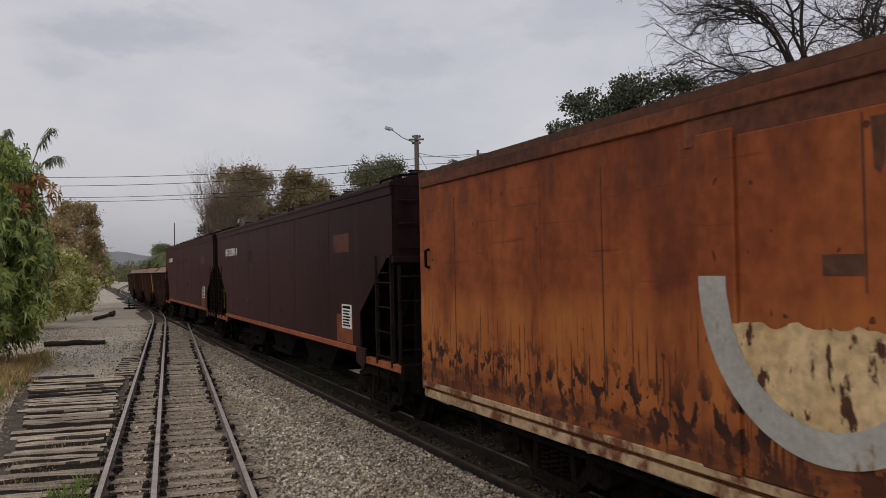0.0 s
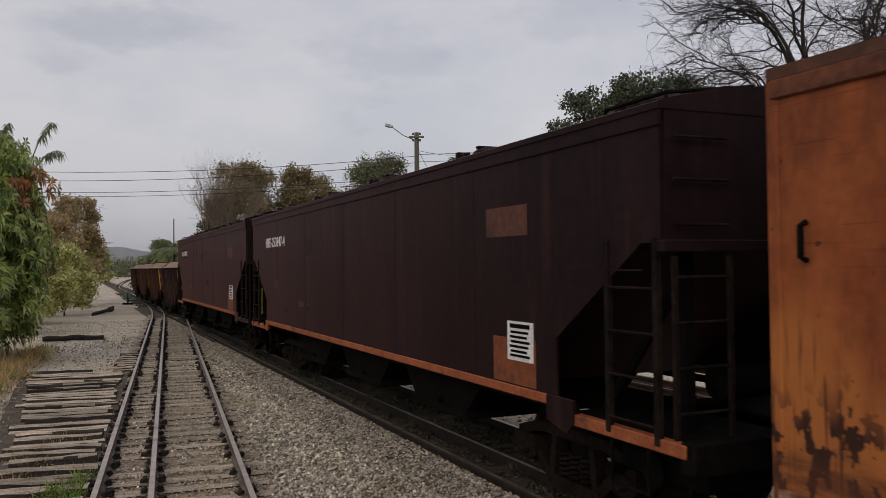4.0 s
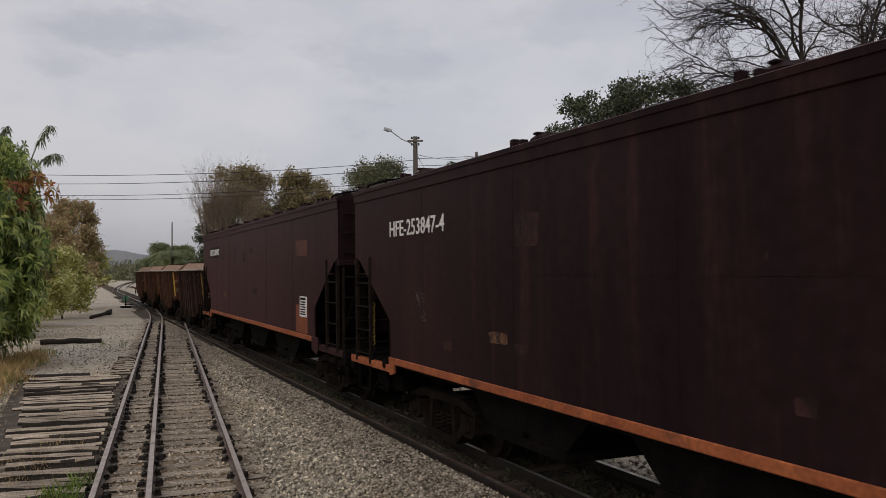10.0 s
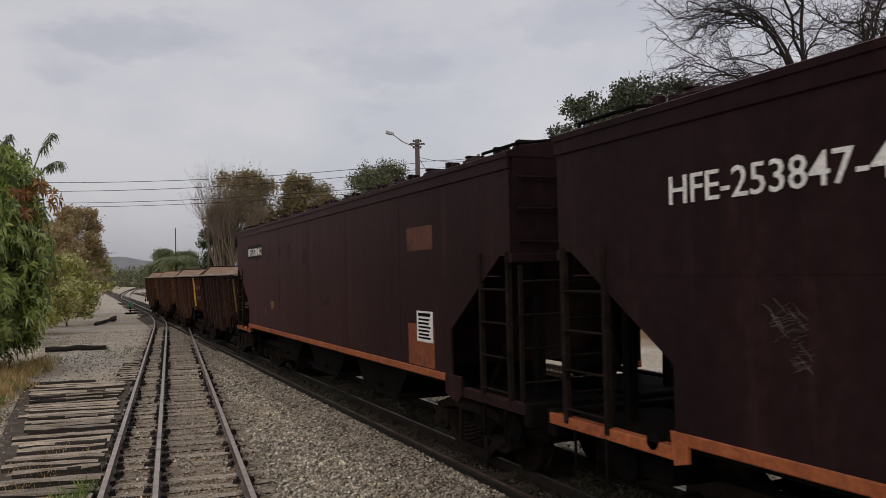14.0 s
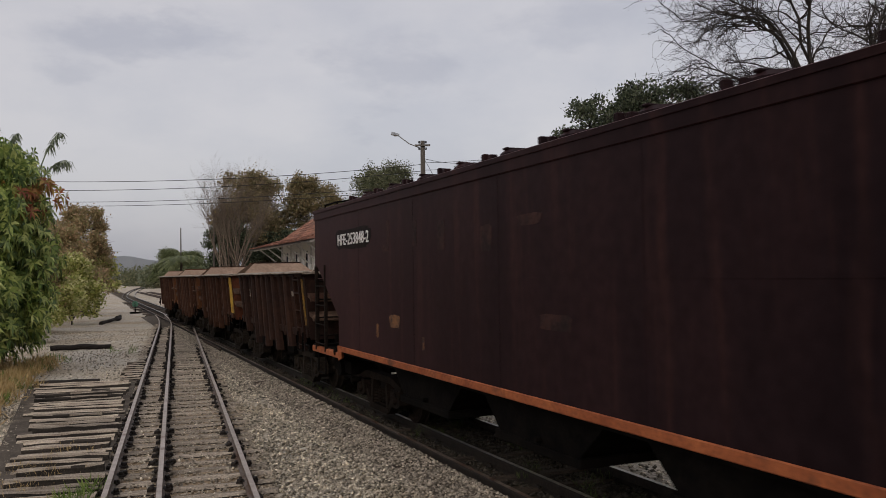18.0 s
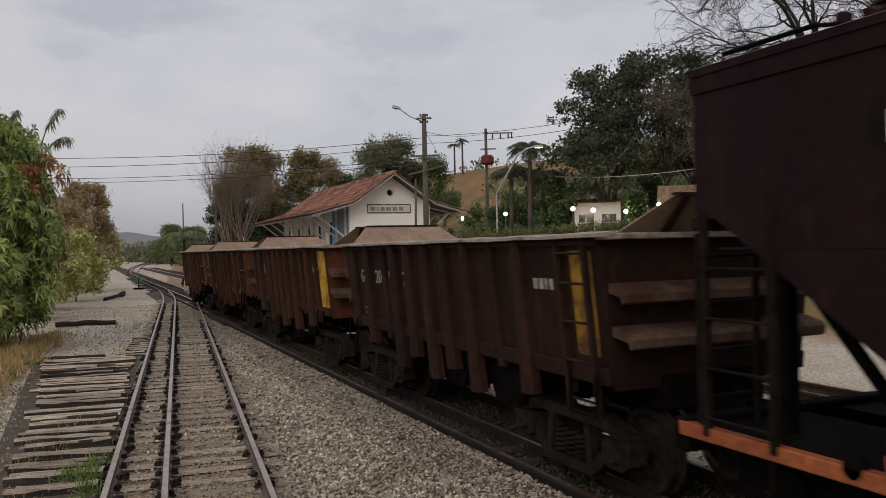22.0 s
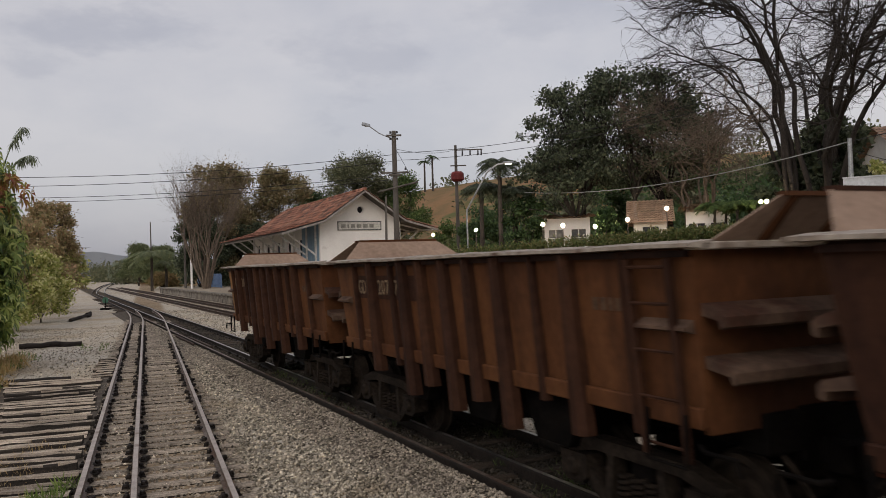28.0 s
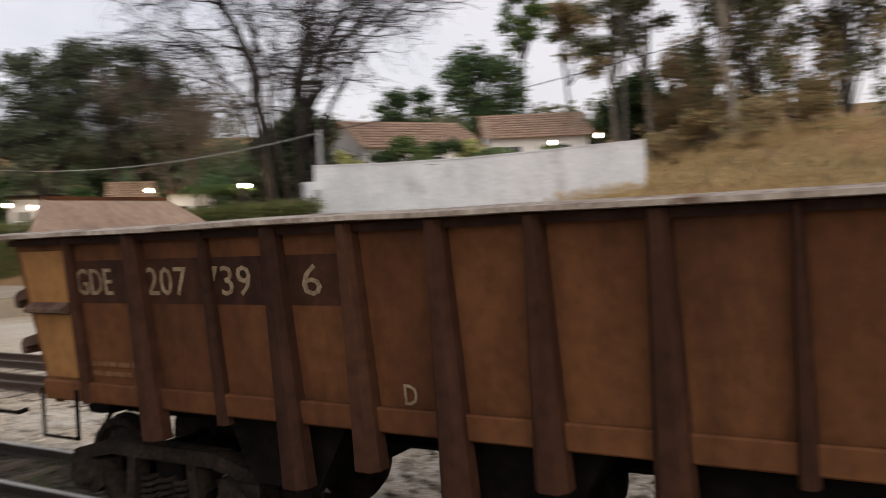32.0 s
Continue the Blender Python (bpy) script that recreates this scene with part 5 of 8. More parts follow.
DARK_IN = material("dark_opening", [(0.012, 0.012, 0.014), (0.022, 0.022, 0.024)], 2, rough=0.9)
WOOD_POLE = material("weathered_pole", [(0.075, 0.066, 0.058), (0.15, 0.135, 0.12)], 3, (1, 1, 0.1), rough=0.9, grain=20)
PLAT, PLAT_N = 0.73, 12.35

platform = thing("platform", Vector((0, 0, 0)), "low stone-edged station platform with an earth top", "platform", kind="structure")
quad = lambda n0, n1, u0, u1, z0, z1: Shape().add([plan(n, u, z) for z in (z0, z1) for u, n in ((u0, n0), (u0, n1), (u1, n1), (u1, n0))],
                                                    [(3, 2, 1, 0), (4, 5, 6, 7), (0, 1, 5, 4), (1, 2, 6, 5), (2, 3, 7, 6), (3, 0, 4, 7)])
part("platform_top", quad(PLAT_N + 0.5, 25.5, 29.5, 112, -0.2, PLAT), EARTH, platform)
part("platform_wall", quad(PLAT_N + 0.12, PLAT_N + 0.5, 29.5, 112, -0.2, PLAT - 0.1), GREY_STONE, platform)
for k in range(55):
    u = 29.5 + k * 1.5
    part("coping_stone", quad(PLAT_N, PLAT_N + 0.62, u + 0.01, u + 1.49, PLAT - 0.11, PLAT + 0.015), GREY_STONE, platform)
for k in range(4):
    part("step", quad(PLAT_N + 0.9, PLAT_N + 3.9, 29.5 - 0.42 * (k + 1), 29.5 - 0.42 * k, -0.1, PLAT - 0.18 * (k + 1)), GREY_STONE, platform)
part("step_cheek", Shape().add([plan(n, u, z) for n in (PLAT_N + 0.55, PLAT_N + 0.9) for u, z in ((29.5, -0.1), (29.5, PLAT + 0.05), (27.6, 0.1), (27.6, -0.1))],
                                 [(0, 1, 2, 3), (4, 5, 6, 7), (0, 1, 5, 4), (1, 2, 6, 5), (2, 3, 7, 6), (3, 0, 4, 7)]), GREY_STONE, platform)


def station():
    """Gabled station house: local x across the track (away from it), y along it, its near gable at y = 0."""
    st = thing("station_house", Matrix.Translation(plan(17.0, 56.0, PLAT)) @ Matrix.Rotation(TRACK, 4, "Z"),
               "white gabled station house with a blue dado and tiled roof", "station building")
    Wd, Ln, EV, AP, T, SL = 6.1, 21.2, 5.05, 7.15, 0.3, 0.27
    gable = [(0, 0), (0, EV), (Wd / 2, AP), (Wd, EV), (Wd, 0)]
    # near gable wall, pierced by a round opening
    cx, cz, r = Wd / 2, 5.95, 0.24
    ring = [(cx + r * math.cos(a), cz + r * math.sin(a)) for a in [2 * math.pi * k / 16 for k in range(16)]]
    bm = bmesh.new()
    outer = [bm.verts.new((p, 0, q)) for p, q in [(0, 1.6), (0, EV), (Wd / 2, AP), (Wd, EV), (Wd, 1.6)]]
    inner = [bm.verts.new((p, 0, q)) for p, q in ring]
    edges = [bm.edges.new((outer[i], outer[(i + 1) % 5])) for i in range(5)] + [bm.edges.new((inner[i], inner[(i + 1) % 16])) for i in range(16)]
    bmesh.ops.triangle_fill(bm, use_beauty=True, edges=edges)
    for f in [f for f in bm.faces if (f.calc_center_median() - Vector((cx, 0, cz))).length < r * 0.9]:
        bm.faces.remove(f)
    ext = bmesh.ops.extrude_face_region(bm, geom=bm.faces[:])
    for e in ext["geom"]:
        if isinstance(e, bmesh.types.BMVert):
            e.co.y += T
    bmesh.ops.recalc_face_normals(bm, faces=bm.faces[:])
    me = bpy.data.meshes.new("gable_wall")
    bm.to_mesh(me)
    bm.free()
    me.materials.append(LIME)
    part("gable_wall", me, LIME, st)
    part("dado", Shape().box(0, Wd, -0.02, T, 0, 1.6), BLUE, st, "faded blue dado")
    part("gable_wall", Shape().prism(gable, Ln - T, Ln), LIME, st)
    part("back_wall", Shape().box(Wd - T, Wd, T, Ln - T, 0, EV), LIME, st)
    # track-side wall with tall openings
    doors = [(4.65, 5.45), (7.9, 8.8), (11.35, 12.25), (14.95, 15.85), (18.55, 19.45)]
    at = 0.0
    for i, (a, b) in enumerate(doors + [(Ln, Ln)]):
        y0 = at + (0.001 if at else 0)
        if i == 0:
            part("wall_pier", Shape().box(0, T, T + 0.001, a, 0, EV), BLUE, st, "blue-washed corner pier")
        else:
            part("wall_pier", Shape().box(0, T, y0, a, 1.60, EV), LIME, st)
            part("wall_dado", Shape().box(-0.02, T, y0, a, 0, 1.599), BLUE, st, "faded blue dado")
        if i < len(doors):
            low = 0.0 if i == 0 else 1.25
            part("wall_lintel", Shape().box(0, T, a, b, 4.02, EV), LIME, st)
            if low:
                part("wall_apron", Shape().box(-0.02, T, a, b, 0, low), BLUE, st)
                part("window_sill", Shape().box(-0.08, 0.04, a - 0.05, b + 0.05, low + 0.003, low + 0.07), LIME, st)
            w = part("window" if low else "doorway", Shape().box(0.09, 0.13, a, b, low, 4.02), DARK_IN, st)
            mid = (a + b) / 2
            part("frame", Shape().box(0.05, 0.089, mid - 0.025, mid + 0.025, low, 4.02).box(0.05, 0.089, a, b, 3.2, 3.26), TIMBER_BLUE, w)
        at = b
    part("floor_slab", Shape().box(T, Wd - T, T, Ln - T, 0.0, 0.05), GREY_STONE, st)
    part("round_window", Shape().lathe([(0.24, -0.03), (0.31, -0.03), (0.31, 0.0), (0.24, 0.05)], 20, "y", (cx, 0, cz)), LIME, st)
    part("window_dark", Shape().box(cx - 0.4, cx + 0.4, T + 0.01, T + 0.03, cz - 0.4, cz + 0.4), DARK_IN, st)
    # the name board: plain bars in a frame
    board = part("name_board", Shape().box(1.35, 4.55, -0.05, -0.005, 4.52, 5.08, 0.01), BOARD, st, "pale framed name board with dark letters")
    part("board_frame", Shape().box(1.30, 4.60, -0.06, -0.01, 5.06, 5.12).box(1.30, 4.60, -0.06, -0.01, 4.48, 4.54).box(1.30, 1.36, -0.06, -0.01, 4.54, 5.06).box(4.54, 4.60, -0.06, -0.01, 4.54, 5.06), DARK_FRAME, board)
    part("writing_bar", bars((0.34, 0.12, 0.30, 0.34, 0.34, 0.32), 0.26, 0.14, BOARD_INK), BOARD_INK, board, "", pose(1.55, -0.052, 4.65))
    part("faded_mark", bars((0.10, 0.06), 0.34, 0.05, GREY_STONE), GREY_STONE, st, "", pose(3.05, -0.004, 2.95))
    # roof: tiles in courses, wide eaves over the platform
    over, slope = 3.0, (AP - EV) / (Wd / 2)
    verts, faces = [], []
    for side in (0, 1):
        run = Wd / 2 + (over if side == 0 else 2.6)
        courses, per = 15, 58
        for c in range(courses):
            for k in range(per):
                d0, d1 = run * c / courses, run * (c + 1.12) / courses
                y0, y1 = -1.15 + (Ln + 1.6) * k / per, -1.15 + (Ln + 1.6) * (k + 1) / per
                jit = 0.02 * random.uniform(-1, 1)
                zt = lambda d: AP + 0.16 - (slope * d if d < Wd / 2 else slope * Wd / 2 + SL * (d - Wd / 2))
                b = len(verts)
                for d, lift in ((d0, 0.0), (d1, 0.06)):
                    x = Wd / 2 - d if side == 0 else Wd / 2 + d
                    for f, h in ((0.0, 0.0), (0.3, 0.055), (0.7, 0.055), (1.0, 0.0)):
                        verts.append((x, y0 + (y1 - y0) * f, zt(d) + h + lift + jit))
                faces += [(b + i, b + i + 1, b + i + 5, b + i + 4) for i in range(3)]
    roof = part("roof", raw_mesh("roof", verts, faces, TILE), TILE, st, "weathered orange clay tile roof")
    tagged(roof, kind="stuff")
    under = Shape()
    zr = lambda d: AP + 0.10 - (slope * d if d < Wd / 2 else slope * Wd / 2 + SL * (d - Wd / 2))
    for side in (0, 1):
        run = Wd / 2 + (over if side == 0 else 2.6) - 0.06
        xs = [Wd / 2 + (-d if side == 0 else d) for d in (0, Wd / 2, run)]
        zs = [zr(d) for d in (0, Wd / 2, run)]
        under.add([(x, y, z + t) for y in (-1.1, Ln + 0.4) for x, z in zip(xs, zs) for t in (-0.06, 0)],
                  [(0, 1, 3, 2), (2, 3, 5, 4), (6, 8, 9, 7), (8, 10, 11, 9), (0, 2, 8, 6), (2, 4, 10, 8), (1, 7, 9, 3), (3, 9, 11, 5), (4, 5, 11, 10), (0, 6, 7, 1)])
    part("roof_boarding", under, WOOD_POLE, st)
    ridge = Shape()
    for k in range(52):
        y = -1.15 + k * 0.415
        ridge.tube((Wd / 2, y, AP + 0.20), (Wd / 2, y + 0.44, AP + 0.215), 0.13, 0.11, 8)
    part("ridge_tiles", ridge, TILE, st)
    for d in (-1, 1):
        run = over if d < 0 else 2.6
        x0 = 0 if d < 0 else Wd
        barge = Shape()
        barge.add([(Wd / 2, y, AP + z) for y in (-1.16, -1.12) for z in (-0.05, 0.10)] + [(Wd / 2 + d * Wd / 2, y, EV + z + 0.0) for y in (-1.16, -1.12) for z in (-0.05, 0.10)]
                  + [(x0 + d * run, y, EV - SL * run + z) for y in (-1.16, -1.12) for z in (-0.05, 0.10)],
                  [(0, 1, 5, 4), (2, 6, 7, 3), (1, 3, 7, 5), (0, 4, 6, 2), (4, 5, 9, 8), (6, 10, 11, 7), (5, 7, 11, 9), (4, 8, 10, 6)])
        part("barge_board", barge, WEATHERED, st, "grey weathered barge board")
        for y in (0.9, 3.2, 6.6, 8.4 if d > 0 else 9.9, 13.5, 17.1, 20.6):
            br = Shape()
            xe = x0 + d * (run - 0.35)
            br.tube((x0, y, EV - 0.06), (xe, y, EV - SL * (run - 0.35) + 0.0), 0.075, sides=4)
            br.tube((x0, y, 2.75), (x0 + d * (run * 0.72), y, EV - SL * run * 0.72 - 0.06), 0.085, sides=4)
            br.box(x0 + d * 0.01, x0 + d * 0.13, y - 0.08, y + 0.08, 1.65 if d < 0 else 2.55, EV - 0.1)
            part("eaves_bracket", br, TIMBER_WHITE, st, "whitewashed timber eaves bracket")
        xb = x0 + d * (run - 0.5)
        part("eaves_purlin", Shape().box(xb - 0.06, xb + 0.06, -1.1, Ln + 0.3, EV - SL * (run - 0.5) - 0.1, EV - SL * (run - 0.5) + 0.02), TIMBER_WHITE, st)
    return st


WEATHERED = material("grey_weathered_timber", [(0.17, 0.15, 0.135), (0.36, 0.335, 0.31)], 3, (1, 1, 1), rough=0.9, grain=14, strength=0.25)
TIMBER_BLUE = material("dark_blue_joinery", [(0.03, 0.05, 0.09), (0.05, 0.08, 0.13)], 3, rough=0.6)
BOARD = material("pale_board", [(0.52, 0.51, 0.47), (0.62, 0.61, 0.57)], 3, rough=0.8)
BOARD_INK = material("faded_board_ink", [(0.20, 0.195, 0.18), (0.30, 0.29, 0.27)], 6, rough=0.8)
DARK_FRAME = material("dark_lettering", [(0.05, 0.05, 0.055), (0.09, 0.09, 0.095)], 3, rough=0.8)
station()


# ---------------------------------------------------------------- vegetation
BARK = material("grey_bark", [(0.045, 0.036, 0.030), (0.095, 0.08, 0.068)], 3, (1, 1, 0.3), rough=0.95, grain=12, strength=0.3)
BARK_DARK = material("wet_dark_bark", [(0.020, 0.016, 0.014), (0.048, 0.040, 0.035)], 3, (1, 1, 0.3), rough=0.95, grain=12, strength=0.3)
BARK_PALE = material("pale_bark", [(0.15, 0.125, 0.10), (0.26, 0.225, 0.185)], 3, (1, 1, 0.3), rough=0.95, grain=12, strength=0.3)
TWIG = material("dry_twigs", [(0.12, 0.095, 0.073), (0.20, 0.155, 0.12)], 3, rough=0.95)
LEAF_DARK = foliage("dark_evergreen_leaves", [(0.020, 0.038, 0.016), (0.046, 0.078, 0.029), (0.085, 0.128, 0.045)])
LEAF_MID = foliage("mid_green_leaves", [(0.035, 0.063, 0.021), (0.079, 0.123, 0.038), (0.149, 0.184, 0.061)])
LEAF_BROWN = foliage("drying_brown_leaves", [(0.10, 0.08, 0.04), (0.19, 0.14, 0.065), (0.26, 0.17, 0.08), (0.13, 0.135, 0.055)])
LEAF_DUSKY = foliage("dusky_grey_leaves", [(0.055, 0.066, 0.036), (0.105, 0.112, 0.060), (0.175, 0.17, 0.098)])
LEAF_OLIVE = foliage("olive_brown_leaves", [(0.17, 0.145, 0.075), (0.27, 0.215, 0.115), (0.36, 0.24, 0.145), (0.20, 0.21, 0.085)])
LEAF_RUSSET = foliage("brown_green_leaves", [(0.085, 0.070, 0.038), (0.175, 0.138, 0.072), (0.280, 0.212, 0.115), (0.130, 0.138, 0.060)])
LEAF_BLACK = foliage("blackish_evergreen_leaves", [(0.022, 0.030, 0.018), (0.056, 0.070, 0.040), (0.130, 0.147, 0.092)])
LEAF_SOFT = foliage("soft_pale_green_leaves", [(0.060, 0.078, 0.036), (0.120, 0.142, 0.066), (0.200, 0.220, 0.110)])
LEAF_LIME = foliage("yellow_green_leaves", [(0.15, 0.175, 0.045), (0.28, 0.305, 0.085), (0.40, 0.39, 0.15), (0.54, 0.51, 0.29)])
LEAF_MANGO = foliage("mango_leaves", [(0.05, 0.085, 0.028), (0.13, 0.19, 0.055), (0.27, 0.33, 0.09), (0.44, 0.47, 0.17)], rough=0.4)
LEAF_RED = foliage("young_red_leaves", [(0.17, 0.05, 0.03), (0.27, 0.10, 0.05), (0.32, 0.20, 0.06), (0.18, 0.18, 0.05)], rough=0.45)
LEAF_FEATHER = foliage("grey_feathery_leaves", [(0.14, 0.165, 0.115), (0.25, 0.28, 0.20)])
GRASS_DRY = foliage("dry_grass", [(0.24, 0.165, 0.07), (0.36, 0.255, 0.115), (0.45, 0.345, 0.18)])
GRASS_GREEN = foliage("green_weeds", [(0.06, 0.11, 0.02), (0.11, 0.17, 0.035), (0.18, 0.22, 0.06)])
HEDGE = foliage("hedge_leaves", [(0.045, 0.066, 0.020), (0.085, 0.112, 0.034), (0.135, 0.150, 0.052), (0.165, 0.125, 0.055)])


def foot(x, y):
    return Vector((x, y, height(x, y)))


def tubes(segments, name, mat, sides=5):
    """A mesh of tapering limbs from (p0, p1, r0, r1)."""
    a = np.array([[*s[0], *s[1], s[2], s[3]] for s in segments], float)
    p0, p1, r0, r1 = a[:, :3], a[:, 3:6], a[:, 6:7], a[:, 7:8]
    d = p1 - p0
    d /= np.linalg.norm(d, axis=1, keepdims=True) + 1e-9
    ref = np.where(np.abs(d[:, 2:3]) < 0.9, np.array([[0, 0, 1.0]]), np.array([[1.0, 0, 0]]))
    e = np.cross(d, ref)
    e /= np.linalg.norm(e, axis=1, keepdims=True) + 1e-9
    g = np.cross(d, e)
    v = np.empty((len(a), 2 * sides, 3))
    for k in range(sides):
        w = e * math.cos(2 * math.pi * k / sides) + g * math.sin(2 * math.pi * k / sides)
        v[:, k], v[:, sides + k] = p0 + w * r0, p1 + w * r1
    base = (np.arange(len(a)) * 2 * sides)[:, None]
    f = np.concatenate([base + np.array([[k, (k + 1) % sides, sides + (k + 1) % sides, sides + k]]) for k in range(sides)])
    return raw_mesh(name, v.reshape(-1, 3), f, mat)


def grow(rng, p, d, length, r, depth, segs, tips, wander=0.25, fork=(2, 3), spread=0.55, lift=0.1, keep=0.78, twigs=0.5):
    """Limbs that wander, fork and thin out."""
    steps = 4
    for k in range(steps):
        d = (d + Vector((rng.gauss(0, wander), rng.gauss(0, wander), rng.gauss(0, wander) + lift)) * 0.45).normalized()
        q = p + d * (length / steps)
        r2 = r * (1 - 0.32 / steps)
        segs.append((p[:], q[:], r, r2))
        p, r = q, r2
        if depth <= 3 and rng.random() < twigs:
            sd = (d + Vector((rng.gauss(0, 0.8), rng.gauss(0, 0.8), rng.gauss(0, 0.5)))).normalized()
            if depth > 1:
                grow(rng, p, sd, length * 0.45, r * 0.4, depth - 2, segs, tips, wander, fork, spread, lift, keep, twigs)
            else:
                segs.append((p[:], (p + sd * length * 0.5)[:], r * 0.5, r * 0.2))
                tips.append(p + sd * length * 0.5)
    if depth <= 0:
        tips.append(p)
        return
    for _ in range(rng.randint(*fork)):
        nd = (d + Vector((rng.gauss(0, spread), rng.gauss(0, spread), rng.gauss(0, spread * 0.7) + lift))).normalized()
        grow(rng, p, nd, length * keep * rng.uniform(0.8, 1.15), r * rng.uniform(0.55, 0.75), depth - 1, segs, tips, wander, fork, spread, lift, keep, twigs)


def leaves(nprng, centres, radii, count, size, mat, name="crown", shell=0.55, clump=0.35, droop=0.0, slim=0.38):
    """Many leaf blades about clump centres; each blade a bent lozenge of its own."""
    c, rad = np.asarray(centres, float), np.asarray(radii, float)
    if rad.ndim == 1:
        rad = np.repeat(rad[:, None], 3, 1)
    w = rad.prod(1) ** (2 / 3)
    pick = nprng.choice(len(c), count, p=w / w.sum())
    d = nprng.normal(size=(count, 3))
    d /= np.linalg.norm(d, axis=1, keepdims=True)
    rr = shell + (1 - shell) * nprng.random((count, 1)) ** 0.6
    lump = 1 + clump * (np.sin(d[:, :1] * 7 + c[pick, :1]) * np.sin(d[:, 1:2] * 6 + c[pick, 1:2] * 3) + 0.6 * np.sin(d[:, 2:3] * 9 + pick[:, None]))
    p = c[pick] + d * rad[pick] * rr * lump
    a = nprng.normal(size=(count, 3))
    a[:, 2] -= droop
    a /= np.linalg.norm(a, axis=1, keepdims=True)
    b = np.cross(a, nprng.normal(size=(count, 3)))
    b /= np.linalg.norm(b, axis=1, keepdims=True) + 1e-9
    n = np.cross(a, b)
    s = size * nprng.uniform(0.6, 1.35, (count, 1))
    v = np.stack([p, p + a * s * 0.5 + b * s * slim + n * s * 0.06, p + a * s, p + a * s * 0.5 - b * s * slim + n * s * 0.06], 1).reshape(-1, 3)
    return raw_mesh(name, v, np.arange(count * 4).reshape(-1, 4), mat)


def leafy_tree(at, tall, wide, label, leaf, bark=None, count=9000, size=0.30, seed=1, trunk=0.28, bare=0.35, clumps=26, flat=0.62, gaps=0.16, lump=1.0, name="tree", category="tree", group=""):
    """A tapered trunk with limbs, and a crown of uneven clumps of leaves."""
    rng, nprng = random.Random(seed), np.random.default_rng(seed)
    t = thing(name, foot(*at), label, category, group)
    segs, tips = [], []
    h0 = tall * bare
    lean = Vector((rng.gauss(0, 0.06), rng.gauss(0, 0.06), 1)).normalized()
    p = Vector((0, 0, -0.3))
    for k in range(4):
        q = p + lean * ((h0 + 0.3) / 4) + Vector((rng.gauss(0, 0.05), rng.gauss(0, 0.05), 0)) * tall * 0.15
        segs.append((p[:], q[:], trunk * (1.3 - 0.15 * k), trunk * (1.15 - 0.15 * k)))
        p = q
    cs, rs, mains = [], [], []
    for k in range(clumps):
        a, e = rng.uniform(0, 2 * math.pi), rng.random() ** 0.7
        rad = wide * math.sqrt(max(0.05, 1 - (e * 0.92) ** 2)) * rng.uniform(0.35, 0.88)
        c = Vector((rad * math.cos(a), rad * math.sin(a), h0 + (tall - h0) * (0.10 + 0.78 * e)))
        cs.append(c)
        rs.append((wide * lump * rng.uniform(0.20, 0.38),) * 2 + (wide * lump * flat * rng.uniform(0.20, 0.36),))
        if k < 11:
            mid = p.lerp(c, 0.5) + Vector((rng.gauss(0, 0.3), rng.gauss(0, 0.3), 0.04 * tall))
            segs += [(p[:], mid[:], trunk * 0.45, trunk * 0.25), (mid[:], c[:], trunk * 0.25, trunk * 0.07)]
            mains.append((mid, c))
        else:
            m0, m1 = min(mains, key=lambda m: (m[1] - c).length)
            segs.append((m0.lerp(m1, rng.uniform(0.3, 0.8))[:], c[:], trunk * 0.12, trunk * 0.05))
        for _ in range(3):
            e2 = c + Vector((rng.gauss(0, 1), rng.gauss(0, 1), rng.gauss(0, 0.7))) * rs[-1][0] * 0.8
            segs.append((c[:], e2[:], trunk * 0.07, trunk * 0.02))
    part("trunk", tubes(segs, "trunk", bark or BARK), bark or BARK, t)
    part("crown", leaves(nprng, cs, rs, count, size, leaf, shell=gaps), leaf, t)
    return t


def bare_tree(at, tall, label, stems=6, depth=5, seed=1, bark=None, r=0.25, spread=0.5, lean=0.55, lift=0.08, wander=0.3, leaf=None, count=0, size=0.2, start=0.0, first=0.30, keep=0.80, twigs=0.5, name="bare_tree"):
    """A leafless tree of several stems that fan out from the foot."""
    rng, nprng = random.Random(seed), np.random.default_rng(seed)
    t = thing(name, foot(*at), label, "tree")
    segs, tips = [], []
    top = Vector((0, 0, start))
    if start:
        segs.append(((0, 0, -0.3), top[:], r * 1.8, r * 1.4))
    for k in range(stems):
        a = 2 * math.pi * (k + rng.uniform(-0.3, 0.3)) / stems
        d = Vector((math.cos(a) * lean, math.sin(a) * lean, 1)).normalized()
        b = top + Vector((math.cos(a), math.sin(a), 0)) * r * 0.8 - Vector((0, 0, 0.3))
        grow(rng, b, d, tall * first, r * rng.uniform(0.7, 1.1), depth, segs, tips, wander, (2, 3), spread, lift, keep, twigs)
    part("trunk", tubes(segs, "trunk", bark or BARK), bark or BARK, t)
    if leaf and count:
        pts = [tips[rng.randrange(len(tips))] for _ in range(min(400, len(tips)))]
        part("crown", leaves(nprng, pts, [size * 3.5] * len(pts), count, size, leaf, shell=0.05), leaf, t)
    return t


def at_bearing(az, dist):
    v = away(az, dist)
    return (v.x, v.y)


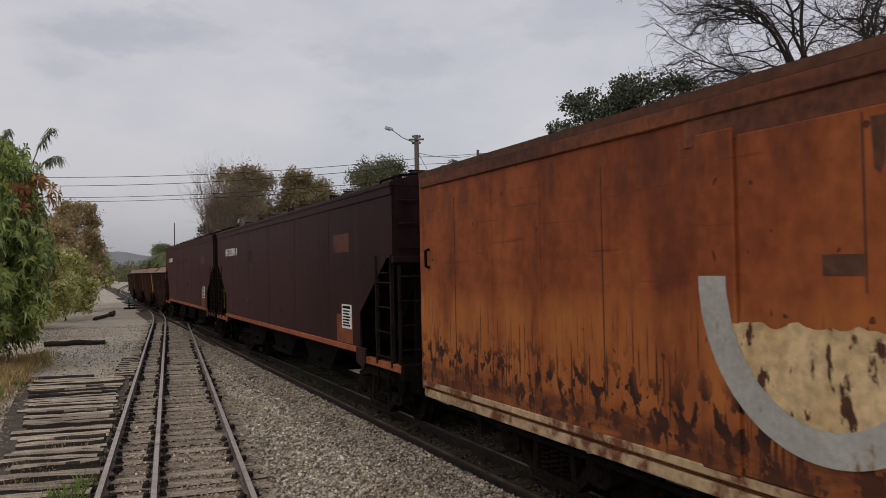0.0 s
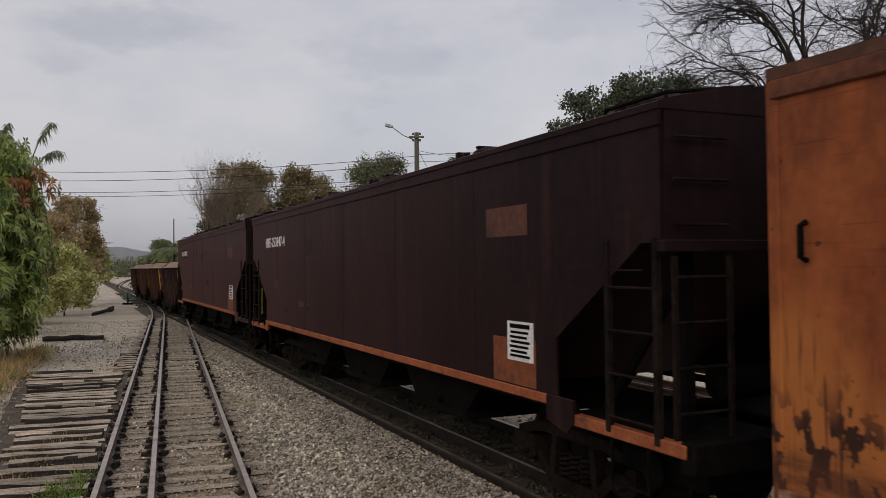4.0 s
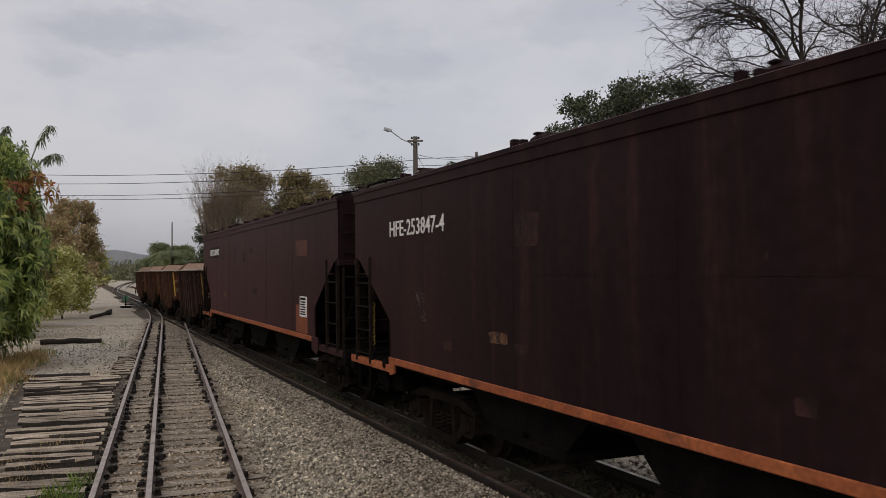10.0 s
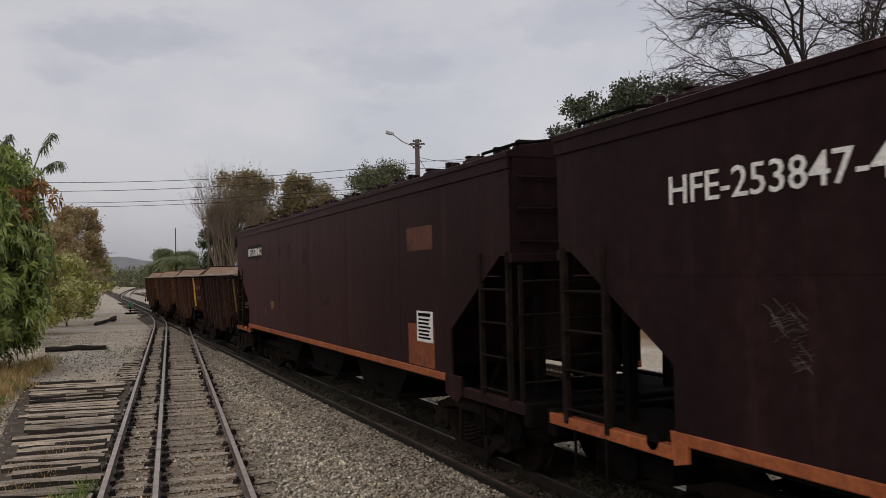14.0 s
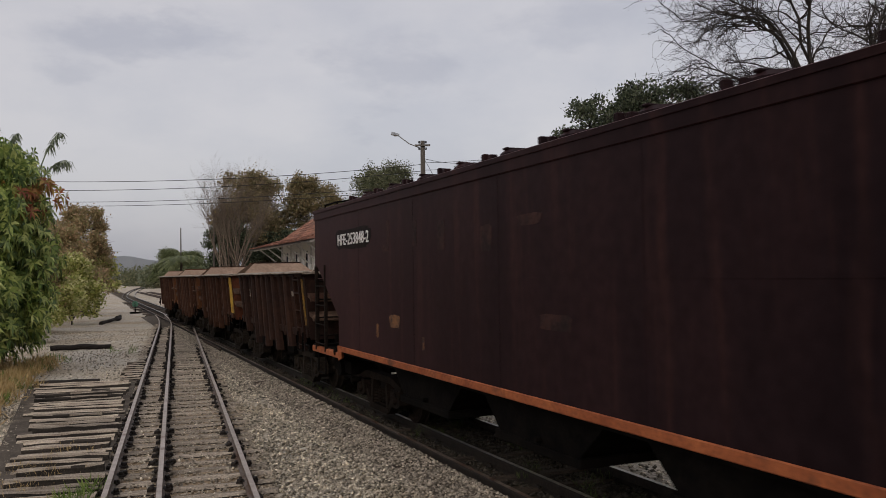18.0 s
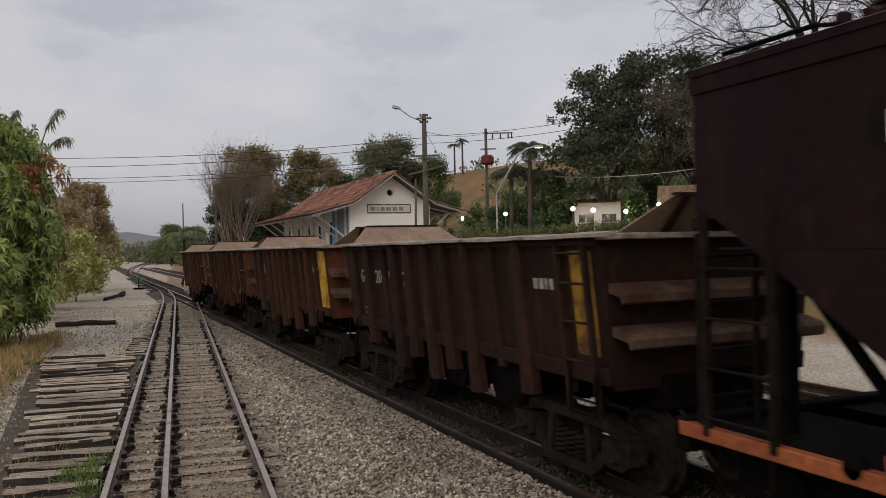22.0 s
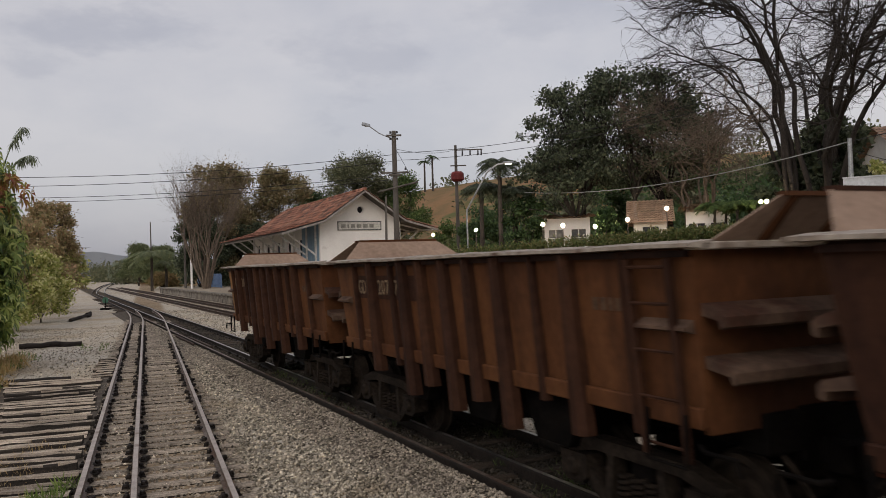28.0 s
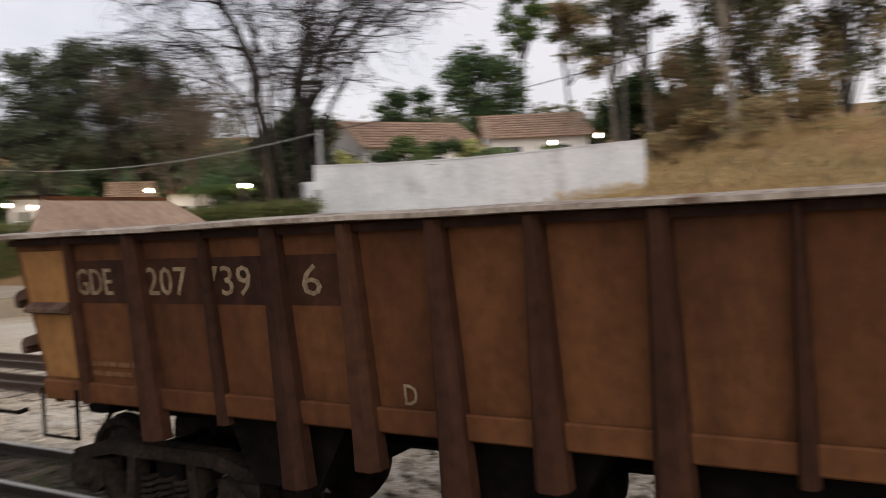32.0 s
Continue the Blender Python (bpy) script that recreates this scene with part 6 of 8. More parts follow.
# the mango at the left-hand verge: rosettes of long drooping leaves
def mango_tree():
    rng, nprng = random.Random(5), np.random.default_rng(5)
    base = at_bearing(31.7, 26.5)
    t = thing("mango_tree", foot(*base), "dense dark-green mango tree with drooping leaves and red young shoots", "tree")
    segs, cs, rs = [], [], []
    for k in range(26):
        a, e = rng.uniform(0, 2 * math.pi), rng.random()
        c = Vector((2.15 * math.cos(a) * math.sqrt(1 - (1.5 * e - 0.7) ** 2 * 0.75), 2.15 * math.sin(a) * math.sqrt(1 - (1.5 * e - 0.7) ** 2 * 0.75), 0.9 + 5.1 * e))
        cs.append(c)
        segs += [((0, 0, 0.9), (c * 0.5 + Vector((0, 0, 0.8)))[:], 0.14, 0.08), ((c * 0.5 + Vector((0, 0, 0.8)))[:], c[:], 0.08, 0.03)]
    segs.append(((0, 0, -0.3), (0, 0, 1.1), 0.26, 0.2))
    part("trunk", tubes(segs, "trunk", BARK), BARK, t)

    def rosettes(count, centres, rad, mat, leaf, shell, name):
        vs = []
        for _ in range(count):
            c = centres[rng.randrange(len(centres))]
            d = Vector((rng.gauss(0, 1), rng.gauss(0, 1), rng.gauss(0, 1))).normalized()
            p = c + d * rad * (shell + (1 - shell) * rng.random())
            if p.z < 0.25:
                continue
            axis = (Vector((p.x, p.y, 0.6)).normalized() + Vector((rng.gauss(0, 0.4), rng.gauss(0, 0.4), rng.gauss(0, 0.3)))).normalized()
            e1 = axis.orthogonal().normalized()
            e2 = axis.cross(e1)
            for k in range(9):
                a = 2 * math.pi * k / 9 + rng.uniform(-0.3, 0.3)
                out = e1 * math.cos(a) + e2 * math.sin(a)
                L = leaf * rng.uniform(0.7, 1.25)
                m = p + (out + axis * 0.35) * L * 0.5
                tip = m + (out * 0.9 + Vector((0, 0, -0.55))) * L * 0.5
                side = axis.cross(out).normalized() * L * 0.13
                vs += [p, m + side, tip, m - side]
        return raw_mesh(name, [v[:] for v in vs], np.arange(len(vs)).reshape(-1, 4), mat)

    part("crown", rosettes(7600, cs, 1.0, LEAF_MANGO, 0.27, 0.30, "crown"), LEAF_MANGO, t, "long dark drooping leaves")
    edge = away(26.9, 25.0, 5.0) - foot(*base)
    reds = [edge + Vector((rng.gauss(0, 0.45), rng.gauss(0, 0.45), rng.gauss(-0.1, 0.35))) for _ in range(12)]
    part("young_foliage", rosettes(60, reds, 0.40, LEAF_RED, 0.26, 0.0, "young_foliage"), LEAF_RED, t, "red and yellow young shoots")
    # feathery tips above
    for az, el, root_az, root_el in ((25.35, 9.2, 26.5, 6.6), (24.95, 7.5, 26.3, 6.2), (27.7, 9.0, 28.6, 6.6), (28.9, 9.6, 29.2, 7.0)):
        tip, root = away(az, 26.0, el) - foot(*base), away(root_az, 26.2, root_el) - foot(*base)
        spray = Shape()
        arch = [root.lerp(tip, f) + Vector((0, 0, 0.55 * f * (1 - f))) for f in [k / 8 for k in range(9)]] + [tip + (tip - root).normalized() * 0.18 + Vector((0, 0, -0.16))]
        spray.path([q[:] for q in arch], [0.022 - 0.0018 * k for k in range(10)], 5)
        for k in range(90):
            f = 0.45 + 0.55 * (k / 89)
            q = arch[min(8, int(f * 9))].lerp(arch[min(9, int(f * 9) + 1)], f * 9 - int(f * 9))
            dv = Vector((rng.gauss(0, 0.12), rng.gauss(0, 0.12), -0.26 + rng.uniform(-0.12, 0.14)))
            sd = Vector((dv.y, -dv.x, 0.02)).normalized() * 0.020
            spray.add([q[:], (q + dv * 0.5 + sd + Vector((0, 0, 0.05)))[:], (q + dv)[:], (q + dv * 0.5 - sd + Vector((0, 0, 0.05)))[:]], [(0, 1, 2, 3)])
        part("feathery_spray", spray, LEAF_FEATHER, t, "grey-green feathery spray")
    return t


mango_tree()
# shrubs and trees along the left-hand side
for az, d, tall, wide, leaf, seed, cnt, sz in ((27.6, 38, 3.0, 1.9, LEAF_LIME, 11, 5200, 0.16), (25.9, 46, 4.0, 2.1, LEAF_LIME, 12, 6000, 0.17), (24.6, 53, 4.2, 2.1, LEAF_LIME, 13, 6000, 0.18),
                                               (26.9, 47, 5.2, 2.4, LEAF_OLIVE, 14, 5600, 0.18), (23.2, 66, 4.6, 2.2, LEAF_LIME, 15, 4600, 0.20), (25.3, 57, 6.4, 2.6, LEAF_OLIVE, 16, 6000, 0.19), (27.9, 42, 3.6, 2.0, LEAF_MID, 17, 4200, 0.17)):
    leafy_tree(at_bearing(az, d), tall, wide, "sprawling yellow-green and brown shrub beside the track", leaf, count=cnt, size=sz, seed=seed, trunk=0.06, bare=0.05, clumps=26, flat=0.85, name="shrub", category="shrub", group="trackside shrubs")
leafy_tree(at_bearing(23.9, 66), 8.8, 2.9, "broad brown-leaved tree beside the track", LEAF_OLIVE, count=20000, size=0.15, seed=21, trunk=0.18, bare=0.08, clumps=90, flat=1.1, lump=0.6)
leafy_tree(at_bearing(25.6, 74), 8.4, 3.0, "rust-brown leaved tree beside the track", LEAF_OLIVE, count=13000, size=0.17, seed=23, trunk=0.18, bare=0.10, clumps=60, flat=1.0, lump=0.7)

# trees behind the station
bare_tree(at_bearing(14.6, 94), 12.8, "bare branching tree with pale limbs", 14, 5, 31, TWIG, 0.21, 0.30, 0.27, 0.13, 0.18, LEAF_BROWN, 150, 0.18, 0.6, 0.30, 0.78, 0.75)
for az, d, tall, wide, leaf, seed, count, bare, lab in ((13.6, 108, 17.2, 6.8, LEAF_RUSSET, 32, 26000, 0.06, "brown-green spreading tree behind the station"), (9.5, 112, 17.4, 5.6, LEAF_RUSSET, 33, 18000, 0.05, "dark olive mango-like tree behind the station"),
                                                        (14.9, 104, 10.0, 4.0, LEAF_BLACK, 34, 15000, 0.02, "dark low tree behind the station"), (7.2, 118, 14.0, 4.8, LEAF_DARK, 35, 14000, 0.04, "rounded green tree behind the station"),
                                                        (4.4, 124, 19.4, 7.6, LEAF_DUSKY, 36, 17000, 0.08, "thin-leaved tree behind the station roof"), (1.4, 128, 14.5, 6.0, LEAF_MID, 37, 14000, 0.08, "green tree behind the station roof"),
                                                        (11.9, 106, 9.0, 5.0, LEAF_BLACK, 42, 14000, 0.02, "dense dark tree behind the station"),
                                                        (17.4, 150, 7.6, 3.6, LEAF_SOFT, 38, 9000, 0.08, "slender green tree down the line"), (18.8, 185, 9.4, 4.4, LEAF_SOFT, 39, 10000, 0.08, "palm-green tree down the line"),
                                                        (19.6, 230, 7.0, 4.8, LEAF_FEATHER, 40, 10000, 0.08, "grey-green trees down the line"), (17.3, 140, 2.6, 2.9, LEAF_BROWN, 41, 5000, 0.02, "dry brown bush beyond the platform")):
    leafy_tree(at_bearing(az, d), tall, wide, lab, leaf, count=int(count * 1.7), size=0.25, seed=seed, trunk=0.22, bare=bare, clumps=70, flat=0.9, lump=0.75)

# the great bare tree and its evergreen neighbours beyond the hedge
def great_tree(at, label, bark, seed, count, k0, thick, name):
    """Stems that fan out from one foot, bend over, and carry flat sprays of twigs."""
    rng = random.Random(seed)
    t = thing(name, foot(*at), label, "tree")

    def bough(p, d, length, r0, r1, steps, wander, flatten):
        """A crooked bough that flattens out as it goes."""
        segs, pts = [], [p]
        for k in range(steps):
            d = (d + Vector((rng.gauss(0, wander), rng.gauss(0, wander), rng.gauss(0, wander) - flatten * d.z))).normalized()
            q = p + d * (length / steps)
            ra, rb = r0 + (r1 - r0) * k / steps, r0 + (r1 - r0) * (k + 1) / steps
            segs.append((p[:], q[:], ra, rb))
            pts.append((q, d.copy()))
            p = q
        return segs, pts[1:]

    twigs = []
    for k in range(count):
        a = 2 * math.pi * k * 0.382 + rng.uniform(-0.2, 0.2)
        R = k0 * (3.2, 6.6, 9.4, 11.6)[k % 4] * rng.uniform(0.88, 1.1)
        H = k0 * 16.6 * math.sqrt(max(0.1, 1 - (R / k0 / 15.4) ** 2)) * rng.uniform(0.88, 1.05)
        near, high = ((0.20, 0.70), (0.12, 0.92))[k % 2]
        P0, P1, P2 = Vector((1.0 * k0 * math.cos(a), 1.0 * k0 * math.sin(a), -0.4)), Vector((R * near * math.cos(a + 0.2), R * near * math.sin(a + 0.2), H * high)), Vector((R * math.cos(a), R * math.sin(a), H))
        n, segs, pts = 12, [], []
        w = Vector((0, 0, 0))
        prev = P0
        r = rng.uniform(0.19, 0.28) * thick
        for j in range(1, n + 1):
            f = j / n
            w = w * 0.85 + Vector((rng.gauss(0, 0.20), rng.gauss(0, 0.20), rng.gauss(0, 0.10)))
            q = P0 * (1 - f) ** 2 + P1 * 2 * f * (1 - f) + P2 * f * f + w
            segs.append((prev[:], q[:], r * (1.05 - 0.72 * (f - 1 / n)), r * (1.05 - 0.72 * f)))
            pts.append((q, (q - prev).normalized(), f, r * (1.05 - 0.72 * f)))
            prev = q
        for q, d, f, rr in pts:
            if f < 0.42:
                continue
            for _ in range(2 if f > 0.7 else 1):
                out = Vector((math.cos(a), math.sin(a), 0.1)) * 0.5 + d * 0.55 + Vector((rng.gauss(0, 0.7), rng.gauss(0, 0.7), rng.gauss(0, 0.3) + 0.12))
                s2, p2 = bough(q, out.normalized(), rng.uniform(2.8, 5.4) * k0 ** 0.6 * (1.15 - 0.3 * f), min(rr * 0.62, 0.085), 0.022, 9, 0.27, 0.10)
                segs += s2
                for i, (m, dm) in enumerate(p2):
                    if i < 2:
                        continue
                    for _ in range(2):
                        s3, p3 = bough(m, (dm * 0.9 + Vector((rng.gauss(0, 0.6), rng.gauss(0, 0.6), rng.gauss(0.08, 0.3)))).normalized(), rng.uniform(1.0, 2.3), 0.017, 0.008, 6, 0.36, 0.08)
                        twigs.extend(s3)
                        for m3, d3 in p3[2::2]:
                            s4, _p = bough(m3, (d3 * 0.8 + Vector((rng.gauss(0, 0.6), rng.gauss(0, 0.6), rng.gauss(0, 0.35)))).normalized(), rng.uniform(0.5, 1.0), 0.009, 0.005, 3, 0.35, 0.05)
                            twigs.extend(s4)
        part("stem", tubes(segs, "stem", bark, 6), bark, t)
    tagged(part("twig_mass", tubes(twigs, "twig_mass", bark, 3), bark, t), kind="stuff")


great_tree(at_bearing(-25.8, 52), "great bare spreading tree with many dark stems", BARK_DARK, 52, 18, 1.0, 0.70, "great_bare_tree")
great_tree(at_bearing(-18.6, 58), "leafless brown twiggy tree beyond the hedge", TWIG, 57, 8, 0.60, 0.42, "bare_tree")
leafy_tree(at_bearing(-14.9, 62), 14.2, 8.0, "tall dusky evergreen tree with a wide open crown", LEAF_BLACK, count=16500, size=0.21, seed=53, trunk=0.24, bare=0.26, clumps=230, flat=0.7, lump=0.33)
leafy_tree(at_bearing(-16.9, 64), 12.4, 4.8, "dusky half-bare tree beyond the hedge", LEAF_DUSKY, BARK_DARK, 6500, 0.28, 54, 0.30, 0.22, 60, flat=0.75, lump=0.7)
leafy_tree(at_bearing(-10.9, 61), 13.2, 5.8, "sparse dusky tree with an open crown", LEAF_BLACK, BARK_DARK, 8500, 0.21, 67, 0.2, 0.3, 150, flat=0.75, lump=0.34)
leafy_tree(at_bearing(-10.3, 60), 9.6, 4.6, "dark green tree above the hedge", LEAF_BLACK, count=8000, size=0.22, seed=55, trunk=0.22, bare=0.24, clumps=70, lump=0.7)
leafy_tree(at_bearing(-27.0, 53.5), 7.6, 2.7, "ivy-dark evergreen round the foot of the bare tree", LEAF_BLACK, count=8000, size=0.34, seed=56, trunk=0.2, bare=0.06, clumps=28, flat=1.1)
leafy_tree(at_bearing(-23.9, 54), 5.6, 2.0, "dark evergreen beside the bare tree's foot", LEAF_BLACK, count=5000, size=0.32, seed=66, trunk=0.15, bare=0.05, clumps=22, flat=1.0)
leafy_tree(at_bearing(-39.0, 78), 12.0, 5.6, "rounded dark green tree behind the houses", LEAF_DARK, count=9000, size=0.34, seed=58, trunk=0.25, bare=0.15, clumps=34, flat=0.8)
leafy_tree(at_bearing(-34.0, 86), 9.5, 4.0, "dark tree behind the houses", LEAF_DARK, count=5000, size=0.34, seed=59, trunk=0.25, bare=0.15, clumps=24, flat=0.7)
leafy_tree(at_bearing(-42.5, 84), 18.5, 3.4, "tall thin-crowned tree behind the houses", LEAF_MID, count=4200, size=0.34, seed=60, trunk=0.2, bare=0.55, clumps=22, flat=0.7)
leafy_tree(at_bearing(-45.5, 80), 16.0, 4.0, "tall brownish open tree behind the houses", LEAF_BROWN, count=3600, size=0.32, seed=61, trunk=0.2, bare=0.45, clumps=22)
for az, d, tall, wide, leaf, seed in ((-54.6, 56, 17, 3.6, LEAF_OLIVE, 101), (-57.0, 54, 19, 4.0, LEAF_DUSKY, 102), (-59.5, 56, 18, 4.0, LEAF_OLIVE, 103), (-62.5, 54, 19, 4.2, LEAF_DUSKY, 104), (-66, 55, 18, 4.4, LEAF_OLIVE, 105), (-52.6, 62, 9, 3.2, LEAF_OLIVE, 106), (-49.6, 66, 8.5, 3.0, LEAF_DARK, 107), (-70, 56, 18, 4.5, LEAF_DUSKY, 108)):
    leafy_tree(at_bearing(az, d), tall, wide, "brown-green tree in the wood above the bank", leaf, BARK, 9000, 0.27, seed, 0.2, 0.04, 56, flat=1.2, lump=0.75, group="trees above the bank")
for az, d, tall, wide, leaf, seed in ((-50.8, 45, 1.9, 1.5, LEAF_OLIVE, 111), (-53.6, 44, 2.2, 1.6, LEAF_BROWN, 112), (-57, 43, 2.0, 1.8, LEAF_OLIVE, 113), (-60.5, 44, 2.3, 1.7, LEAF_BROWN, 114)):
    leafy_tree(at_bearing(az, d), tall, wide, "dry brown bush on the earth bank", leaf, BARK, 2600, 0.17, seed, 0.05, 0.04, 16, flat=1.0, name="shrub", category="shrub", group="dry bushes on the bank")
for az, d, seed in ((-48.2, 60, 62), (-50.4, 58, 63), (-55.6, 50, 65)):
    leafy_tree(at_bearing(az, d), 19.0, 3.2, "tall straight-trunked tree on the earth bank", LEAF_DUSKY, BARK_PALE, 4200, 0.30, seed, 0.24, 0.35, 24, name="tree", group="tall trees on the bank")
leafy_tree(at_bearing(-49.5, 64), 8.0, 3.6, "dark undergrowth tree on the bank", LEAF_DARK, count=4200, size=0.3, seed=69, trunk=0.15, bare=0.1, clumps=22)
for az, d, tall, wide, leaf, seed in ((-32.0, 47, 4.4, 1.8, LEAF_DARK, 71), (-34.2, 46, 4.8, 2.0, LEAF_MID, 72), (-36.6, 46, 4.6, 1.8, LEAF_DARK, 73), (-29.8, 50, 4.4, 1.6, LEAF_LIME, 74), (-38.6, 47, 4.4, 1.6, LEAF_LIME, 75), (-43.5, 50, 3.2, 1.8, LEAF_MID, 76)):
    leafy_tree(at_bearing(az, d), tall, wide, "garden shrub behind the white wall", leaf, count=2400, size=0.22, seed=seed, trunk=0.07, bare=0.1, clumps=16, name="shrub", category="shrub", group="garden shrubs")
for az, d, tall, wide, leaf, seed in ((-4.0, 72, 4.2, 2.2, LEAF_DARK, 81), (-7.2, 60, 4.6, 2.0, LEAF_DARK, 82), (-12.6, 53, 3.0, 0.9, LEAF_DARK, 83), (-13.6, 66, 4.8, 2.2, LEAF_DARK, 84), (-2.2, 84, 5.6, 3.0, LEAF_MID, 85), (0.6, 100, 5.0, 3.4, LEAF_DARK, 87), (-6.0, 90, 7.5, 3.5, LEAF_DARK, 88)):
    leafy_tree(at_bearing(az, d), tall, wide, "dark shrub under the trees", leaf, count=2800, size=0.24, seed=seed, trunk=0.08, bare=0.1, clumps=18, name="shrub", category="shrub", group="shrubs under the trees")


def palm(at, tall, fronds, length, label, seed, r=0.16, name="palm_tree", leaf=None):
    rng = random.Random(seed)
    t = thing(name, foot(*at), label, "palm")
    trunk = Shape()
    for k in range(6):
        trunk.tube((0, 0, tall * k / 6 - 0.2), (0.02 * k, 0, tall * (k + 1) / 6), r * (1.15 - 0.05 * k), r * (1.1 - 0.05 * k), 8)
    part("trunk", trunk, BARK, t)
    for k in range(fronds):
        a, el = 2 * math.pi * k * 0.382 + rng.uniform(-0.2, 0.2), rng.uniform(-0.5 if fronds > 30 else -0.3, 1.0)
        s = Shape()
        pts = [Vector((math.cos(a) * length * f * math.cos(el * (1 - f)), math.sin(a) * length * f * math.cos(el * (1 - f)), tall + length * (0.55 * el * f - 0.75 * f * f * (0.5 + 0.3 * abs(el))))) for f in [j / 6 for j in range(7)]]
        s.path([p[:] for p in pts], 0.018, 4)
        for p, q in zip(pts[1:], pts[2:]):
            d = (q - p).normalized()
            sd = d.cross(Vector((0, 0, 1))).normalized()
            for j in range(4):
                m = p.lerp(q, j / 4)
                for sg in (-1, 1):
                    tip = m + (sd * sg + d * 0.5 + Vector((0, 0, -0.45))) * length * 0.26
                    w = d * length * 0.022
                    s.add([(m - w)[:], (m + w)[:], tip[:]], [(0, 1, 2)])
        part("frond", s, leaf or LEAF_BLACK if leaf or fronds > 30 else LEAF_DARK if tall > 6 else LEAF_MID, t)
    return t


for k, (az, d, tall) in enumerate(((-0.9, 200, 8.5), (-0.35, 204, 7.5))):
    palm(at_bearing(az, d), tall, 16, 1.8, "tall slim palm on the hill", 90 + k, 0.22)
for az, d, el, seed in ((-5.5, 60, 6.9, 95), (-4.2, 62, 5.3, 96), (-6.5, 61, 5.0, 99)):
    p = away(az, d, el)
    palm((p.x, p.y), p.z - height(p.x, p.y), 40, 1.6, "dark fan-leaved palm above the hedge", seed, 0.16)
for k, az in enumerate((-19.7, -20.4, -21.1, -21.8, -22.3)):
    p = away(az, 52 + k % 2, 3.3)
    palm((p.x, p.y), p.z - height(p.x, p.y), 22, 1.15, "low green palm by the white houses", 120 + k, 0.08)
palm(at_bearing(18.0, 128), 5.6, 26, 3.4, "soft green palm down the line", 131, 0.2, leaf=LEAF_SOFT)
palm(at_bearing(17.1, 133), 4.2, 22, 2.8, "soft green palm down the line", 132, 0.2, leaf=LEAF_SOFT)
palm(at_bearing(-39.2, 46), 3.2, 16, 1.8, "bright green palm behind the white wall", 98, 0.1)


# the clipped hedge along the bank
def hedge():
    nprng = np.random.default_rng(7)
    a, b = Vector((*at_bearing(-1.5, 52), 0)), Vector((*at_bearing(-27.3, 39), 0))
    h = thing("hedge", Vector((0, 0, 0)), "long rough green hedge along the bank", "hedge")
    for i in range(10):
        cs, rs = [], []
        for k in range(i * 15, i * 15 + 15):
            p = a.lerp(b, k / 149)
            g = height(p.x, p.y)
            topz = 3.50 + 0.62 * (k / 149) + 0.08 * math.sin(k * 1.7) + 0.10 * noise.noise((k * 0.23, 0, 0))
            for z in np.linspace(g, topz - 0.3, max(2, int((topz - g) / 0.5))):
                cs.append((p.x, p.y, z))
                rs.append((0.55, 0.55, 0.36))
        part("hedge_bush", leaves(nprng, cs, rs, 4600, 0.20, HEDGE, "hedge_bush", 0.5, 0.2, slim=0.16), HEDGE, h)


hedge()


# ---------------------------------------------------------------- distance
# the haze of distance is painted into the hills' colour
HILL_FAR = material("haze_tinted_far_hill", [(0.25, 0.28, 0.325), (0.31, 0.335, 0.37)], 0.01, rough=1.0, bump=0, grain=0.03, strength=0.1)
ridge = Shape()
pts = [(az, 1.05 + 0.5 * noise.noise((az * 0.11, 0, 0)) + 0.25 * noise.noise((az * 0.4, 3, 0)) + 0.38 * math.exp(-((az - 21.7) / 1.5) ** 2)) for az in [k * 0.5 for k in range(-150, 160)]]
vs = []
for az, el in pts:
    p, q = away(az, 1450, el), away(az, 1900, el * 0.8)
    vs += [(p.x, p.y, -5), p[:], (q.x, q.y, -5)]
ridge.add(vs, [(3 * i, 3 * i + 3, 3 * i + 4, 3 * i + 1) for i in range(len(pts) - 1)] + [(3 * i + 1, 3 * i + 4, 3 * i + 5, 3 * i + 2) for i in range(len(pts) - 1)])
solid("backdrop", ridge, HILL_FAR, "low hills tinted haze-blue on the horizon", "hills", kind="structure")
# scattered scrub over the hill and the far woods, too many to count
nprng = np.random.default_rng(17)
cs, rs = [], []
rng = random.Random(17)
for _ in range(420):
    az, d = rng.uniform(-62, 8), rng.uniform(105, 300)
    p = away(az, d)
    if p.dot(N) < 38:
        continue
    if -7 < az < 1 and rng.random() < 0.4:
        continue
    g, s = height(p.x, p.y), rng.uniform(0.8, 1.7) if -7 < az < 1 else rng.uniform(1.0, 3.4)
    cs.append((p.x, p.y, g + s * 0.7))
    rs.append((s, s, s * 0.9))
for _ in range(120):
    az, d = rng.uniform(15, 24), rng.uniform(215, 420)
    p = away(az, d)
    if p.dot(N) < 14 and p.dot(U) < 330:
        continue
    s = rng.uniform(2.0, 4.5)
    cs.append((p.x, p.y, s * 0.6))
    rs.append((s, s, s))
solid("far_woods", leaves(nprng, cs, rs, 60000, 0.75, LEAF_DUSKY, "far_woods", 0.4), LEAF_DUSKY, "scrub and far woods on the hill", "woods", kind="stuff")
nprng = np.random.default_rng(18)
cs = []
for _ in range(900):
    az, d = rng.uniform(-66, -44), rng.uniform(30, 62)
    p = away(az, d)
    cs.append((p.x, p.y, height(p.x, p.y) + 0.1))
solid("bank_grass", leaves(nprng, cs, [(0.7, 0.7, 0.3)] * len(cs), 16000, 0.42, GRASS_DRY, "bank_grass", 0.1, droop=-1.2, slim=0.05), GRASS_DRY, "dry grass on the earth bank", "grass", kind="stuff")

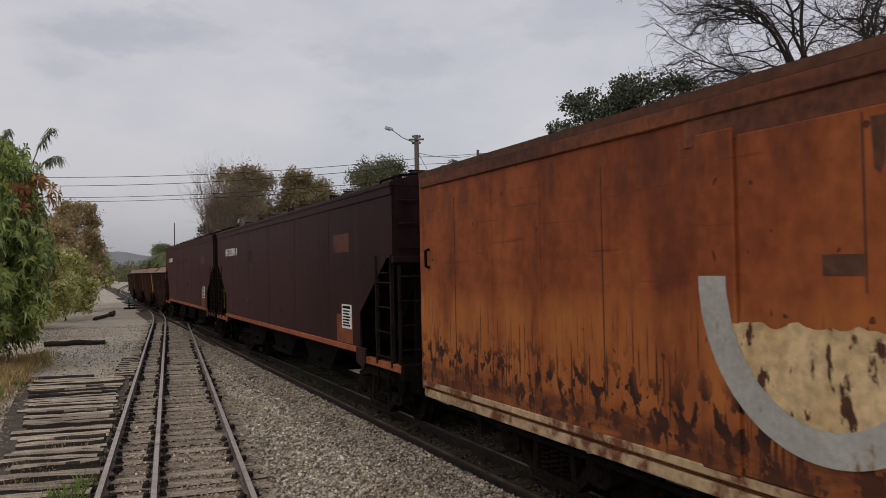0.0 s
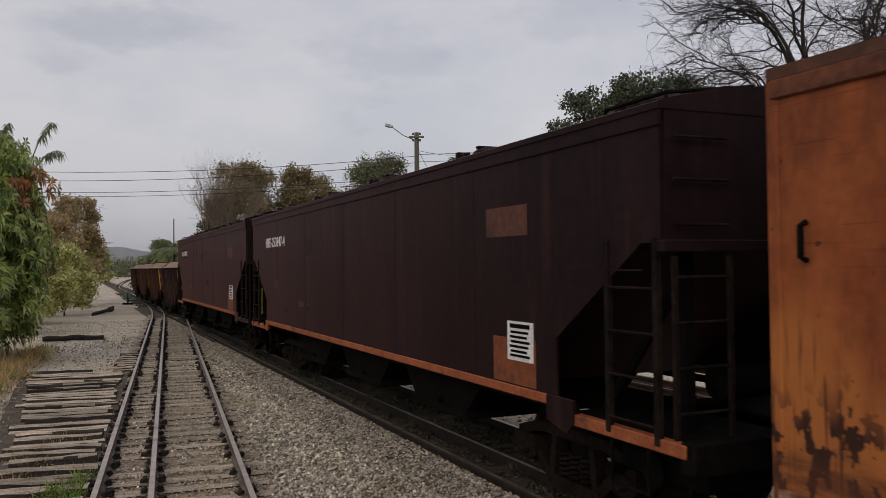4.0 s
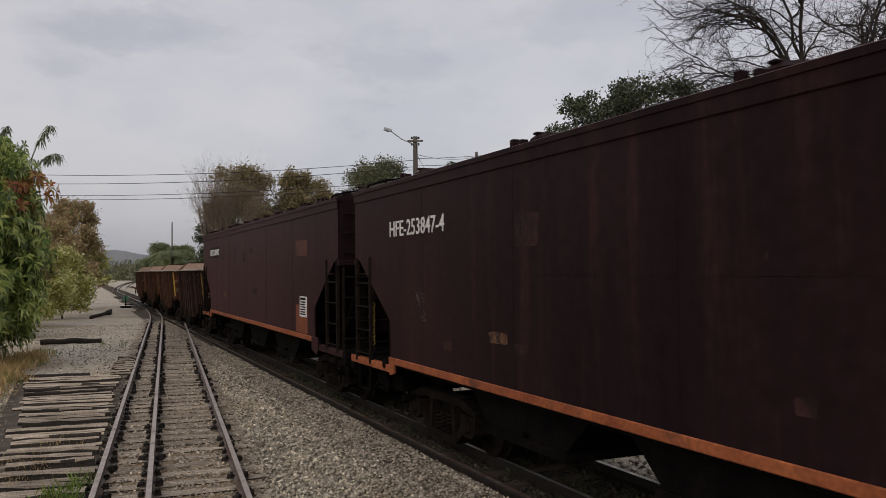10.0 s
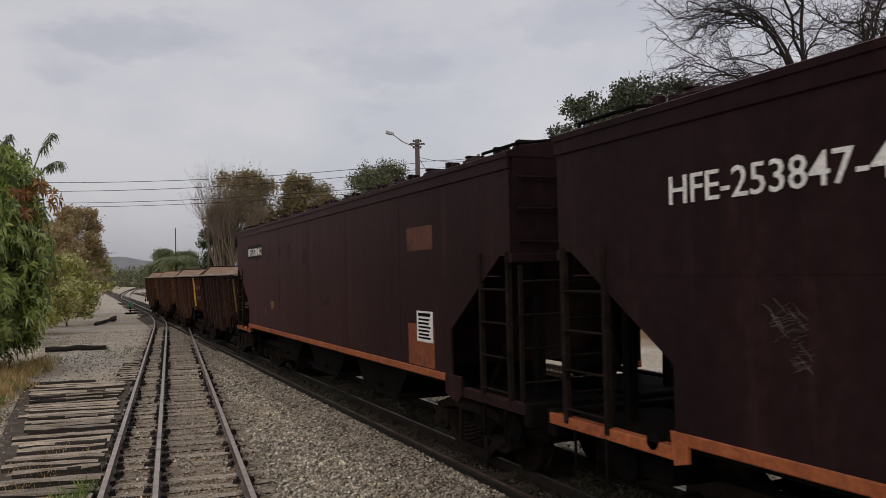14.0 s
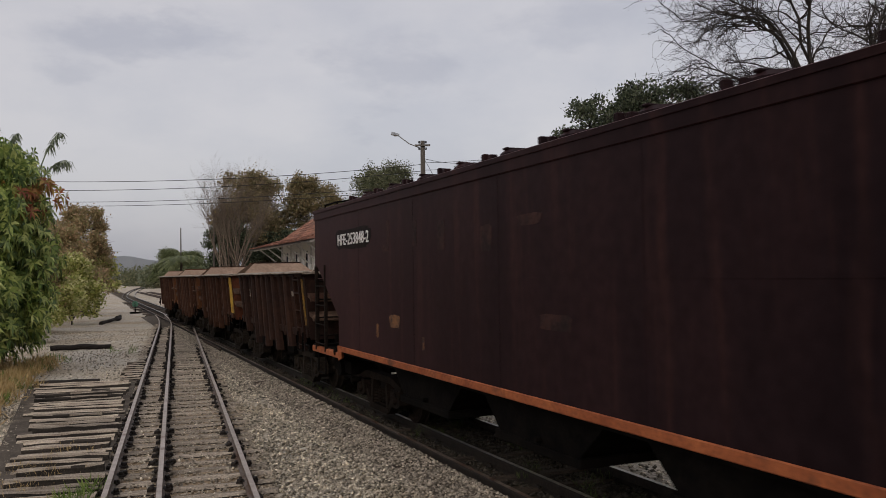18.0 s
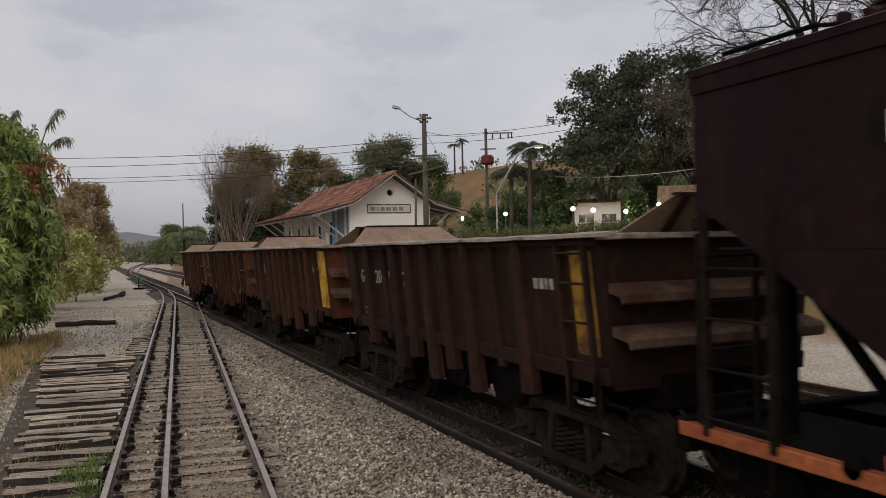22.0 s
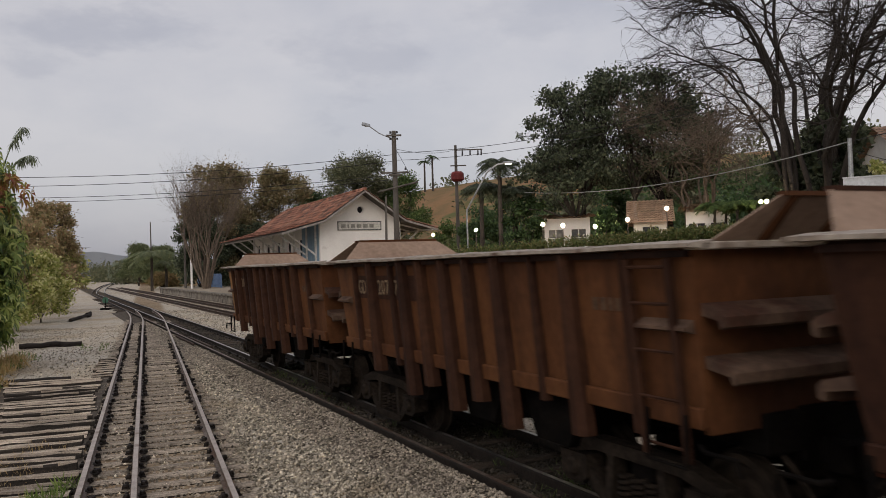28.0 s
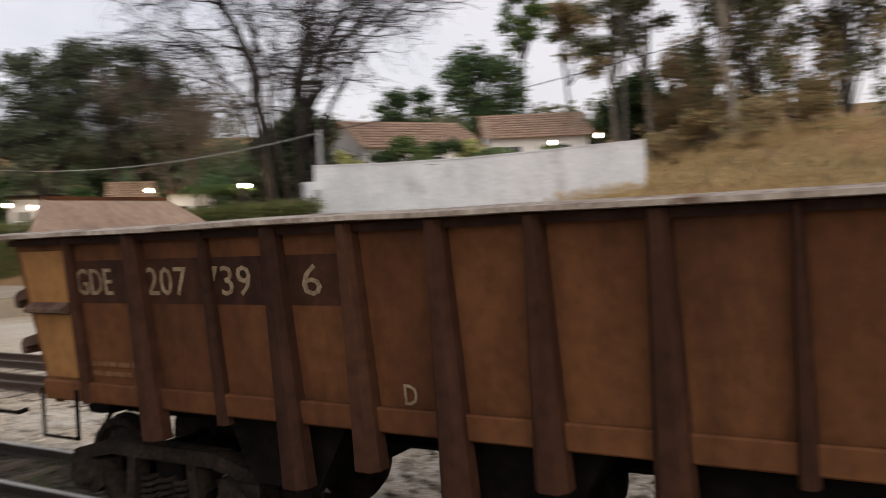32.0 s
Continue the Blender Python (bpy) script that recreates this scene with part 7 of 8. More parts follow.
# low undergrowth between the hedge and the houses
nprng = np.random.default_rng(19)
cs, rs = [], []
for _ in range(620):
    p = away(rng.uniform(-32, -4), rng.uniform(76, 150))
    g, k = height(p.x, p.y), rng.uniform(0.7, 1.9)
    cs.append((p.x, p.y, g + k * 0.4))
    rs.append((k * 1.4, k * 1.4, k * 0.8))
solid("undergrowth", leaves(nprng, cs, rs, 60000, 0.46, LEAF_DARK, "undergrowth", 0.3), LEAF_DARK, "dark green undergrowth between hedge and houses", "undergrowth", kind="stuff")

# ---------------------------------------------------------------- wall, houses, poles, lamps
WHITEWASH = material("grey_streaked_whitewash", [(0.52, 0.53, 0.55), (0.67, 0.675, 0.69)], 0.7, (1, 1, 0.5), rough=0.9, grain=7, strength=0.12, second=(0.30, 0.29, 0.285), second_scale=0.9, second_at=(0.56, 0.76), second_stretch=(1, 1, 0.4))
OCHRE = material("pale_ochre_wall", [(0.46, 0.36, 0.24), (0.58, 0.47, 0.33)], 0.8, rough=0.9, grain=8)
HOUSE_TILE = material("brown_house_tiles", [(0.25, 0.155, 0.105), (0.40, 0.27, 0.195)], 1.0, (1, 6, 1), rough=0.9, grain=8, strength=0.3, island=0.2)
GLASS_DARK = material("dark_window_glass", [(0.02, 0.022, 0.026), (0.035, 0.038, 0.042)], 2, rough=0.15, spec=0.6)
GALV = material("galvanised_steel", [(0.30, 0.31, 0.32), (0.42, 0.43, 0.44)], 4, rough=0.5, metal=0.6)
CABLE = material("black_cable", [(0.02, 0.02, 0.022), (0.03, 0.03, 0.032)], 2, rough=0.7)
CABLE_PALE = material("weathered_cable", [(0.22, 0.22, 0.22), (0.32, 0.32, 0.31)], 2, rough=0.7)
LAMP_GLOW = glowing("lit_warm_globe", (1.0, 0.80, 0.52), 90.0)
RED_BOX = material("red_enamel", [(0.11, 0.018, 0.017), (0.17, 0.028, 0.025)], 3, rough=0.6)

# long white boundary wall on the bank
wall_pts = [Vector((*at_bearing(az, d), 0)) for az, d in ((-27.5, 40), (-32.5, 38.5), (-38.0, 37.5), (-43.0, 37.0), (-47.5, 37.0), (-50.0, 37.4))]
tops = [5.74, 5.62, 5.62, 5.72, 5.86, 5.95]
wall = thing("boundary_wall", Vector((0, 0, 0)), "long stained white boundary wall on the bank", "wall", kind="structure")
for (a, b), (ta, tb) in zip(zip(wall_pts, wall_pts[1:]), zip(tops, tops[1:])):
    d = (b - a).normalized()
    s = Vector((d.y, -d.x, 0)) * 0.10
    za, zb = height(a.x, a.y) - 0.4, height(b.x, b.y) - 0.4
    part("wall_panel", Shape().add([(p + s * k + Vector((0, 0, z)))[:] for p, z0, z1 in ((a, za, ta), (b, zb, tb)) for k in (-1, 1) for z in (z0, z1)],
                                     [(0, 1, 3, 2), (4, 6, 7, 5), (0, 4, 5, 1), (2, 3, 7, 6), (1, 5, 7, 3), (0, 2, 6, 4)]), WHITEWASH, wall)
    part("coping", Shape().add([(p + s * k * 1.35 + Vector((0, 0, z)))[:] for p, t in ((a, ta), (b, tb)) for k in (-1, 1) for z in (t, t + 0.06)],
                                 [(0, 1, 3, 2), (4, 6, 7, 5), (0, 4, 5, 1), (2, 3, 7, 6), (1, 5, 7, 3), (0, 2, 6, 4)]), WHITEWASH, wall)
c = wall_pts[0]
part("gate_pier", Shape().box(c.x - 0.55, c.x + 0.25, c.y - 0.35, c.y + 0.35, height(c.x, c.y) - 0.3, 5.0, 0.02), WHITEWASH, wall)
part("meter_box", Shape().box(c.x - 0.28, c.x + 0.06, c.y - 0.40, c.y - 0.355, 4.05, 4.62, 0.01), GALV, wall, "grey metal meter box")


def house(az0, az1, dist, eave, ridge, label, wallmat, depth=7.0, turn=0.0, windows=3, tiles=None):
    """A plain house with a tiled pitched roof; az0 is its left-hand corner."""
    a, b = Vector((*at_bearing(az0, dist), 0)), Vector((*at_bearing(az1, dist), 0))
    m = (a + b) / 2
    d = (b - a)
    L = d.length
    g = min(height(a.x, a.y), height(b.x, b.y)) - 0.3
    t = thing("house", Matrix.Translation((a.x, a.y, g)) @ Matrix.Rotation(math.atan2(d.y, d.x) + radians(turn), 4, "Z"), label, "house")
    e, r = eave - g, ridge - g
    T = 0.2
    n = max(1, windows)
    xs = [L * (k + 0.5) / n for k in range(n)]
    z0, z1, hw = max(0.9, e - 2.0), max(1.9, e - 0.8), 0.5
    last = 0.0
    for x in xs + [None]:
        end = L if x is None else x - hw
        part("wall", Shape().box(last, end, 0, T, 0, e), wallmat, t)
        if x is None:
            break
        part("wall", Shape().box(x - hw, x + hw, 0, T, 0, z0), wallmat, t)
        part("wall", Shape().box(x - hw, x + hw, 0, T, z1, e), wallmat, t)
        w = part("window", Shape().box(x - hw, x + hw, T - 0.08, T - 0.05, z0, z1), GLASS_DARK, t)
        part("frame", Shape().box(x - 0.03, x + 0.03, T - 0.12, T - 0.081, z0, z1).box(x - hw, x + hw, T - 0.12, T - 0.081, (z0 + z1) / 2 - 0.03, (z0 + z1) / 2 + 0.03), TIMBER_WHITE, w)
        last = x + hw
    part("wall", Shape().box(0, L, depth - T, depth, 0, e), wallmat, t)
    for x in (0, L - T):
        part("gable_wall", Shape().prism([(T, 0), (depth - T, 0), (depth - T, e), (depth / 2, r - 0.08), (T, e)], x, x + T, "x"), wallmat, t)
    verts, faces = [], []
    rows, cols = 10, max(12, int(L / 0.45))
    for side in (0, 1):
        for i in range(rows):
            for j in range(cols):
                f0, f1 = i / rows, (i + 1.1) / rows
                y = lambda f: (depth / 2) - (depth / 2 + 0.55) * f if side == 0 else depth / 2 + (depth / 2 + 0.55) * f
                z = lambda f: r - (r - e) * f * 1.12
                x0, x1 = -0.5 + (L + 1.0) * j / cols, -0.5 + (L + 1.0) * (j + 1) / cols
                k = len(verts)
                verts += [(x0, y(f0), z(f0)), ((x0 + x1) / 2, y(f0), z(f0) + 0.07), (x1, y(f0), z(f0)), (x0, y(f1), z(f1) + 0.05), ((x0 + x1) / 2, y(f1), z(f1) + 0.12), (x1, y(f1), z(f1) + 0.05)]
                faces += [(k, k + 1, k + 4, k + 3), (k + 1, k + 2, k + 5, k + 4)]
    tagged(part("roof", raw_mesh("roof", verts, faces, tiles or HOUSE_TILE), tiles or HOUSE_TILE, t, "pale clay tile roof" if tiles else "brown clay tile roof"), kind="stuff")
    return t


PALE_TILE = material("pale_orange_tiles", [(0.36, 0.23, 0.15), (0.56, 0.38, 0.27)], 1.0, (1, 6, 1), rough=0.9, grain=8, strength=0.3, island=0.2)
house(-31.0, -40.0, 56, 8.3, 10.4, "white-gabled house with a broad brown tile roof", LIME, 8, turn=26, windows=4)
house(-39.6, -46.4, 60, 8.9, 10.9, "white gabled house with a brown tile roof", LIME, 8, turn=8, windows=2)
house(-8.5, -11.6, 59.5, 5.55, 5.9, "low white house glimpsed under the trees", LIME, 5, windows=2, tiles=PALE_TILE)
house(-14.5, -16.7, 56, 5.0, 6.5, "small white house with a pale orange tile roof", LIME, 6, windows=1, tiles=PALE_TILE)
house(-18.0, -19.0, 60, 6.2, 6.9, "ochre cottage with a tiled gable", OCHRE, 5, windows=1, tiles=PALE_TILE)
house(-17.9, -20.7, 55, 5.4, 5.8, "long low white house beyond the garden", LIME, 4, windows=2, tiles=PALE_TILE)

# garden globe lamps, lit
for az, d, el in ((-16.70, 53, 3.17), (-22.6, 50, 3.30), (-22.94, 51, 3.3), (-14.12, 53, 2.53), (-3.79, 58, 2.22), (-8.40, 52, 2.44), (-9.77, 52, 2.30), (-11.95, 52, 2.15), (-0.81, 66, 1.98), (-47.0, 42, 5.6), (-43.9, 44, 5.3)):
    p = away(az, d, el)
    g = height(p.x, p.y)
    lamp = thing("garden_lamp", Vector((p.x, p.y, g)), "lit globe lamp on a thin post", "lamp", "lit garden lamps")
    part("post", Shape().tube((0, 0, -0.2), (0, 0, p.z - g - 0.18), 0.04, 0.03, 8), WOOD_POLE, lamp)
    r = 0.125 if d > 50 else 0.11
    part("globe", Shape().lathe([(r * math.sin(math.pi * k / 8), p.z - g - r * math.cos(math.pi * k / 8)) for k in range(9)], 12, "z"), LAMP_GLOW, lamp, "glowing warm globe", smooth=True)


def street_pole(az, dist, top_el, label, mat, r=0.14, arms=1):
    p = away(az, dist, top_el)
    g = height(p.x, p.y)
    t = thing("utility_pole", Vector((p.x, p.y, g)), label, "utility pole")
    h = p.z - g
    part("pole", Shape().tube((0, 0, -0.4), (0, 0, h), r * 1.35, r * 0.85, 10), mat, t)
    return t, h, p


pole, h, P1 = street_pole(1.7, 54, 9.2, "weathered pole with a street lamp beside the station gable", WOOD_POLE, 0.17)
arm = part("lamp_arm", Shape().path([(0, 0, h - 0.55), (-0.9, -0.2, h - 0.18), (-1.55, -0.3, h + 0.30)], 0.035, 8), GALV, pole)
part("lamp_head", Shape().add([(-1.5 + x, -0.3 + y, h + 0.30 + z) for x, y, z in ((0, -0.08, 0), (0, 0.08, 0), (-0.55, 0.16, 0.10), (-0.55, -0.16, 0.10), (0, 0, 0.14), (-0.5, 0, 0.30), (-0.28, 0, -0.03))],
                              [(0, 1, 4), (1, 2, 5, 4), (0, 4, 5, 3), (2, 3, 5), (0, 6, 1), (1, 6, 2), (2, 6, 3), (3, 6, 0)]), GALV, arm, "grey lamp head")
for z, w in ((h - 0.32, 0.5), (h - 2.75, 0.9), (h - 2.9, 0.4)):
    part("cross_arm", Shape().box(-w, w, -0.24, -0.14, z - 0.06, z + 0.06, 0.01), WOOD_POLE, pole)
for x, z in ((-0.22, h - 0.2), (0.22, h - 0.2), (-0.22, h - 0.62), (0.22, h - 0.62), (-0.7, h - 2.6), (0.7, h - 2.6)):
    part("insulator", Shape().lathe([(0.03, 0), (0.08, 0.03), (0.05, 0.09), (0.08, 0.12), (0.0, 0.18)], 8, "z", (x, -0.19, z)), DARK_FRAME, pole)
part("stay_pole", Shape().tube((-0.75, -0.5, -0.3), (-0.62, -0.4, h - 4.3), 0.09, 0.07, 8), WOOD_POLE, pole)
part("stay_bar", Shape().tube((-1.1, -0.45, h - 4.0), (1.5, -0.3, h - 3.4), 0.06, 0.06, 6), WOOD_POLE, pole)
part("stay_wire", Shape().tube((0.1, 0, h - 1.2), (1.9, 0.2, h - 4.6), 0.015, sides=5), CABLE, pole)

pole2, h2, P2 = street_pole(-2.55, 74, 8.1, "thin wooden pole with an insulator arm and a red drum", WOOD_POLE, 0.14)
part("cross_arm", Shape().box(0.0, 2.4, -0.2, -0.1, h2 - 0.5, h2 - 0.4), WOOD_POLE, pole2)
for x in (0.6, 1.3, 2.0, 2.3):
    part("insulator", Shape().tube((x, -0.15, h2 - 0.42), (x, -0.15, h2 - 0.95), 0.05, 0.08, 8), DARK_FRAME, pole2)
part("red_box", Shape().lathe([(0.0, 0.0), (0.42, 0.03), (0.58, 0.2), (0.58, 0.72), (0.42, 0.9), (0.0, 0.94)], 14, "z", (0.1, -0.2, h2 - 3.3)), RED_BOX, pole2, "round dark red equipment drum")
part("cross_arm", Shape().box(-0.5, 0.9, -0.2, -0.1, h2 - 1.9, h2 - 1.8), WOOD_POLE, pole2)

p = away(-3.2, 56, 3.6)
g = height(p.x, p.y)
lamp2 = thing("street_lamp", Vector((p.x, p.y, g)), "galvanised street lamp with a long bent arm", "street lamp")
q, e = away(-4.7, 55.5, 6.2) - Vector((p.x, p.y, g)), away(-5.9, 55.5, 6.75) - Vector((p.x, p.y, g))
part("pole", Shape().path([(0, 0, -0.3), (0, 0, p.z - g), ((q * 0.55) + Vector((0, 0, (p.z - g) * 0.45)))[:], q[:], (q.lerp(e, 0.6) + Vector((0, 0, 0.15)))[:], e[:]], 0.06, 8), GALV, lamp2)
part("lamp_head", Shape().box(e.x - 0.1, e.x + 0.55, e.y - 0.12, e.y + 0.12, e.z - 0.05, e.z + 0.12, 0.04), GALV, lamp2)
part("lamp_glass", Shape().box(e.x + 0.05, e.x + 0.5, e.y - 0.1, e.y + 0.1, e.z - 0.08, e.z - 0.05), glowing("lit_street_lamp", (1.0, 0.9, 0.7), 5.0), lamp2, "glowing lamp glass")

for az, d, el, lab in ((15.9, 100, 4.5, "thin wooden pole beside the platform"), (18.0, 150, 3.3, "distant slim wooden pole by the line"), (15.5, 96, 1.6, "white-painted short post beside the platform"), (-27.9, 42, 6.9, "galvanised pole behind the gate pier"),
                       (-48.8, 54, 14.0, "tall dark pole on the bank"), (22.3, 210, 1.6, "distant dark signal post by the line")):
    street_pole(az, d, el, lab, LIME if "white" in lab else (GALV if "galvan" in lab else WOOD_POLE), 0.11 if d < 200 else 0.14)


def cable(a, b, sag, mat, r=0.016, parent=None):
    a, b = Vector(a), Vector(b)
    pts = []
    for k in range(25):
        f = k / 24
        q = a.lerp(b, f)
        pts.append((q.x, q.y, q.z - sag * 4 * f * (1 - f)))
    return solid("overhead_wire", Shape().path(pts, r, 4), mat, "thin sagging overhead wire", "wire", "overhead wires")


for el0, az1, d1, el1, sag in ((7.6, 27.5, 60, 6.1, 0.4), (7.15, 27.5, 60, 5.55, 0.4), (6.2, 27.5, 75, 4.85, 0.4), (5.9, 27.5, 75, 4.6, 0.4)):
    cable(away(1.7, 54, el0), away(az1, d1, el1), sag, CABLE, 0.022)
for el0, el1, sag in ((7.7, 11.0, 0.8), (7.2, 10.5, 0.8)):
    cable(away(1.7, 54, el0), away(-24, 46, el1), sag, CABLE, 0.018)
cable(away(1.7, 54, 8.0), P2 - Vector((0, 0, 0.4)), 0.3, CABLE, 0.018)
cable(away(-3.6, 66, 5.2), away(-27.9, 42, 6.7), 1.25, CABLE_PALE, 0.030)
cable(away(-27.9, 42, 6.7), away(-60, 38, 12.5), 0.4, CABLE, 0.022)
cable(away(-27.9, 42, 6.2), away(-36, 37.5, 4.2), 0.3, CABLE, 0.015)

# blue fence and low white post beyond the station
FENCE_BLUE = material("blue_fence_paint", [(0.12, 0.19, 0.33), (0.18, 0.26, 0.42)], 3, rough=0.8)
fence = thing("fence", plan(17.2, 95, PLAT), "low blue-painted fence beyond the station", "fence")
for k in range(38):
    v = U * (k * 0.45)
    part("paling", Shape().box(v.x - 0.07, v.x + 0.07, v.y - 0.03, v.y + 0.03, 0, 1.45 + 0.12 * (k % 2)), FENCE_BLUE, fence)
a, b = U * 0, U * 16.8
for z in (0.35, 0.9):
    part("fence_rail", Shape().tube((a.x, a.y, z), (b.x, b.y, z), 0.05, sides=6), FENCE_BLUE, fence)

pillar = thing("gate_pillar", plan(20.9, 97.5, PLAT), "white gate pillar with a dark band beyond the station", "pillar")
part("shaft", Shape().box(-0.55, 0.55, -0.5, 0.5, -0.1, 3.1, 0.02), LIME, pillar)
part("band", Shape().box(-0.62, 0.62, -0.57, 0.57, 3.101, 3.28, 0.02), DARK_FRAME, pillar, "dark painted band")
part("cap", Shape().box(-0.68, 0.68, -0.63, 0.63, 3.281, 3.6, 0.03), LIME, pillar)

# ---------------------------------------------------------------- things on the ballast
CHAR = material("charred_timber", [(0.012, 0.010, 0.009), (0.035, 0.028, 0.024)], 4, (1, 6, 6), rough=0.95, grain=25, bump=0.6)


def log(a, b, r, label):
    a, b = Vector(a), Vector(b)
    rng = random.Random(int(a.x * 100))
    t = Shape()
    pts = [a.lerp(b, k / 9) + Vector((rng.gauss(0, 0.03), rng.gauss(0, 0.05), r * 0.9 + rng.gauss(0, 0.02))) for k in range(10)]
    t.path(pts, [r * rng.uniform(0.85, 1.1) for _ in pts], 9)
    return solid("old_sleeper", t, CHAR, label, "old sleeper", "discarded sleepers on the ballast")


log((-14.9, 30.8, 0), (-13.0, 31.8, 0), 0.10, "charred bent sleeper lying on the ballast")
log((-20.4, 48.2, 0), (-21.3, 53.4, 0), 0.11, "charred sleeper lying on the ballast")
log((-22.0, 54.5, 0), (-22.4, 56.2, 0), 0.10, "short charred offcut on the ballast")
log((-27.0, 63.0, 0), (-29.2, 64.5, 0), 0.10, "dark offcut at the edge of the ballast")
lever = thing("switch_stand", Vector((-23.8, 62.5, 0)), "small green switch stand with a round target", "switch stand")
GREEN = material("green_enamel", [(0.05, 0.13, 0.09), (0.08, 0.19, 0.13)], 3, rough=0.6)
part("base", Shape().box(-0.35, 0.35, -0.2, 0.2, 0, 0.14, 0.02), UNDER, lever)
part("post", Shape().tube((0, 0, 0.1), (0, 0, 0.85), 0.05, 0.04), UNDER, lever)
part("target", Shape().lathe([(0, -0.03), (0.20, -0.03), (0.24, 0), (0.20, 0.03), (0, 0.03)], 18, "y", (0, 0, 0.72)), GREEN, lever, "round green target disc")
part("lever", Shape().path([(0, 0, 0.3), (0.5, -0.1, 0.25), (0.75, -0.15, 0.3)], 0.03, 6), UNDER, lever)
crossing = thing("crossing_sign", foot(*at_bearing(20.3, 240)), "distant white cross-shaped railway sign", "sign")
part("post", Shape().tube((0, 0, -0.3), (0, 0, 4.2), 0.08), GALV, crossing)
for s in (-1, 1):
    part("blade", Shape().add([(-0.9, -0.1, 3.6 - s * 0.55), (-0.9, -0.1, 3.85 - s * 0.55), (0.9, -0.1, 3.85 + s * 0.55), (0.9, -0.1, 3.6 + s * 0.55), (-0.9, -0.06, 3.6 - s * 0.55), (-0.9, -0.06, 3.85 - s * 0.55), (0.9, -0.06, 3.85 + s * 0.55), (0.9, -0.06, 3.6 + s * 0.55)],
                              [(0, 1, 2, 3), (4, 5, 6, 7), (0, 1, 5, 4), (2, 3, 7, 6), (1, 2, 6, 5), (0, 3, 7, 4)]), LIME, crossing)

# a yellow safety chain hangs beside the leading ladder of one hopper
CHAIN_YELLOW = material("chipped_yellow_paint", [(0.24, 0.17, 0.015), (0.42, 0.31, 0.04)], 8, rough=0.6)
links = Shape()
for k in range(11):
    z, tilt = 1.94 - k * 0.058, 0.018 if k % 2 else 0.003
    links.path([(-7.66 + tilt * math.cos(a), -1.33 + (0.021 - tilt) * math.cos(a), z + 0.040 * math.sin(a)) for a in [math.pi * j / 4 for j in range(9)]], 0.006, 5)
part("safety_chain", links, CHAIN_YELLOW, TRAIN[1][1], "yellow painted chain")

# ---------------------------------------------------------------- sleepers, stones and weeds
GRASS_DULL = foliage("dusty_green_weeds", [(0.03, 0.05, 0.014), (0.06, 0.085, 0.024), (0.09, 0.11, 0.036)])
rng = random.Random(3)


def timber_mesh(length, seed, wide=0.21):
    """A weathered sleeper with uneven ends and a cracked, worn top; x along it."""
    r = random.Random(seed)
    k = 5
    vs = []
    for i in range(k + 1):
        x = -length / 2 + length * i / k + (r.uniform(-0.03, 0.03) if 0 < i < k else r.uniform(-0.06, 0.06))
        w = wide / 2 * r.uniform(0.88, 1.06)
        vs += [(x, -w, -0.12), (x, -w, -0.015 + r.uniform(-0.02, 0.006)), (x, -w * 0.6, 0.0 + r.uniform(-0.012, 0.01)), (x, w * 0.6, 0.0 + r.uniform(-0.012, 0.01)), (x, w, -0.015 + r.uniform(-0.02, 0.006)), (x, w, -0.12)]
    fs = [(i * 6 + j, i * 6 + (j + 1) % 6, (i + 1) * 6 + (j + 1) % 6, (i + 1) * 6 + j) for i in range(k) for j in range(6)] + [tuple(range(6)), tuple(range(k * 6, k * 6 + 6))]
    return fs, vs


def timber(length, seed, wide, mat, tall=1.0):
    """A timber with a worn top; its sides get a dark material as painted shade."""
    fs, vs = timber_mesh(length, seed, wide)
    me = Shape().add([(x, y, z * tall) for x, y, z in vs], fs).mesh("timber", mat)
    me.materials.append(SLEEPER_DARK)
    # upright faces take the dark slot in place of shade between timbers
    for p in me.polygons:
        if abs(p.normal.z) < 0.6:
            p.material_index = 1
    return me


def timbers(length, mat, wide=0.21):
    return [timber(length, s, wide, mat) for s in range(5)]


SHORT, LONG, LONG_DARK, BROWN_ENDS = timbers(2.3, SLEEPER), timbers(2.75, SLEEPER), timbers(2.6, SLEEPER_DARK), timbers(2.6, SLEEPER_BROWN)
yaw_m, yaw_s = math.degrees(math.atan2(N.y, N.x)), math.degrees(math.atan2(NS.y, NS.x))
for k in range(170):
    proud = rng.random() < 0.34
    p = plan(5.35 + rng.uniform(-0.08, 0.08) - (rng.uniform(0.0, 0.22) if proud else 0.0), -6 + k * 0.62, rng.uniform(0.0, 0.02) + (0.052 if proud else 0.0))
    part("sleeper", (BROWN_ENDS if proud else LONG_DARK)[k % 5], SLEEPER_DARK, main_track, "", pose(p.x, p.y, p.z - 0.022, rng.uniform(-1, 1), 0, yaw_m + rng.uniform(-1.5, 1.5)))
for k in range(124):
    p = NS * (0.04 + rng.uniform(-0.07, 0.07)) + US * (1.5 + k * 0.5)
    if p.dot(N) > 4.9:
        break
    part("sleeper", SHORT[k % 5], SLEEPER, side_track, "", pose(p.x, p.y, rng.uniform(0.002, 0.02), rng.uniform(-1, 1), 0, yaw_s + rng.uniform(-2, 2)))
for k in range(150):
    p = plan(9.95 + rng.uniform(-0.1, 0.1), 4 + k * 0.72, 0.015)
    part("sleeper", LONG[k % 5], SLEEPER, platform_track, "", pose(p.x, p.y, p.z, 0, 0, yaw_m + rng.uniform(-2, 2)))
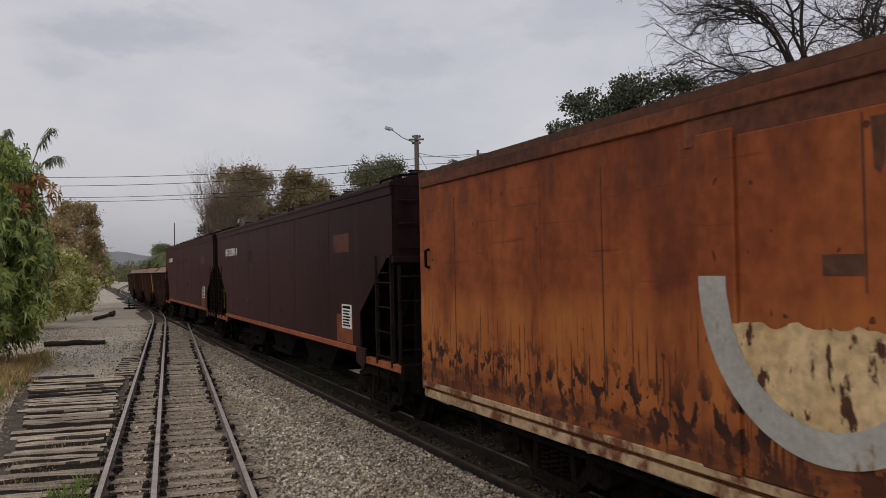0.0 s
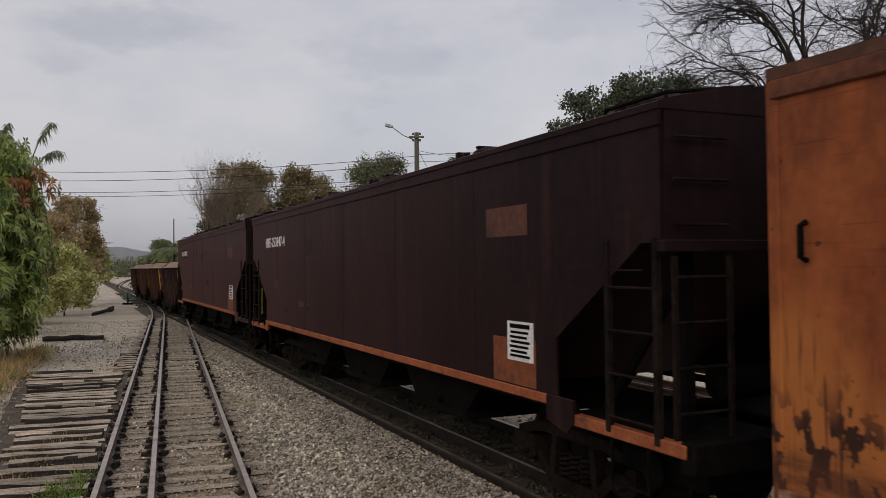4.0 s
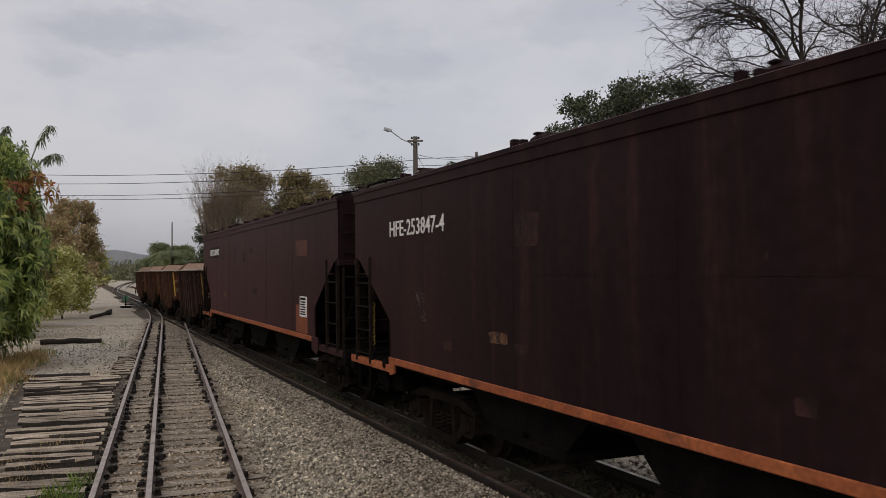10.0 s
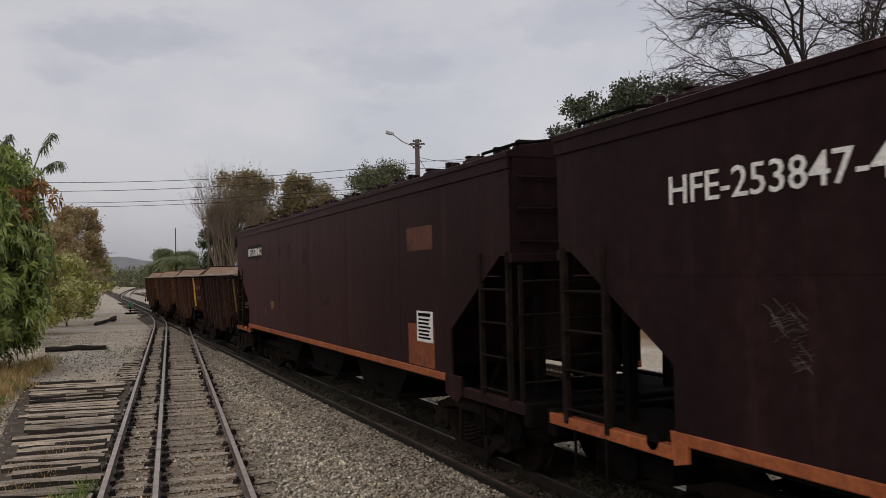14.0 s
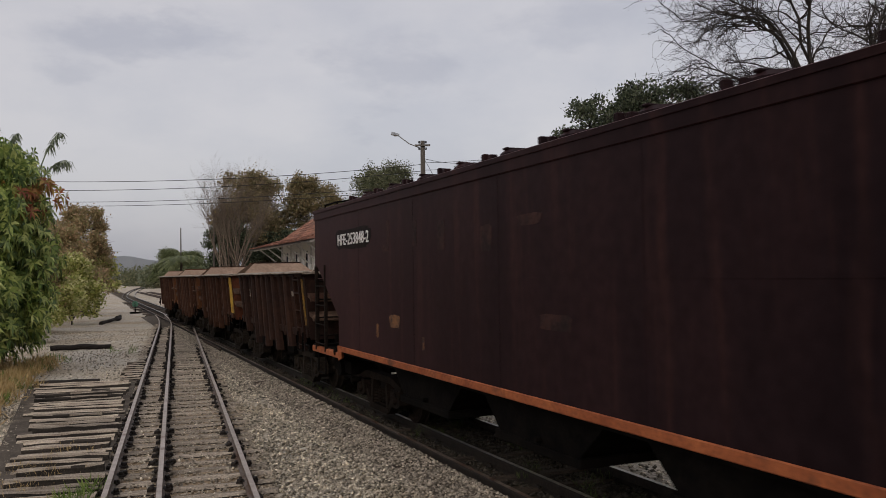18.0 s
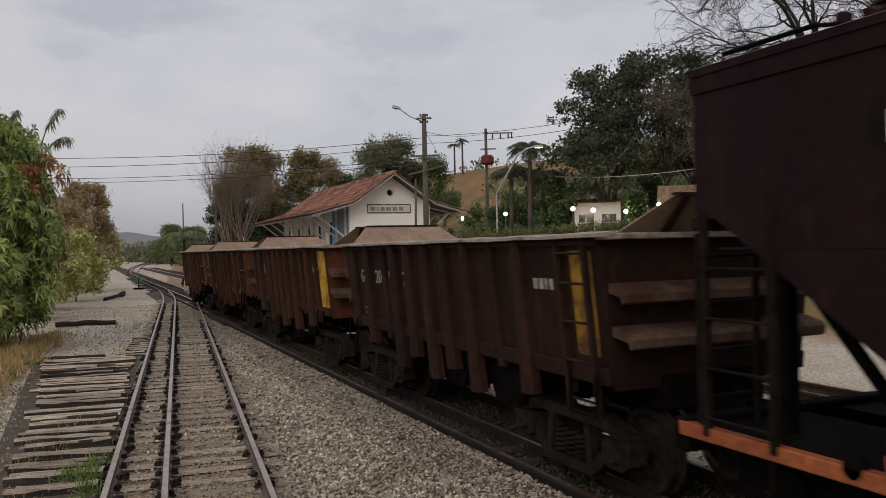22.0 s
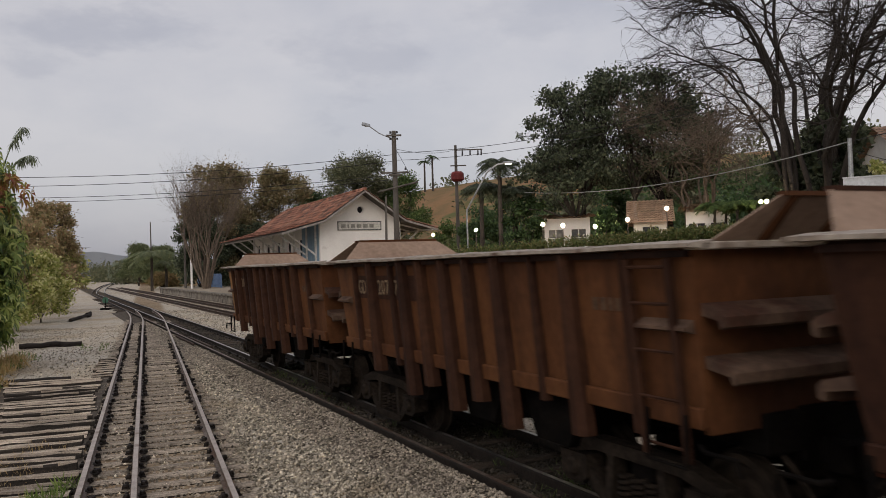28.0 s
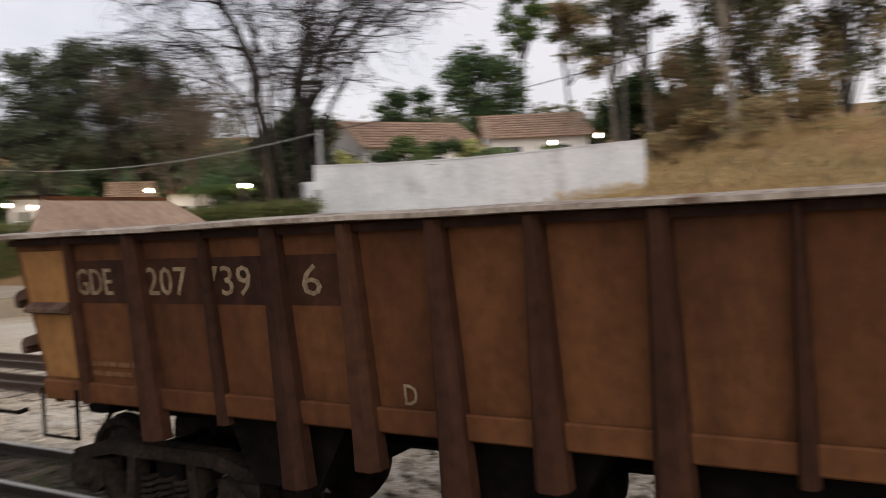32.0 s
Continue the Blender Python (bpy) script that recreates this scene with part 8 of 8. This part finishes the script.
# the long timbers that reach out beyond the siding on the left
deck = thing("timber_deck", Vector((0, 0, 0)), "rows of old grey timbers laid beside the siding", "timber deck", kind="structure")
SOIL = material("dark_soil_and_gap_shade", [(0.045, 0.036, 0.028), (0.13, 0.105, 0.08)], 3, rough=0.95, grain=30, strength=0.35)
corners = [NS * n + US * u for n, u in ((-1.9, 7.5), (-0.9, 7.5), (-0.95, 22.9), (-3.5, 22.9))]
# sheet under the planks; its dark tone includes painted shade of the gaps
part("soil", Shape().add([(c.x, c.y, 0.022) for c in corners] + [(c.x, c.y, -0.08) for c in corners], [(0, 1, 2, 3), (4, 5, 6, 7), (0, 1, 5, 4), (1, 2, 6, 5), (2, 3, 7, 6), (3, 0, 4, 7)]), SOIL, deck, "soil between the timbers, darkened with painted gap shade")
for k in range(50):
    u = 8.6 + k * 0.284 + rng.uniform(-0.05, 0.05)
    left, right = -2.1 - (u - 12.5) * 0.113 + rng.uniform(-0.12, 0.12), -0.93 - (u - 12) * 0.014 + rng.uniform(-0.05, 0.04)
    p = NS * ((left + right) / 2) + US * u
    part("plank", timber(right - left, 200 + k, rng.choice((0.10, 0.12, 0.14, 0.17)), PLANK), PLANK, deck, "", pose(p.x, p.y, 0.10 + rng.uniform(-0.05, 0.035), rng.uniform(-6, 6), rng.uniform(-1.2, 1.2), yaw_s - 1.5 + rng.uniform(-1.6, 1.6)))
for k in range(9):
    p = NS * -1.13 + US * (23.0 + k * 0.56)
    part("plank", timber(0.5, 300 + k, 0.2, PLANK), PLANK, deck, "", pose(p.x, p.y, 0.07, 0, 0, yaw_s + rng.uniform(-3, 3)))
p = NS * -2.55 + US * 22.75
part("end_timber", timbers(1.5, CHAR, 0.24)[1], CHAR, deck, "charred end timber", pose(p.x, p.y, 0.13, 0, 0, yaw_s - 3))

# rail fastenings: plates and spikes, too many to count
fast_v, fast_f = [], []


def fastening(p, yaw, size=1.0):
    if rng.random() < 0.15:
        return
    yaw, big = yaw + rng.uniform(-20, 20), rng.uniform(0.55, 1.15) * size
    c, s = math.cos(radians(yaw)), math.sin(radians(yaw))
    for dx, dy, dz, sx, sy, sz in ((0, 0, 0.010, 0.13, 0.08, 0.010), (-0.08, 0.03, 0.030, 0.022, 0.026, 0.026), (0.08, -0.03, 0.030, 0.022, 0.026, 0.026), (-0.09, -0.04, 0.026, 0.036, 0.03, 0.022), (0.09, 0.045, 0.026, 0.036, 0.03, 0.022)):
        b = len(fast_v)
        for z in (-1, 1):
            for y in (-1, 1):
                for x in (-1, 1):
                    lx, ly = (dx + sx * x * (0.75 if z > 0 else 1)) * big, (dy + sy * y * (0.75 if z > 0 else 1)) * big
                    fast_v.append((p.x + lx * c - ly * s, p.y + lx * s + ly * c, p.z + dz + sz * z))
        fast_f.extend([(b, b + 2, b + 3, b + 1), (b + 4, b + 5, b + 7, b + 6), (b, b + 1, b + 5, b + 4), (b + 2, b + 6, b + 7, b + 3), (b, b + 4, b + 6, b + 2), (b + 1, b + 3, b + 7, b + 5)])


for k in range(100):
    for off in (4.526, 5.126, 6.186):
        fastening(plan(off - (0.03 if off < 5 else 0.0), -6 + k * 0.62, 0.03 if off < 5 else 0.012), yaw_m, 1.3 if off < 5 else 1.05)
for k in range(90):
    for off in (-0.79, -0.19, 0.87):
        q = NS * off + US * (1.5 + k * 0.5)
        fastening(Vector((q.x, q.y, 0.016)), yaw_s, 1.22)
tagged(part("fastenings", raw_mesh("fastenings", fast_v, fast_f, OILED), OILED, main_track, "black rail plates and spikes"), kind="stuff")


def stones(name, count, place, low, high, mat, label, seed):
    """Crushed stones: squashed, jittered octahedra lying on the ground."""
    r = np.random.default_rng(seed)
    pos = place(r, count)
    n = len(pos)
    base = np.array([(1, 0, 0), (-1, 0, 0), (0, 1, 0), (0, -1, 0), (0, 0, 1), (0, 0, -0.6)], float)
    v = base[None] * r.uniform(0.55, 1.25, (n, 6, 1))
    v += r.normal(0, 0.16, (n, 6, 3))
    a = r.uniform(0, 2 * np.pi, n)
    c, s = np.cos(a)[:, None], np.sin(a)[:, None]
    x, y = v[..., 0] * c - v[..., 1] * s, v[..., 0] * s + v[..., 1] * c
    v = np.stack([x, y, v[..., 2] * 0.75], -1) * r.uniform(low, high, (n, 1, 1)) + pos[:, None]
    f = np.array([(0, 2, 4), (2, 1, 4), (1, 3, 4), (3, 0, 4), (2, 0, 5), (1, 2, 5), (3, 1, 5), (0, 3, 5)])
    faces = (np.arange(n) * 6)[:, None, None] + f[None]
    return tagged(new(name, raw_mesh(name, v.reshape(-1, 3), faces.reshape(-1, 3), mat)), label, "ballast", kind="stuff")


def scatter(n0, n1, u0, u1, fall=1.6, keep=None):
    def place(r, count):
        u = u0 + (u1 - u0) * r.random(count) ** fall
        n = r.uniform(n0, n1, count)
        x, y = n * N.x + u * U.x, n * N.y + u * U.y
        p = np.stack([x, y, np.zeros(count) + r.uniform(-0.02, 0.012, count)], 1)
        if keep is not None:
            p = p[keep(p, r)]
        return p
    return place


def off_deck(p, r):
    ns, us = p[:, 0] * NS.x + p[:, 1] * NS.y, p[:, 0] * US.x + p[:, 1] * US.y
    on_deck = (ns > -2.2 - (us - 12.5) * 0.113) & (ns < -0.9) & (us > 6) & (us < 22.8)
    on_bed = (ns > -1.1) & (ns < 1.2) & (us < 48)
    on_sand = (ns < -1.1) & (us > 22.8)
    return ~(on_deck & (r.random(len(p)) < 0.97)) & ~(on_bed & (r.random(len(p)) < 0.9)) & ~(on_sand & (r.random(len(p)) < 0.85))


stones("ballast", 150000, scatter(-3.2, 4.72, 4.5, 46, 1.9, off_deck), 0.013, 0.040, STONE, "grey crushed-stone ballast between the tracks", 1)


def on_bed(p, r):
    ns, us = p[:, 0] * NS.x + p[:, 1] * NS.y, p[:, 0] * US.x + p[:, 1] * US.y
    return (ns > -1.1) & (ns < 1.2) & (us < 48)


def shoulder(n):
    """The ballast heaped up against the main track's near rail."""
    return 0.075 * smooth_step((n - 3.65) / 0.75) - 0.004


vs = [(*plan(n, 1.0 + k * 0.5)[:2], shoulder(n) + 0.012 * noise.noise((n * 3, k * 0.9, 4.0))) for k in range(120) for n in (3.55, 3.75, 3.95, 4.15, 4.35, 4.478)]
bank = raw_mesh("ballast_bank", vs, [(6 * k + j, 6 * k + j + 1, 6 * k + j + 7, 6 * k + j + 6) for k in range(119) for j in range(5)], SOIL)
tagged(new("ballast_bank", bank), "heaped ballast beside the main track", "ballast", kind="stuff")


def on_shoulder(r, count):
    u, n = 4.5 + 42 * r.random(count) ** 1.8, r.uniform(3.6, 4.46, count)
    z = np.array([shoulder(v) for v in n]) + r.uniform(-0.008, 0.014, count)
    return np.stack([n * N.x + u * U.x, n * N.y + u * U.y, z], 1)


stones("ballast", 22000, on_shoulder, 0.014, 0.036, STONE_BROWN, "stones heaped against the main track's rail", 5)
stones("ballast", 60000, scatter(-3.2, 4.4, 4.5, 46, 1.6, on_bed), 0.012, 0.030, STONE_BROWN, "brown stone chips among the siding's sleepers", 4)
# these stones' colour carries the shade under the train
stones("ballast", 26000, scatter(4.55, 6.5, 2, 46, 1.5), 0.018, 0.042, STONE_DARK, "stained ballast under the main track with the train's shade painted in", 2)
stones("ballast", 16000, scatter(6.6, 12.2, 2, 60, 1.4), 0.02, 0.048, STONE, "pale ballast beside the platform track", 3)


def tufts(name, spots, count, size, mat, label, seed, spread=0.25):
    r = np.random.default_rng(seed)
    return solid(name, leaves(r, spots, [(spread, spread, 0.12)] * len(spots), count, size, mat, name, 0.0, 0.1, droop=-1.6, slim=0.045), mat, label, "weeds", kind="stuff")


weed = [(NS * -0.98 + US * 11.0), (NS * -1.08 + US * 10.6), (NS * -1.0 + US * 10.2), (NS * -1.25 + US * 10.4), (NS * -1.0 + US * 9.6)]
tufts("weeds", [(p.x, p.y, 0.08) for p in weed], 420, 0.15, GRASS_GREEN, "green weeds beside the siding rail", 31, 0.17)
spots = [plan(rng.uniform(4.7, 6.0), rng.uniform(6, 22), 0.05) for _ in range(46)]
tufts("weeds", [p[:] for p in spots], 1700, 0.085, GRASS_DULL, "sparse weeds along the main track", 32, 0.16)
spots = []
for _ in range(420):
    p = NS * rng.uniform(-8.0, -3.3) + US * rng.uniform(8, 28)
    spots.append((p.x, p.y, height(p.x, p.y) + 0.10))
tufts("dry_grass", spots, 24000, 0.24, GRASS_DRY, "dry orange-brown grass on the verge", 33, 0.35)
spots = [(p.x, p.y, 0.05) for p in [NS * rng.uniform(-4.4, -3.4) + US * rng.uniform(6, 30) for _ in range(60)]] + [(x, y, 0.05) for x, y in ((-12.6, 25.6), (-12.2, 26.2), (-12.9, 25.2), (-12.0, 29.5), (-11.4, 29.6))]
tufts("weeds", spots, 2600, 0.20, GRASS_GREEN, "green weeds at the edge of the ballast", 34, 0.25)
spots = [(p.x, p.y, 0.05) for p in [NS * rng.uniform(-2.2, -1.1) + US * rng.uniform(9.5, 14) for _ in range(34)]]
tufts("dry_grass", spots, 700, 0.075, GRASS_DRY, "dry grass between the old timbers", 35, 0.2)

# ---------------------------------------------------------------- motion
def motions():
    """The train rolls towards and past the eye, speeding up; its wheelsets turn as it goes."""
    heading = Matrix.Rotation(TRACK - math.pi / 2, 4, "Z")
    for off, car in TRAIN:
        walk(car, [(t, Matrix.Translation(plan(CENTRE, s + off, RAIL)) @ heading) for t, s in TRAVEL])
    ts, ss = [t for t, _ in TRAVEL], [s for _, s in TRAVEL]
    rows, t, last = [], 0.0, None
    while t < 32.0:
        s = float(np.interp(t, ts, ss))
        if last is None or last - s >= 0.5:
            rows.append((t, s))
            last = s
        t += 1 / 30
    rows.append((32.0, ss[-1]))
    for k, (w, x) in enumerate(SPINNING):
        walk(w, [(t, pose(x, 0, WHEEL_R, 0, math.degrees((ss[0] - s) / WHEEL_R) + 37 * k, 0)) for t, s in rows])


motions()
